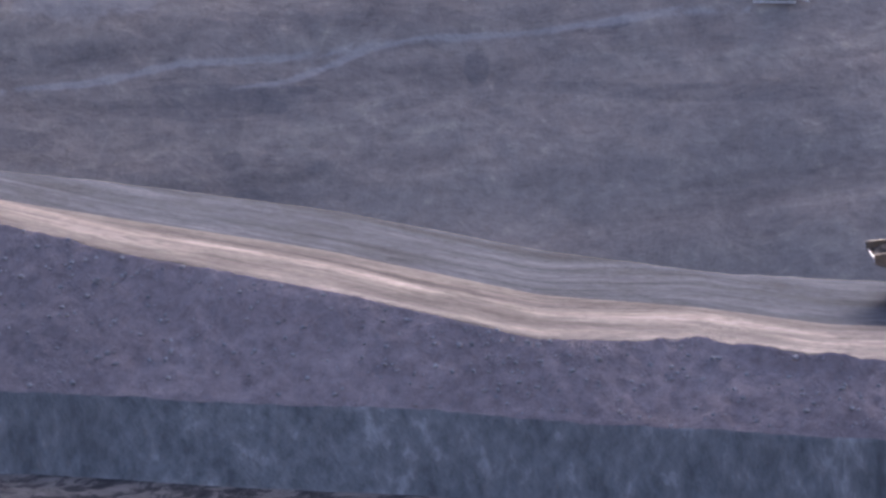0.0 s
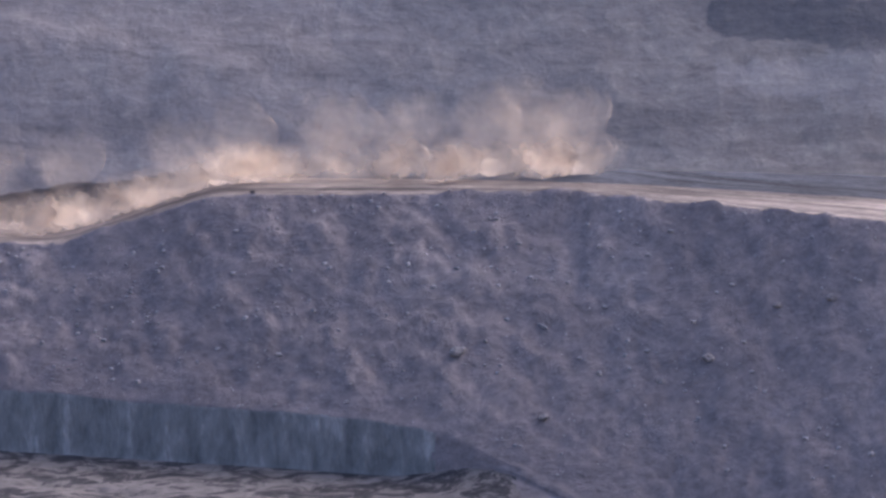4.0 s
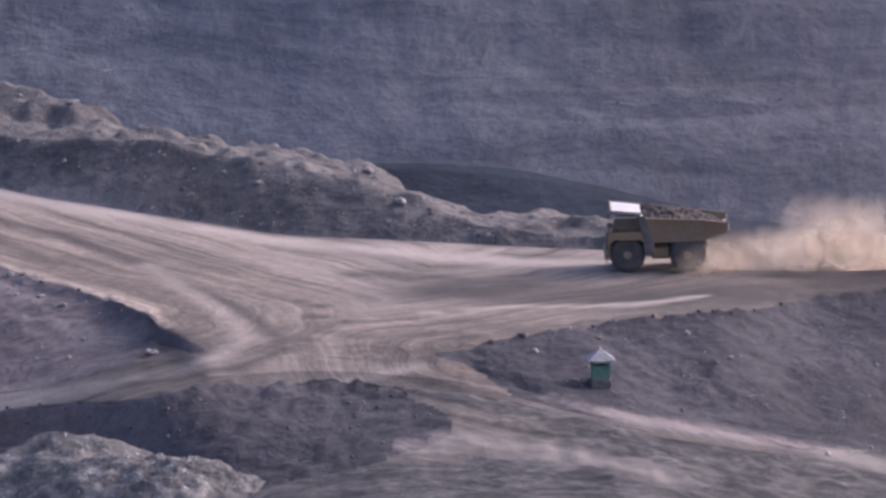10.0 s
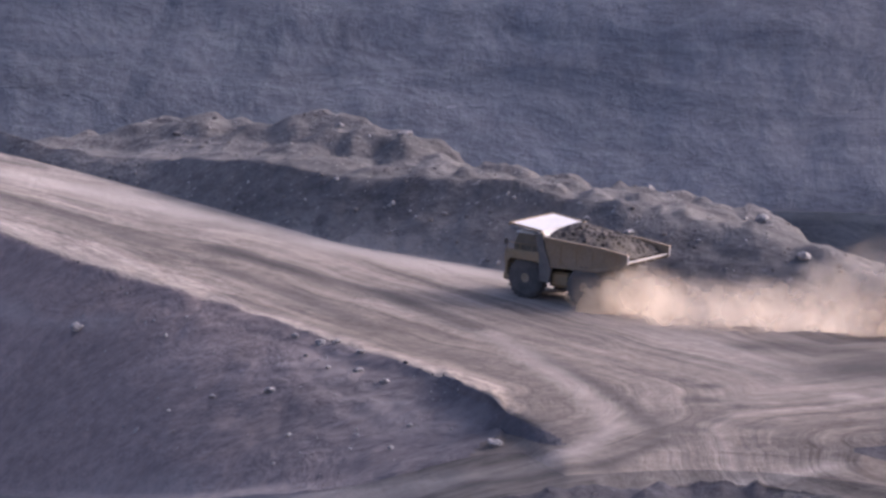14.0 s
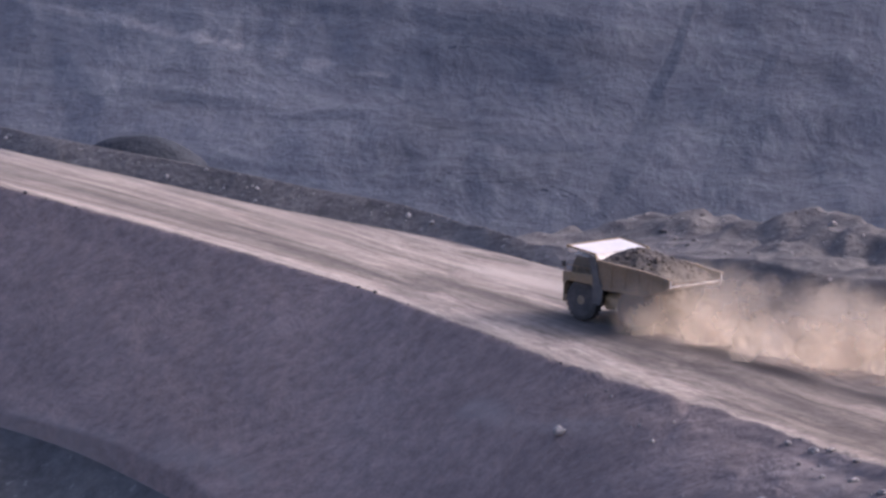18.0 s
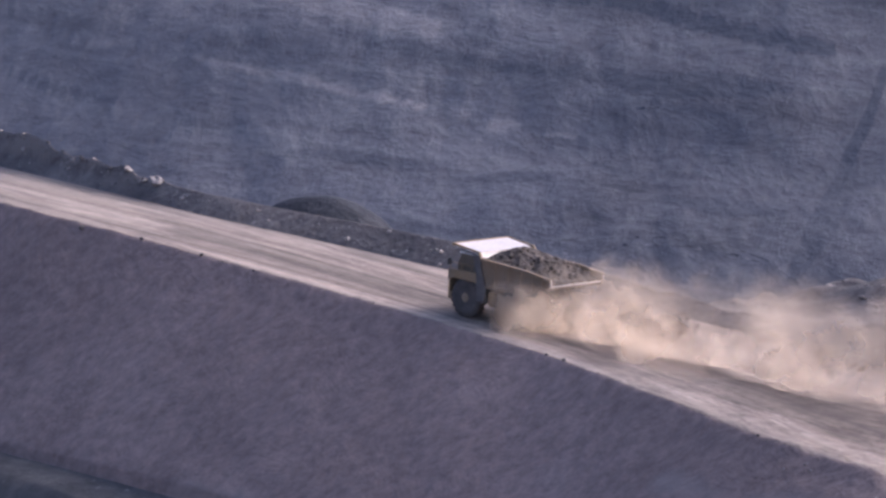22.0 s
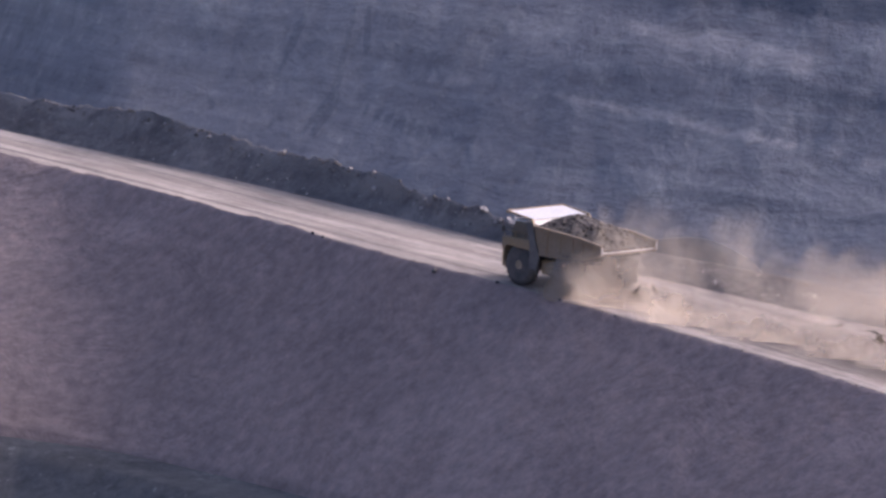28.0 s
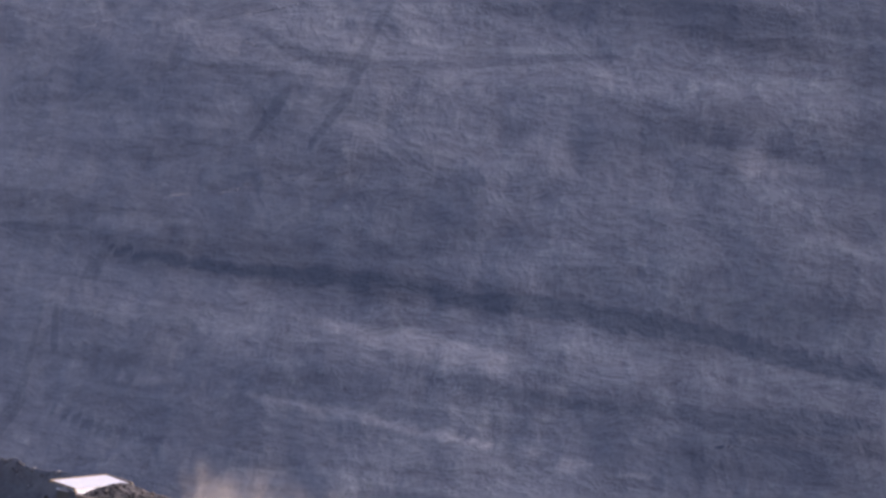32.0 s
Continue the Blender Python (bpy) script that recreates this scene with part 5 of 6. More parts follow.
def dump_body(t):
    """The steel body: ribbed sides, raised floor at the tail, and a canopy over the cab."""
    body = part("dump_body", prism([(0.62, 2.35), (0.62, 2.65), (-3.3, 2.85), (-5.55, 3.55), (-5.55, 3.35), (-3.4, 2.55)], -2.35, 2.35), M_BODY, t, "dusty yellow steel dump body")
    side = [(0.8, 2.35), (1.05, 4.45), (-3.4, 4.3), (-5.75, 4.05), (-5.7, 3.35), (-3.4, 2.6)]
    for s in (-1, 1):
        part("side_plate", prism(side, s * 2.62 - 0.06, s * 2.62 + 0.06), M_BODY, body)
        part("top_rail", prism([(1.1, 4.40), (1.1, 4.62), (-3.4, 4.46), (-5.8, 4.2), (-5.8, 4.0), (-3.4, 4.26)], s * 2.66 - 0.13, s * 2.66 + 0.13), M_BODY, body)
        part("bottom_rail", prism([(0.75, 2.28), (0.75, 2.5), (-3.4, 2.72), (-5.6, 3.46), (-5.6, 3.26), (-3.35, 2.5)], s * 2.66 - 0.12, s * 2.66 + 0.12), M_BODY, body)
        for k, x in enumerate((-0.25, -1.45, -2.65, -3.8, -4.8)):
            zt = 4.4 if x > -3.4 else 4.4 - (-3.4 - x) * 0.11
            zb = 2.45 if x > -3.4 else 2.6 + (-3.4 - x) * 0.33
            part("rib", box(x - 0.16, x + 0.16, s * 2.69 - 0.035, s * 2.69 + 0.035, zb, zt, 0.01), M_BODY, body)
    for s in (-1, 1):
        # dark upright, added where the gap behind the cab lies in shade
        part("body_support", prism([(1.62, 4.78), (1.0, 4.78), (0.7, 3.4), (0.25, 2.2), (0.3, 1.35), (0.95, 1.35), (1.2, 3.2)], s * 2.72 - 0.09, s * 2.72 + 0.09), M_DARK, body, "dark upright drawn over the shaded gap behind the cab")
    part("headboard", prism([(0.62, 2.4), (0.82, 2.4), (1.5, 4.95), (1.3, 4.95)], -2.6, 2.6), M_PLATE, body, "bare steel headboard, sunlit tone painted in")
    can = part("canopy", prism([(1.28, 4.86), (1.28, 5.02), (3.55, 5.3), (3.55, 5.2)], -2.7, 2.7), M_PLATE, body, "pale steel canopy over the cab, sunlit tone painted in")
    part("canopy_lip", prism([(3.5, 5.12), (3.5, 5.36), (3.62, 5.36), (3.62, 5.12)], -2.72, 2.72), M_YELLOW, can)
    for s in (-1, 1):
        part("canopy_edge", prism([(1.05, 4.72), (1.22, 4.97), (3.58, 5.24), (3.58, 5.36), (1.12, 5.1), (0.85, 4.72)], s * 2.70 - 0.07, s * 2.70 + 0.07), M_YELLOW, can)
    for y in (-1.6, -0.55, 0.55, 1.6):
        part("canopy_beam", prism([(1.4, 4.7), (1.4, 4.88), (3.45, 5.2), (3.45, 5.08)], y - 0.08, y + 0.08), M_BODY, can)
    part("tail_lip", prism([(-5.54, 3.46), (-5.54, 3.58), (-5.66, 3.6), (-5.66, 3.48)], -2.6, 2.6), M_PLATE, body, "tail edge painted in a sunlit pale tone")
    for s in (-1, 1):
        part("tail_edge", box(-5.84, -5.75, s * 2.62 - 0.05, s * 2.62 + 0.05, 3.45, 4.1, 0.02), M_PLATE, body, "side edge painted in a sunlit pale tone")
    for y in (-1.7, -0.6, 0.6, 1.7):
        part("floor_bolster", prism([(0.5, 2.12), (0.5, 2.38), (-3.35, 2.58), (-5.2, 3.2), (-5.2, 3.05), (-3.3, 2.36)], y - 0.14, y + 0.14), M_DARK, body)


def load_height(x, y):
    """Top of the tipped load: full to the rails, heaped against the headboard away from the cab, falling to the tail."""
    floor = float(np.interp(x, [-5.3, -4.4, -3.0, 0.2, 1.1], [3.6, 3.95, 4.2, 4.3, 4.35]))
    u, v = (x - 0.1) / (2.4 if x > 0.1 else 5.0), (y + 0.8) / (1.9 if y < -0.8 else 3.4)
    return floor + 0.95 * max(0, 1 - abs(u) ** 1.6) * max(0, 1 - abs(v) ** 1.7)


def rock_load(t):
    rng = random.Random(7)
    bm = bmesh.new()
    nx, ny = 30, 22
    g = []
    for i in range(nx + 1):
        for j in range(ny + 1):
            x, y = 1.1 - 6.4 * i / nx, -2.5 + 5.0 * j / ny
            z = load_height(x, y) + 0.2 * noise.noise((x * 1.1, y * 1.1, 3)) + 0.16 * noise.noise((x * 2.9, y * 2.9, 1))
            g.append(bm.verts.new((x, y, min(z, 6.2))))
    for i in range(nx):
        for j in range(ny):
            a = i * (ny + 1) + j
            bm.faces.new((g[a], g[a + 1], g[a + ny + 2], g[a + ny + 1]))
    for k in range(110):
        x, y = rng.uniform(-4.9, 0.8), rng.uniform(-2.3, 2.3)
        z = load_height(x, y)
        r = rng.uniform(0.08, 0.24)
        bmesh.ops.create_icosphere(bm, subdivisions=1, radius=r, matrix=pose(x, y, z, rng.uniform(0, 90), rng.uniform(0, 90), 0) @ Matrix.Diagonal((1, rng.uniform(0.6, 1), rng.uniform(0.6, 1), 1)))
    bmesh.ops.recalc_face_normals(bm, faces=bm.faces[:])
    return part("rock_load", bm, M_LOAD, t, "heap of dark broken rock in the body")


def squat(ob):
    """Lower everything above the wheels a little."""
    for o in ob.children_recursive:
        if o.data and o.name.split(".")[0] not in ("tyre", "rim"):
            for v in o.data.vertices:
                if o.parent != ob and v.co.z > 2.0:
                    v.co.y *= 0.95
                if v.co.x < -2.6:
                    v.co.x = -2.6 + (v.co.x + 2.6) * 0.88
                if v.co.z > 2.3:
                    v.co.z = 2.3 + (v.co.z - 2.3) * 0.82


def haul_truck(label, loaded=True):
    t = thing("haul_truck", label, "haul truck", "haul trucks")
    frame_ob = part("chassis", prism([(3.3, 1.25), (3.3, 1.75), (-2.2, 1.95), (-4.0, 2.2), (-4.0, 1.9), (-2.2, 1.3)], -0.75, -0.45), M_DARK, t, "dark greasy chassis rails")
    part("rail", prism([(3.3, 1.25), (3.3, 1.75), (-2.2, 1.95), (-4.0, 2.2), (-4.0, 1.9), (-2.2, 1.3)], 0.45, 0.75), M_DARK, frame_ob)
    for x in (2.6, 0.9, -0.8, -3.4):
        part("cross_member", box(x - 0.18, x + 0.18, -0.5, 0.5, 1.4, 1.85), M_DARK, frame_ob)
    ax = part("rear_axle", rod((REAR_X, -2.0, TYRE_R), (REAR_X, 2.0, TYRE_R), 0.42, sides=16), M_DARK, t)
    part("differential", lathe([(-0.5, 0.3), (-0.35, 0.62), (0.35, 0.62), (0.5, 0.3)], 18), M_DARK, ax).matrix_basis = pose(REAR_X, 0, TYRE_R)
    part("front_axle", box(FRONT_X - 0.25, FRONT_X + 0.25, -1.7, 1.7, 1.15, 1.5), M_DARK, t)
    for s in (-1, 1):
        part("strut", rod((FRONT_X, s * 1.25, 1.2), (FRONT_X - 0.1, s * 1.1, 2.6), 0.17, sides=12), M_DARK, t)
        part("hoist_cylinder", rod((-0.7, s * 0.95, 1.4), (-1.5, s * 0.95, 2.5), 0.16, sides=12), M_DARK, t)
        part("rear_strut", rod((-2.6, s * 0.62, 1.5), (-3.5, s * 0.62, 2.25), 0.14, sides=12), M_DARK, t)
    eng = part("engine_hood", box(1.4, 3.75, -1.15, 1.15, 1.7, 3.1, 0.08), M_YELLOW, t, "dusty yellow engine hood")
    part("grille", box(3.74, 3.86, -1.0, 1.0, 1.5, 2.95, 0.02), M_DARK, eng)
    for k in range(9):
        part("slat", box(3.85, 3.9, -0.95, 0.95, 1.58 + 0.15 * k, 1.64 + 0.15 * k, 0), M_DARK, eng)
    part("bumper", box(3.55, 4.05, -2.35, 2.35, 1.0, 1.5, 0.06), M_YELLOW, t)
    for s in (-1, 1):
        part("headlight", box(4.03, 4.09, s * 1.55 - 0.3, s * 1.55 + 0.3, 1.14, 1.36, 0.01), M_LAMP, t, "twin round headlights under dust")
        part("fender", prism([(3.75, 2.45), (3.75, 2.75), (0.9, 2.75), (0.9, 2.2), (1.05, 2.2), (1.2, 2.55), (3.45, 2.55)], s * 2.0 - 0.62, s * 2.0 + 0.62), M_YELLOW, t, "dusty yellow front fender")
        part("fender_skirt", box(3.62, 3.78, s * 2.0 - 0.6, s * 2.0 + 0.6, 1.5, 2.6, 0.03), M_YELLOW, t)
        part("deck_side", prism([(3.78, 2.3), (3.78, 3.2), (1.25, 3.35), (1.05, 2.5), (1.25, 2.5), (1.4, 2.62), (3.3, 2.62), (3.55, 2.3)], s * 2.62 - 0.04, s * 2.62 + 0.04), M_YELLOW, t, "dusty yellow skirt along the deck")
        part("mudguard", prism([(0.95, 2.2), (1.05, 2.2), (0.75, 1.2), (0.65, 1.2)], s * 2.0 - 0.5, s * 2.0 + 0.5), M_DARK, t)
        rl = part("handrail", rod((3.7, s * 2.55, 2.75), (3.7, s * 2.55, 3.75), 0.03), M_YELLOW, t)
        for x in (2.8, 1.9, 1.1):
            part("post", rod((x, s * 2.55, 2.75), (x, s * 2.55, 3.75), 0.03), M_YELLOW, rl)
        for z in (3.25, 3.75):
            part("bar", rod((3.7, s * 2.55, z), (1.1, s * 2.55, z), 0.028), M_YELLOW, rl)
        part("mirror", box(3.62, 3.72, s * 2.75 - 0.16, s * 2.75 + 0.16, 3.6, 4.1, 0.02), M_DARK, t)
        part("mirror_arm", rod((3.6, s * 2.4, 3.7), (3.66, s * 2.75, 3.85), 0.025), M_DARK, t)
    part("deck", box(0.95, 3.75, -2.5, 2.5, 2.74, 2.86, 0.01), M_DARK, t, "dark tread-plate deck")
    cab = part("cab", prism([(1.15, 2.86), (1.15, 4.55), (3.05, 4.55), (3.4, 3.7), (3.4, 2.86)], 0.55, 2.2), M_CAB_SHADED, t, "operator's cab with dark windows, canopy shade painted in brown")
    part("cab_roof", box(1.0, 3.3, 0.45, 2.3, 4.55, 4.66, 0.03), M_WHITE, cab)
    part("windscreen", prism([(3.08, 4.42), (3.36, 3.74), (3.43, 3.74), (3.14, 4.42)], 0.68, 2.07), M_GLASS, cab, "dark tinted windscreen")
    part("side_window", prism([(2.1, 3.35), (2.1, 4.47), (3.0, 4.47), (3.3, 3.7), (3.3, 3.35)], 2.17, 2.23), M_GLASS, cab)
    d = part("cab_door", prism([(1.25, 2.92), (1.25, 4.45), (2.0, 4.45), (2.0, 2.92)], 2.19, 2.25), M_CAB_SHADED, cab)
    part("door_window", box(1.3, 1.96, 2.24, 2.27, 3.4, 4.42, 0), M_GLASS, cab)
    part("rear_window", box(1.12, 1.17, 0.75, 2.0, 3.6, 4.35, 0), M_GLASS, cab)
    part("air_cleaner", rod((2.6, -0.9, 2.9), (2.6, -0.9, 3.8), 0.3, sides=16), M_DARK, t)
    part("control_cabinet", box(1.2, 2.4, -2.3, -1.2, 2.86, 4.0, 0.05), M_YELLOW, t)
    part("exhaust", rod((1.2, -0.4, 2.9), (1.0, -0.4, 3.6), 0.13, sides=12), M_DARK, t)
    fuel = part("fuel_tank", box(-0.95, 0.55, 0.9, 2.25, 1.0, 2.0, 0.18), M_YELLOW, t, "dusty fuel tank")
    part("cap", rod((0.2, 1.6, 1.98), (0.2, 1.6, 2.08), 0.1, sides=10), M_DARK, fuel)
    part("hydraulic_tank", box(-0.85, 0.45, -2.2, -0.95, 1.05, 1.95, 0.15), M_YELLOW, t)
    lad = part("ladder", rod((3.9, 1.05, 0.6), (3.85, 1.05, 2.8), 0.035), M_YELLOW, t)
    part("stile", rod((3.9, 1.5, 0.6), (3.85, 1.5, 2.8), 0.035), M_YELLOW, lad)
    for k in range(7):
        part("rung", box(3.82, 3.94, 1.05, 1.5, 0.7 + 0.3 * k, 0.74 + 0.3 * k, 0), M_DARK, lad)
    for s in (-1, 1):
        part("mud_flap", box(-3.85, -3.8, s * 1.9 - 0.75, s * 1.9 + 0.75, 0.75, 2.3, 0), M_TYRE, t)
        part("tail_light", box(-4.06, -4.0, s * 0.62 - 0.1, s * 0.62 + 0.1, 1.95, 2.1, 0.01), M_LAMP, t)
    dump_body(t)
    if loaded:
        rock_load(t)
    squat(t)
    ws = []
    for s in (-1, 1):
        ws.append(wheel(t, FRONT_X, s * 2.1, 0.76, s))
        ws.append(wheel(t, REAR_X, s * 2.28, 0.72, s))
        ws.append(wheel(t, REAR_X, s * 1.42, 0.72, s))
    return t, ws


DRIVE = [
    (0.0, 85.42, 434.18, 5.80),
    (0.5, 81.50, 434.93, 5.34),
    (1.0, 77.57, 435.65, 4.79),
    (1.5, 73.64, 436.33, 4.07),
    (2.0, 69.70, 436.98, 3.39),
    (2.5, 65.75, 437.59, 2.85),
    (3.0, 61.79, 438.17, 2.50),
    (3.5, 57.84, 438.71, 2.22),
    (4.0, 53.88, 439.21, 1.75),
    (4.5, 49.91, 439.68, 1.42),
    (5.0, 45.94, 440.11, 1.23),
    (5.5, 41.97, 440.49, 1.15),
    (6.0, 38.24, 442.63, 1.05),
    (6.5, 34.47, 444.24, 0.90),
    (7.0, 30.61, 445.47, 0.71),
    (7.5, 26.56, 445.72, 0.52),
    (8.0, 22.35, 445.84, 0.36),
    (8.5, 18.03, 446.07, 0.27),
    (9.0, 13.59, 446.22, 0.25),
    (9.5, 8.39, 444.83, 0.25),
    (10.0, 3.16, 443.78, 0.22),
    (10.5, -0.83, 444.32, 0.09),
    (11.0, -4.91, 445.28, -0.09),
    (11.5, -9.15, 446.57, -0.25),
    (12.0, -13.39, 447.97, -0.33),
    (12.5, -18.16, 449.73, -0.30),
    (13.0, -22.87, 451.61, -0.13),
    (13.5, -27.24, 454.38, 0.16),
    (14.0, -31.40, 457.20, 0.51),
    (14.5, -35.60, 459.12, 0.85),
    (15.0, -39.62, 461.16, 1.19),
    (15.5, -43.57, 463.20, 1.46),
    (16.0, -47.47, 465.37, 1.66),
    (16.5, -51.31, 467.44, 1.87),
    (17.0, -54.92, 469.81, 2.10),
    (17.5, -58.41, 472.12, 2.35),
    (18.0, -61.75, 474.37, 2.60),
    (18.5, -64.97, 476.53, 2.88),
    (19.0, -68.09, 478.62, 3.16),
    (19.5, -71.16, 480.64, 3.44),
    (20.0, -74.12, 482.58, 3.70),
    (20.5, -76.97, 484.45, 3.93),
    (21.0, -79.72, 486.24, 4.15),
    (21.5, -82.37, 487.97, 4.38),
    (22.0, -84.93, 489.63, 4.63),
    (22.5, -87.37, 491.21, 4.90),
    (23.0, -89.68, 492.70, 5.18),
    (23.5, -91.90, 494.14, 5.47),
    (24.0, -94.07, 495.54, 5.76),
    (24.5, -96.10, 496.83, 6.02),
    (25.0, -98.11, 498.10, 6.22),
    (25.5, -100.36, 499.52, 6.38),
    (26.0, -102.56, 500.90, 6.55),
    (26.5, -104.40, 502.06, 6.75),
    (27.0, -106.19, 503.18, 7.00),
    (27.5, -107.99, 504.28, 7.32),
    (28.0, -109.70, 505.34, 7.58),
    (28.5, -111.33, 506.34, 7.76),
    (29.0, -113.02, 507.38, 7.90),
    (29.5, -114.66, 508.37, 8.02),
    (30.0, -116.23, 509.33, 8.14),
    (30.5, -117.53, 510.12, 8.26),
    (31.0, -118.48, 510.69, 8.35),
    (31.5, -119.95, 511.57, 8.42),
    (32.0, -121.95, 512.80, 8.58),
]


def track(t):
    """Place on the road, by time."""
    ts = [q[0] for q in DRIVE]
    return Vector([float(np.interp(t, ts, [q[k] for q in DRIVE])) for k in (1, 2, 3)])


def drive_pose(t):
    """The truck on the road: axles on the ground, nose along its way."""
    a, b = track(max(0, t - 1.2)), track(min(32, t + 1.2))
    d = (b - a).xy.normalized()
    p = (track(max(0, t - 0.4)) + track(t) + track(min(32, t + 0.4))) / 3
    side = Vector((-d.y, d.x))

    def level(along):
        tot = [ground_at(*(p.xy + d * (along + da) + side * s)) for s in (-2.2, 2.2) for da in (-1.5, 0, 1.5)]
        return sum(tot) / len(tot)

    zf, zr = level(FRONT_X), level(REAR_X)
    pitch = math.atan2(zf - zr, FRONT_X - REAR_X)
    return Matrix.Translation((p.x, p.y, (zf + zr) / 2 + 0.03)) @ Matrix.Rotation(math.atan2(d.y, d.x), 4, "Z") @ Matrix.Rotation(-pitch, 4, "Y")


truck, truck_wheels = haul_truck("dusty yellow haul truck carrying rock along the haul road")


def parked(az, r, heading, label):
    """A second truck of the fleet, standing on the ground at a place."""
    x, y, z = polar(az, r)
    yaw = radians(heading)
    d = Vector((math.cos(yaw), math.sin(yaw)))
    zf, zr = ground_at(x + d.x * 2.3, y + d.y * 2.3), ground_at(x - d.x * 2.3, y - d.y * 2.3)
    m = Matrix.Translation((x, y, (zf + zr) / 2 + 0.03)) @ Matrix.Rotation(yaw, 4, "Z") @ Matrix.Rotation(-math.atan2(zf - zr, 4.6), 4, "Y")
    return tagged(copy_thing(truck, m), label)


lower = parked(8.15, 374.5, 350, "yellow haul truck loaded with rock on the lower road")
# load tinted tan to stand in for the truck's sunlit top
for ob in lower.children:
    if ob.name.startswith("rock_load"):
        ob.data = ob.data.copy()
        ob.data.materials[0] = earth("sunlit_tan_load", (0.16, 0.12, 0.095), (0.26, 0.19, 0.145), (0.38, 0.28, 0.21), 1.6, 0.4, relief=0.12)
        tagged(ob, "heap of rock in the body, tinted as a sunlit top")
parked(50.38, 401.0, -42, "dusty yellow haul truck loaded with rock on the far road")


# ---- watchman's hut ----
M_TIN = earth("weathered_tin", (0.22, 0.215, 0.22), (0.29, 0.28, 0.28), (0.42, 0.4, 0.39), 3.0, 0.8, relief=0.01)


def hut(az, r):
    h = thing("watch_hut", "small open green sheet-metal hut with a pale pyramid roof", "hut")
    x, y, z = polar(az, r)
    h.matrix_basis = pose(x, y, z + 0.22, 0, 0, 8) @ Matrix.Diagonal((0.77, 0.77, 0.77, 1))
    part("plinth", box(-0.9, 0.9, -0.9, 0.9, -0.7, 0.12, 0.04), M_ROCK, h)
    for s in (-1, 1):
        part("wall", box(-0.7, 0.7, s * 0.7 - 0.03, s * 0.7 + 0.03, 0.12, 1.42, 0.01), M_GREEN, h)
        part("wall", box(s * 0.7 - 0.03, s * 0.7 + 0.03, -0.66, 0.66, 0.12, 1.42, 0.01), M_GREEN, h)
        for q in (-1, 1):
            part("post", box(s * 0.73 - 0.06, s * 0.73 + 0.06, q * 0.73 - 0.06, q * 0.73 + 0.06, 0.1, 2.05, 0.01), M_GREEN, h)
    bm = bmesh.new()
    ring = [bm.verts.new((a * 1.28, b * 1.28, 1.98)) for a, b in ((-1, -1), (1, -1), (1, 1), (-1, 1))]
    low = [bm.verts.new((a * 1.28, b * 1.28, 1.92)) for a, b in ((-1, -1), (1, -1), (1, 1), (-1, 1))]
    top = bm.verts.new((0, 0, 2.95))
    for k in range(4):
        bm.faces.new((ring[k], ring[(k + 1) % 4], top))
        bm.faces.new((low[k], low[(k + 1) % 4], ring[(k + 1) % 4], ring[k]))
    bm.faces.new(list(reversed(low)))
    part("roof", bm, M_TIN, h, "pale weathered sheet roof")
    part("finial", rod((0, 0, 2.9), (0, 0, 3.08), 0.05), M_WHITE, h)
    return h


hut(-0.12, 405.9)


# ---- white steel frame on the far bench ----
def pump_skid(az, r):
    k = thing("pump_skid", "white steel-framed pump skid on the far bench", "pump")
    x, y, z = polar(az, r)
    k.matrix_basis = pose(x, y, z, 0, 0, -az)
    part("base_rail", box(-2.6, 2.6, -0.9, -0.7, 0.0, 0.3, 0.02), M_WHITE, k)
    part("base_rail", box(-2.6, 2.6, 0.7, 0.9, 0.0, 0.3, 0.02), M_WHITE, k)
    for px in (-1.6, 0.3, 1.9):
        for py in (-0.75, 0.75):
            part("post", box(px - 0.07, px + 0.07, py - 0.07, py + 0.07, 0.3, 3.0, 0.01), M_WHITE, k)
    part("roof_sheet", box(-1.8, 2.1, -0.95, 0.95, 3.0, 3.08, 0.01), M_WHITE, k)
    part("tank", rod((-1.2, 0, 1.2), (0.6, 0, 1.2), 0.6, sides=18), M_WHITE, k)
    part("engine_box", box(0.9, 2.2, -0.6, 0.6, 0.3, 1.6, 0.05), M_YELLOW, k)
    part("hose", rod((2.2, 0, 0.8), (4.2, -0.2, 0.2), 0.12), M_WHITE, k)


pump_skid(48.58, 677.5)


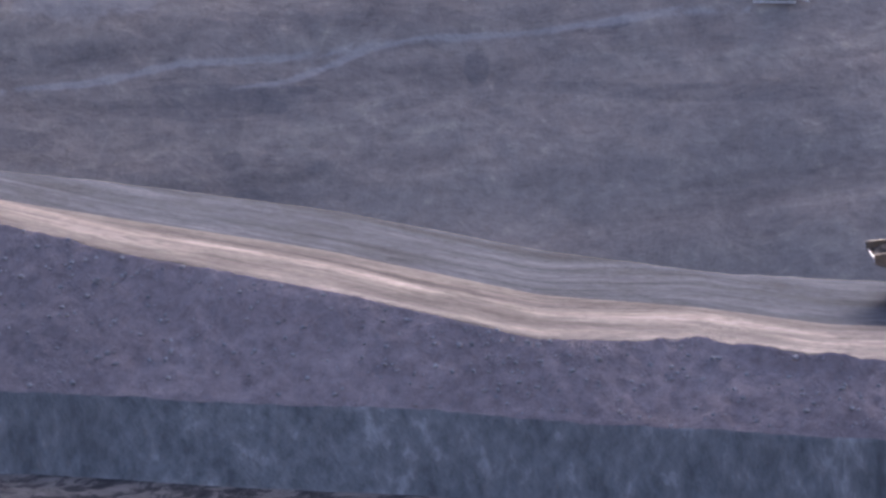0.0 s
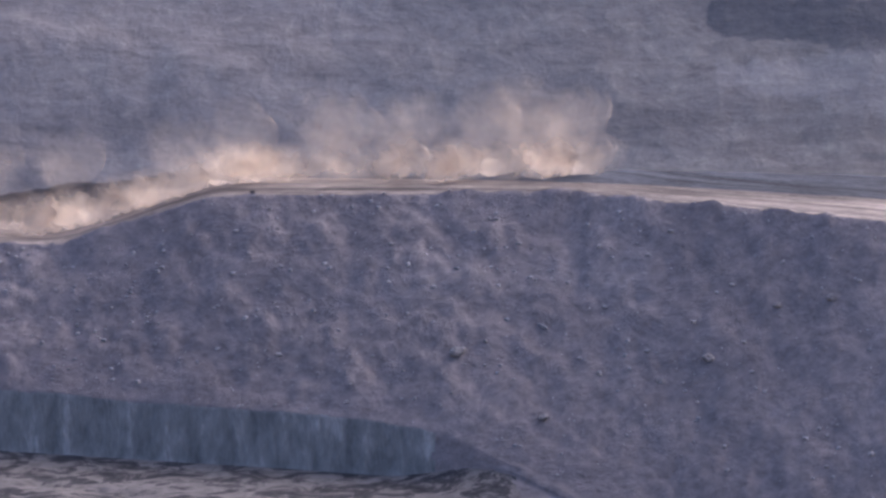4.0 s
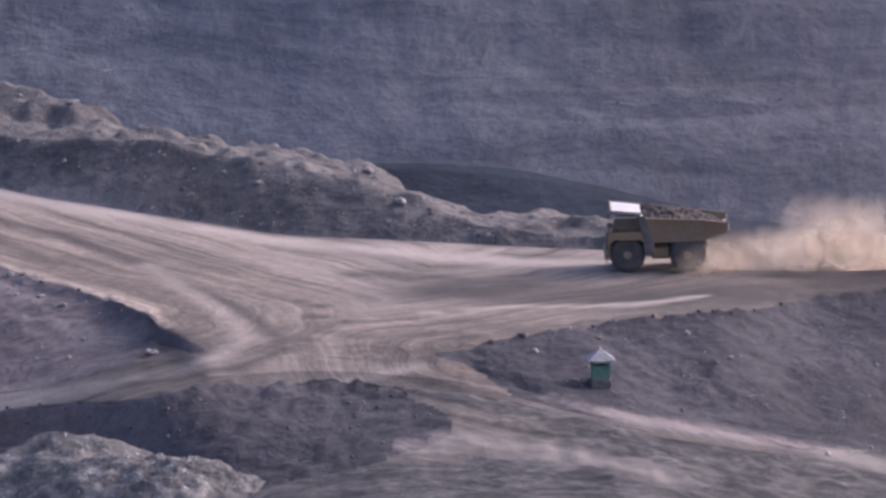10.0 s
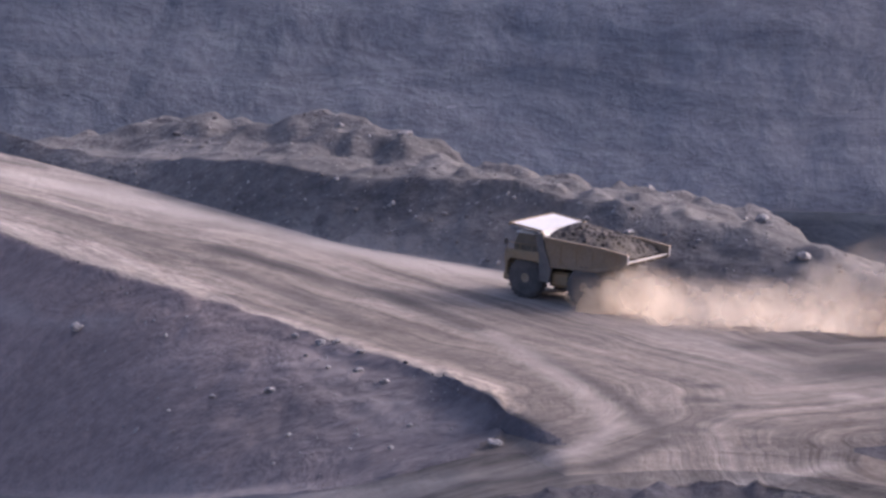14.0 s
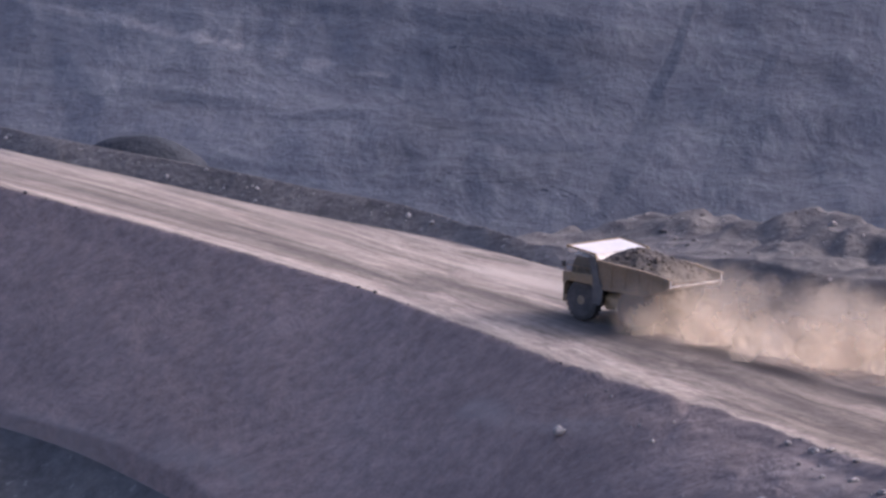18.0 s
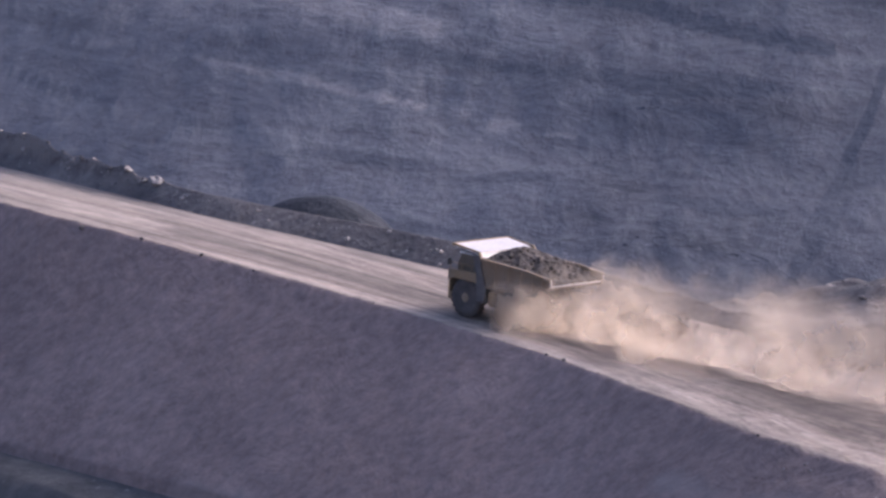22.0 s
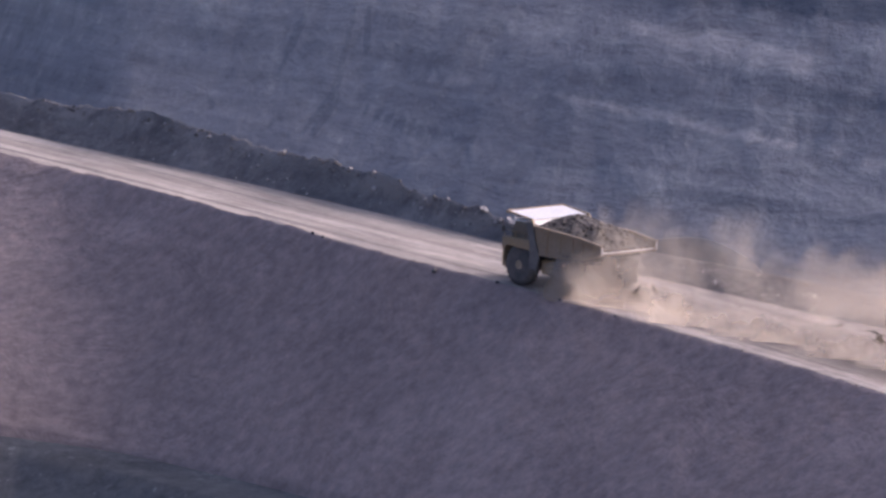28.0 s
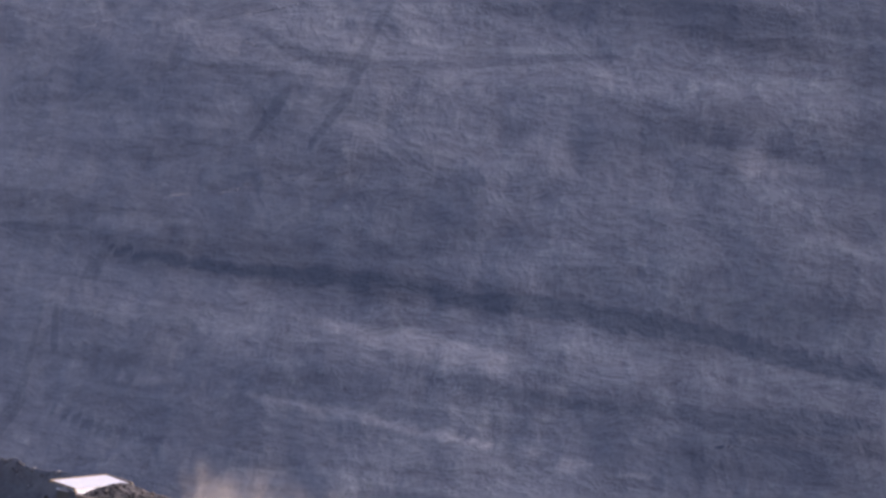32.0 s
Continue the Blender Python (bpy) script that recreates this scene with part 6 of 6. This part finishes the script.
def bench_shelter(az, r, lift):
    """A little open-sided guard post under a hipped sheet roof."""
    h = thing("bench_shelter", "pale hipped roof on posts over a small olive booth", "shelter")
    x, y, z = polar(az, r)
    h.matrix_basis = pose(x, y, z + lift, 0, 0, -az + 20) @ Matrix.Diagonal((0.86, 0.86, 0.86, 1))
    part("base_slab", box(-1.8, 1.8, -1.7, 1.7, -1.3, 0.0, 0.05), M_TIN, h)
    for s in (-1, 1):
        part("booth_wall", box(-1.2, 1.2, s * 1.15 - 0.04, s * 1.15 + 0.04, 0.0, 1.5, 0.01), M_OLIVE, h)
        part("booth_wall", box(s * 1.2 - 0.04, s * 1.2 + 0.04, -1.1, 1.1, 0.0, 1.5, 0.01), M_OLIVE, h)
        for q in (-1, 1):
            part("post", box(s * 1.5 - 0.07, s * 1.5 + 0.07, q * 1.4 - 0.07, q * 1.4 + 0.07, 0.0, 2.6, 0.01), M_OLIVE, h)
    bm = bmesh.new()
    low = [bm.verts.new((a * 2.4, b * 2.1, 2.55)) for a, b in ((-1, -1), (1, -1), (1, 1), (-1, 1))]
    eave = [bm.verts.new((a * 2.4, b * 2.1, 2.63)) for a, b in ((-1, -1), (1, -1), (1, 1), (-1, 1))]
    ridge = [bm.verts.new((a * 0.5, 0, 4.1)) for a in (-1, 1)]
    bm.faces.new(list(reversed(low)))
    for k in range(4):
        bm.faces.new((low[k], low[(k + 1) % 4], eave[(k + 1) % 4], eave[k]))
    bm.faces.new((eave[0], eave[1], ridge[1], ridge[0]))
    bm.faces.new((eave[2], eave[3], ridge[0], ridge[1]))
    bm.faces.new((eave[1], eave[2], ridge[1]))
    bm.faces.new((eave[3], eave[0], ridge[0]))
    part("roof", bm, M_WHITE, h, "pale blue-white sheet roof")
    part("lamp", box(1.75, 1.95, -1.8, -1.6, 2.25, 2.5, 0.02), M_LAMP, h, "small glass lamp under the eave")


M_OLIVE = paint("faded_olive_sheet", (0.28, 0.295, 0.235), 0.6, (0.33, 0.32, 0.28))
bench_shelter(39.66, 685.6, 1.35)


# ---- loose rock ----
def rock_mesh(seed, sub=2, jag=0.45):
    bm = bmesh.new()
    bmesh.ops.create_icosphere(bm, subdivisions=sub, radius=1)
    for v in bm.verts:
        p = v.co * 1.1 + Vector((seed * 7.1, seed * 3.3, 0))
        v.co *= 1 + jag * noise.noise(p) + 0.25 * noise.noise(p * 2.7)
        v.co.z *= 0.72
    me = bpy.data.meshes.new("boulder")
    bm.to_mesh(me)
    bm.free()
    return me


M_PALE = earth("pale_sandstone", (0.2, 0.183, 0.175), (0.28, 0.254, 0.242), (0.4, 0.366, 0.345), 1.5, 0.5, relief=0.08)
rng = random.Random(11)
ROCKS, PALES = [rock_mesh(k) for k in range(6)], [rock_mesh(k + 20) for k in range(4)]
for me in ROCKS:
    me.materials.append(M_ROCK)
for me in PALES:
    me.materials.append(M_PALE)


def boulder(az, r, size, pale=True):
    x, y, z = polar(az, r)
    ob = new("boulder", rng.choice(PALES if pale else ROCKS))
    tagged(ob, "pale broken sandstone block lying on the bank" if pale else "dark angular rock at the edge of the road", "boulder", "pale blocks" if pale else "dark blocks")
    size *= 0.72
    q = [size * rng.uniform(0.75, 1.2) for k in range(3)]
    ob.matrix_basis = pose(x, y, z + 0.15 * size, rng.uniform(-15, 15), rng.uniform(-15, 15), rng.uniform(0, 360)) @ Matrix.Diagonal((*q, 1))


NEAR_BLOCKS = [(-2.09, 462, 0.6), (-3.5, 467, 0.5), (1.17, 415, 0.35), (2.75, 430, 0.35), (-5.96, 440, 0.4), (-5.63, 437, 0.4), (-5.44, 431, 0.5), (-4.55, 415, 0.55), (-6.35, 434, 0.6), (-6.16, 442, 0.4), (-5.83, 439.5, 0.4), (-5.65, 434, 0.4), (-7.93, 455, 0.7), (4.36, 426.5, 0.3), (6.76, 400, 0.35), (5.6, 437, 0.3), (7.1, 430, 0.5)]
FAR_BLOCKS = [(6.5, 436, 0.35), (40.22, 386.6, 0.8), (40.47, 396, 0.4), (36.67, 395, 0.4), (39.6, 392.7, 0.45), (35.07, 389, 0.6), (34.4, 391, 0.5), (34.9, 388, 0.5), (21.16, 422.8, 0.7), (28.87, 410, 0.4), (25.06, 418, 0.6), (27.4, 411, 0.6), (19.9, 419, 0.6), (19.4, 418, 0.5), (18.2, 415.6, 0.6), (17.3, 422, 0.8), (20.6, 423, 0.45)]
for az, r, size in NEAR_BLOCKS + FAR_BLOCKS:
    boulder(az, r, size)
# pale blocks along the mound tops and berm, partly standing in for sunlit ledges
for az in (-3.34, -3.2, -5.3, -5.85, -4.8, -2.4):
    boulder(az + rng.uniform(-0.03, 0.03), float(np.interp(az, [q[0] for q in BREAKS["MT"]], [q[1] for q in BREAKS["MT"]])) - rng.uniform(0, 3), rng.uniform(0.35, 0.8))
for k in range(18):
    az = -12.6 - 2.9 * (k + rng.random()) / 18
    boulder(az, float(np.interp(az, [q[0] for q in BREAKS["BT"]], [q[1] for q in BREAKS["BT"]])) + rng.uniform(-0.6, 1.2), rng.uniform(0.25, 0.4) * (1.9 if k % 6 == 0 else 1.0))
for az in (-13.25, -9.43, 5.29, 4.48, -1.2, -0.9, 15.2, 24.2, 24.3, 33.2):
    boulder(az, float(np.interp(az, [q[0] for q in BREAKS["RL"]], [q[1] for q in BREAKS["RL"]])) + rng.uniform(-0.6, 0.5), rng.uniform(0.3, 0.6) * (0.55 if az < -5 else 1.0), False)


def scatter(name, label, count, spots, smin, smax, mat, seed):
    """Many small stones on the banks, as one mesh."""
    g = np.random.default_rng(seed)
    base = rock_mesh(40 + seed, 1)
    bv = np.array([v.co[:] for v in base.vertices])
    bf = np.array([p.vertices[:] for p in base.polygons])
    vs, fs = [], []
    for k in range(count):
        lo, hi, near, far, pull = spots[k % len(spots)]
        az = g.uniform(lo, hi)
        a, b = float(np.interp(az, [q[0] for q in BREAKS[near]], [q[1] for q in BREAKS[near]])), float(np.interp(az, [q[0] for q in BREAKS[far]], [q[1] for q in BREAKS[far]]))
        r = a + (b - a) * g.random() ** pull
        x, y, z = polar(az, r)
        s = smin + (smax - smin) * g.random() ** 3
        t = g.uniform(0, 2 * math.pi)
        rot = np.array([[math.cos(t), -math.sin(t), 0], [math.sin(t), math.cos(t), 0], [0, 0, 1]])
        vs.append((bv * s * g.uniform(0.7, 1.3, 3)) @ rot.T + np.array([x, y, z + 0.1 * s]))
        fs.append(bf + k * len(bv))
    me = bpy.data.meshes.new(name)
    me.from_pydata(np.concatenate(vs).tolist(), [], np.concatenate(fs).tolist())
    me.materials.append(mat)
    return tagged(new(name, me), label, "stones", kind="stuff")


scatter("bank_stones", "grey broken stones scattered over the banks", 350, [(-1, 11, "TOE", "RL", 0.8), (-8, -1, "RU", "BT", 1.0), (-8, -1, "BT", "MT", 1.0), (-6, -1.7, "LL", "LU", 0.8)], 0.08, 0.26, M_ROCK, 1)
M_CHIP = earth("pale_rock_chips", (0.26, 0.25, 0.25), (0.36, 0.34, 0.335), (0.5, 0.47, 0.455), 1.5, 0.5, relief=0.05)
scatter("rubble_stones", "pale broken stones scattered over the rubble bank", 3400, [(12, 30, "TOE", "RL", 0.8), (30, 50, "TOE", "RL", 0.8)], 0.06, 0.26, M_CHIP, 4)
scatter("crest_chips", "grey stone chips along the crest of the berm", 420, [(-16.5, -12.5, "BT", "BT", 1.0), (-16.5, -12.5, "RU", "BT", 0.12), (-16.5, -12.5, "BT", "MT", 1.0)], 0.05, 0.2, M_ROCK, 6)
scatter("pale_chips", "pale stone chips scattered over the banks", 450, [(-8, -4.8, "TOE", "RL", 0.8), (-1, 9, "TOE", "RL", 0.8), (17, 49, "TOE", "RL", 0.7), (-8, -1, "RU", "BT", 1.0), (-8, -1, "BT", "MT", 0.6), (-15.5, -9, "RU", "BT", 0.5), (2, 9, "LU", "FB", 1.0)], 0.07, 0.26, M_PALE, 2)
scatter("edge_clods", "dark clods in the windrow along the road edge", 120, [(-15, -4.7, "RL", "RL", 1.0), (-1.4, 12, "RL", "RL", 1.0), (-1.4, 11, "RL", "RL", 1.0)], 0.05, 0.2, M_BANK, 3)


M_HEAP = earth("dusty_coal", (0.03, 0.032, 0.04), (0.042, 0.045, 0.055), (0.06, 0.062, 0.07), 0.8, 0.2, relief=0.2)


def heap(name, label, az, r, size, mat, seed, group="", rough=1.0, round_top=0.8):
    """A tipped heap of loose material."""
    bm = bmesh.new()
    bmesh.ops.create_grid(bm, x_segments=80, y_segments=80, size=1)
    for v in bm.verts:
        d = v.co.xy.length
        h = max(0, 1 - d * d) ** round_top
        h *= 1 + 0.16 * min(1.0, rough * 1.2) * noise.noise(v.co * 2.5 + Vector((seed, 0, 0)))
        v.co = Vector((v.co.x * size[0], v.co.y * size[1], h * size[2] + rough * (0.07 * noise.noise(v.co * 9) + 0.05 * noise.noise(v.co * 22)) * min(size[2], 6.0) * (d < 0.98) - (0.6 if d >= 0.98 else 0.1)))
    x, y, z = polar(az, r)
    me = bpy.data.meshes.new(name)
    bm.to_mesh(me)
    bm.free()
    me.materials.append(mat)
    ob = tagged(new(name, me), label, "heap", group)
    ob.matrix_basis = pose(x, y, z, 0, 0, -az)
    for p in me.polygons:
        p.use_smooth = True
    return ob


heap("coal_mound", "dark tipped coal heap behind the road berm", -11.46, 531, (6.8, 4.4, 9.2 - polar(-11.46, 531)[2]), M_HEAP, 3, rough=0.08, round_top=0.5)
M_TIPPED = earth("tipped_broken_rock", (0.1, 0.093, 0.089), (0.175, 0.162, 0.154), (0.34, 0.315, 0.298), 1.1, 0.5, relief=0.3)
heap("spoil_mound", "pale tipped spoil heap of broken rock", -5.6, 392, (16, 8, 8.5), M_TIPPED, 5, "tipped spoil")
heap("spoil_mound", "pale tipped spoil heap of broken rock", -4.6, 384, (12, 7, 5.5), M_TIPPED, 8, "tipped spoil")

# ---- dry scrub at the lip of the look-out ----
M_TWIG = earth("dry_scrub", (0.02, 0.016, 0.013), (0.045, 0.035, 0.025), (0.11, 0.085, 0.05), 9.0, 2.0, relief=0.02)


def shrub(az, r, size, seed, spread, straw):
    g = random.Random(seed)
    x, y, z = polar(az, r)
    s = thing("grass_tuft", "tan dry grass tuft on the lip of the look-out", "grass tuft", "grass on the lip") if straw else thing("dry_shrub", "dark dry scrub clump on the lip of the look-out", "shrub", "scrub on the lip")
    s.matrix_basis = pose(x, y, z)
    stems, leaves = bmesh.new(), bmesh.new()
    for k in range(14):
        a, lean = g.uniform(0, 6.28), spread * g.uniform(0.1, 1)
        tip = Vector((math.cos(a) * lean, math.sin(a) * lean, g.uniform(0.5, 1.0))) * size
        rod((0, 0, -0.1), tip, 0.012 * size + 0.004, stems, 5)
        for q in range(70):
            c = tip * g.uniform(0.35, 1.05) + Vector((g.gauss(0, 0.1), g.gauss(0, 0.1), g.gauss(0, 0.09))) * size
            e = [Vector((g.gauss(0, 1), g.gauss(0, 1), g.gauss(0, 1))) * 0.07 * size for n in range(3)]
            leaves.faces.new([leaves.verts.new(c + w) for w in e])
    part("stems", stems, M_STRAW if straw else M_TWIG, s)
    part("foliage", leaves, M_STRAW if straw else M_TWIG, s)


M_STRAW = earth("dry_straw_grass", (0.12, 0.085, 0.04), (0.22, 0.16, 0.08), (0.34, 0.26, 0.14), 9.0, 2.0, relief=0.02)
SCRUB = [(-0.7, 0.95, 0.75), (-0.58, 0.75, 0.7), (-0.12, 1.1, 0.65), (0.0, 0.9, 0.8), (0.1, 0.85, 0.8), (0.3, 0.75, 0.8), (0.45, 0.8, 0.8), (0.6, 0.8, 0.8), (0.78, 0.72, 0.8), (0.95, 0.72, 0.9), (1.1, 0.66, 0.9)]
SCRUB += [(1.25, 0.6, 0.9), (1.45, 0.6, 0.9), (1.65, 0.75, 0.7), (1.82, 0.55, 0.9), (2.0, 0.55, 0.9), (2.2, 0.6, 0.9), (2.35, 0.7, 0.9), (2.55, 0.68, 0.9), (2.75, 0.72, 0.9), (2.95, 0.6, 0.9), (3.1, 0.5, 0.8), (-1.6, 0.45, 0.5), (-1.0, 0.5, 0.5)]
for k, (az, size, lean) in enumerate(SCRUB):
    shrub(az, 118 + (k % 3) * 0.6, size * (1.2 if az <= 0 else 0.62 if az < 1 else 0.45), k, lean, k in (9, 10, 11, 12, 16, 17, 18, 19))

# ---- dust behind the truck: soft flakes of airborne dust in clumps ----
def dust_material(name, most):
    m, n, l, b = material(name, 1.0)
    out = n["Material Output"]
    n.remove(b)
    uv = n.new("ShaderNodeUVMap")
    uv.uv_map = "flake"
    grad = n.new("ShaderNodeTexGradient")
    grad.gradient_type = "SPHERICAL"
    l.new(uv.outputs[0], grad.inputs[0])
    nz = noise_tex(n, l, coords(n, l, (1, 1, 1.15)), 0.5, 4, 0.58, 0.35)
    add = n.new("ShaderNodeMath")
    add.operation = "MULTIPLY_ADD"
    l.new(nz, add.inputs[0])
    add.inputs[1].default_value = 1.5
    l.new(grad.outputs["Fac"], add.inputs[2])
    body = n.new("ShaderNodeMapRange")
    body.inputs["From Min"].default_value, body.inputs["From Max"].default_value = 0.75, 1.7
    body.inputs["To Max"].default_value = most
    body.interpolation_type = "SMOOTHSTEP"
    l.new(add.outputs[0], body.inputs["Value"])
    rim = ramp(n, l, grad.outputs["Fac"], [(0.0, (0, 0, 0)), (0.25, (0.25, 0.25, 0.25)), (0.6, (1, 1, 1))])
    a = mixed(n, l, 1.0, body.outputs["Result"], rim, "MULTIPLY")
    thick = ramp(n, l, n.new("ShaderNodeObjectInfo").outputs["Random"], [(0.0, (0.45, 0.45, 0.45)), (1.0, (1, 1, 1))])
    a = mixed(n, l, 1.0, a, thick, "MULTIPLY")
    d, t, tr = n.new("ShaderNodeBsdfDiffuse"), n.new("ShaderNodeBsdfTranslucent"), n.new("ShaderNodeBsdfTransparent")
    for s in (d, t):
        s.inputs["Color"].default_value = (0.76, 0.635, 0.51, 1)
    m1, m2 = n.new("ShaderNodeMixShader"), n.new("ShaderNodeMixShader")
    m1.inputs[0].default_value = 0.7
    l.new(d.outputs[0], m1.inputs[1])
    l.new(t.outputs[0], m1.inputs[2])
    l.new(a, m2.inputs[0])
    l.new(tr.outputs[0], m2.inputs[1])
    l.new(m1.outputs[0], m2.inputs[2])
    l.new(m2.outputs[0], out.inputs["Surface"])
    return m


M_DUST, M_HAZE, M_SPRAY = dust_material("dense_road_dust", 0.8), dust_material("thin_drifting_dust", 0.42), dust_material("dust_off_the_wheels", 0.55)
M_FAINT = dust_material("faint_rising_dust", 0.3)


def puff_mesh(seed, wide, high, deep, mat):
    """The billowing near side of a dust puff: a lumpy shell that thins out to its rim."""
    verts, faces, uvs = [], [], []
    rings, sides = 7, 20
    for i in range(rings + 1):
        th = 0.5 * math.pi * i / rings
        for j in range(sides):
            ph = 2 * math.pi * j / sides
            p = Vector((math.sin(th) * math.cos(ph), -math.cos(th), math.sin(th) * math.sin(ph)))
            k = 1 + 0.3 * noise.noise(p * 1.6 + Vector((seed * 3.7, 0, 0))) + 0.12 * noise.noise(p * 4 + Vector((seed, 5, 0)))
            verts.append((p.x * wide * k, p.y * deep * k + 0.5 * deep, p.z * high * k))
            uvs.append((i / rings * math.cos(ph), i / rings * math.sin(ph)))
    for i in range(rings):
        for j in range(sides):
            a, b = i * sides + j, i * sides + (j + 1) % sides
            faces.append((a, b, b + sides, a + sides))
    me = bpy.data.meshes.new("dust_cloud")
    me.from_pydata(verts, [], faces)
    u = me.uv_layers.new(name="flake")
    u.data.foreach_set("uv", np.array([uvs[lp.vertex_index] for lp in me.loops]).ravel())
    me.polygons.foreach_set("use_smooth", np.ones(len(faces), bool))
    me.materials.append(mat)
    return me


LOW = [puff_mesh(k, 3.3, 2.1, 1.2, M_DUST) for k in range(8)]
THIN = [puff_mesh(60 + k, 3.6, 1.8, 1.2, M_HAZE) for k in range(6)]
FLAT = [puff_mesh(100 + k, 4.2, 1.5, 1.2, M_SPRAY) for k in range(6)]
COLUMN = [puff_mesh(80 + k, 2.6, 3.8, 1.2, M_FAINT) for k in range(6)]
TALL = [puff_mesh(20 + k, 4.0, 3.2, 1.5, M_HAZE) for k in range(8)]
WISP = [puff_mesh(40 + k, 2.7, 2.2, 0.9, M_SPRAY) for k in range(6)]
PUFFS = []


def raise_dust():
    """One clump after another along the road that the truck takes, each thrown up as it passes."""
    g = random.Random(5)
    way, t = [], -7.0
    first, second = track(0.0), track(1.0)
    while t < 31.5:
        p = track(t) if t >= 0 else first + (first - second) * -t
        nxt = track(t + 0.5) if t >= 0 else p + (second - first) * 0.5
        d = (nxt - p).xy
        v = max(d.length / 0.5, 0.5)
        d = d.normalized()
        way.append((t, p, d))
        t += 2.2 / v
    for k, (t, p, d) in enumerate(way):
        late = t > 24.4
        back = p.xy - d * 2.4
        near = Vector((d.y, -d.x)) if d.x < 0 else Vector((-d.y, d.x))
        near = near if near.y < 0 else -near
        for kind in ("low", "tall", "wisp"):
            if kind == "tall" and late and k % 5 == 2:
                continue
            if kind == "tall" and not late and g.random() > (1.0 if 23.1 < t < 23.9 else 0.9 if 22.3 < t < 23.1 else 0.75 if 14 < t < 25.6 else 0.45):
                continue
            if kind == "wisp" and (t < 5 or (late and k % 2)):
                continue
            ob = new("dust_cloud", g.choice({"low": FLAT if late else THIN if t > 23.5 or (t > 16.5 and k % 2) else LOW, "tall": COLUMN if late else TALL, "wisp": WISP}[kind]))
            tagged(ob, "tan cloud of road dust drifting behind the truck", "dust", "dust behind the truck", kind="stuff")
            x, y = back.x + g.uniform(-0.6, 0.6), back.y - 0.6 + g.uniform(-1.2, 1.2)
            if kind == "wisp":
                x, y = p.x - 2.1 * d.x + 3.2 * near.x + g.uniform(-1.2, 1.0), p.y - 2.1 * d.y + 3.2 * near.y + g.uniform(-0.3, 0.3)
            PUFFS.append((ob, kind, t, x, y, ground_at(x, y), g.uniform(-15, 15), g.uniform(0.5, 1.3)))


raise_dust()


# ---- what moves ----
def motions():
    steps = [0.4 * k for k in range(81)]
    walk(truck, [(t, drive_pose(t)) for t in steps])
    spin, turn = [], 0.0
    fine = [0.16 * k for k in range(201)]
    for k, t in enumerate(fine):
        if k:
            turn += (track(t) - track(fine[k - 1])).length / TYRE_R
        spin.append((t, turn))
    for w in truck_wheels:
        base = w.matrix_basis.copy()
        walk(w, [(t, base @ Matrix.Rotation(a, 4, "Y")) for t, a in spin])
    for ob, kind, t, x, y, z, turn, lift in PUFFS:
        top, rise = (0.9 if t < 23.5 else 0.1, 0.8) if kind == "low" else (2.7 if t > 24.4 else 1.9, 3.4)
        rows = [(0.0, -6.0), (t - 0.4, -5.0), (t + 0.1, top * (0.8 if kind == "low" else 1.0)), (t + 0.9, top + 0.25 * rise * lift), (t + 2.5, top + 0.5 * rise * lift), (t + 7, top + rise * lift), (t + 16, top + rise * lift * 0.6), (40.0, -5.0)]
        if kind == "tall" and 23.1 < t < 23.9:
            # a column shoots up behind the tail
            rows[2:5] = [(t + 0.1, 2.2), (t + 0.5, 4.2), (t + 2.5, 5.0)]
        if kind == "wisp":
            rows = [(0.0, -5.0), (t - 0.2, -4.0), (t + 0.1, 0.4), (t + 0.5, 0.8 + 1.1 * lift), (t + 1.6, 0.9 + 1.6 * lift), (t + 3.5, -3.0), (40.0, -5.0)]
        elif kind == "low" and t > 22.0:
            rows = rows[:4] + [(t + 2.0, top), (t + 3.5, 0.1), (t + 9.0, -0.2), (t + 14.0, -1.5), (40.0, -5.0)]
        elif kind == "low" and t > 18.5:
            rows = rows[:5] + [(t + 4.5, top), (t + 7.0 + 1.6 * (t - 18.5), -1.2), (40.0, -5.0)]
        elif kind == "tall" and t > 19:
            rows = rows[:5] + [(t + 4.5, top + 0.7 * rise * lift), (t + (13.0 if t > 22 else 6.5), -4.0), (40.0, -5.0)]
        ts, hs = [q[0] for q in rows], [q[1] for q in rows]
        if t <= 0.2:
            ts, hs = ts[1:], hs[1:]
        keys = sorted({0.0, 32.0, *[round(q, 2) for q in ts if 0 < q < 32]})
        drift = lambda q: max(0.0, q - t)
        walk(ob, [(q, pose(x + 0.12 * drift(q), y + 0.1 * drift(q), z + float(np.interp(q, ts, hs)), 0, 0, turn + 2.0 * min(8.0, drift(q)))) for q in keys])


motions()
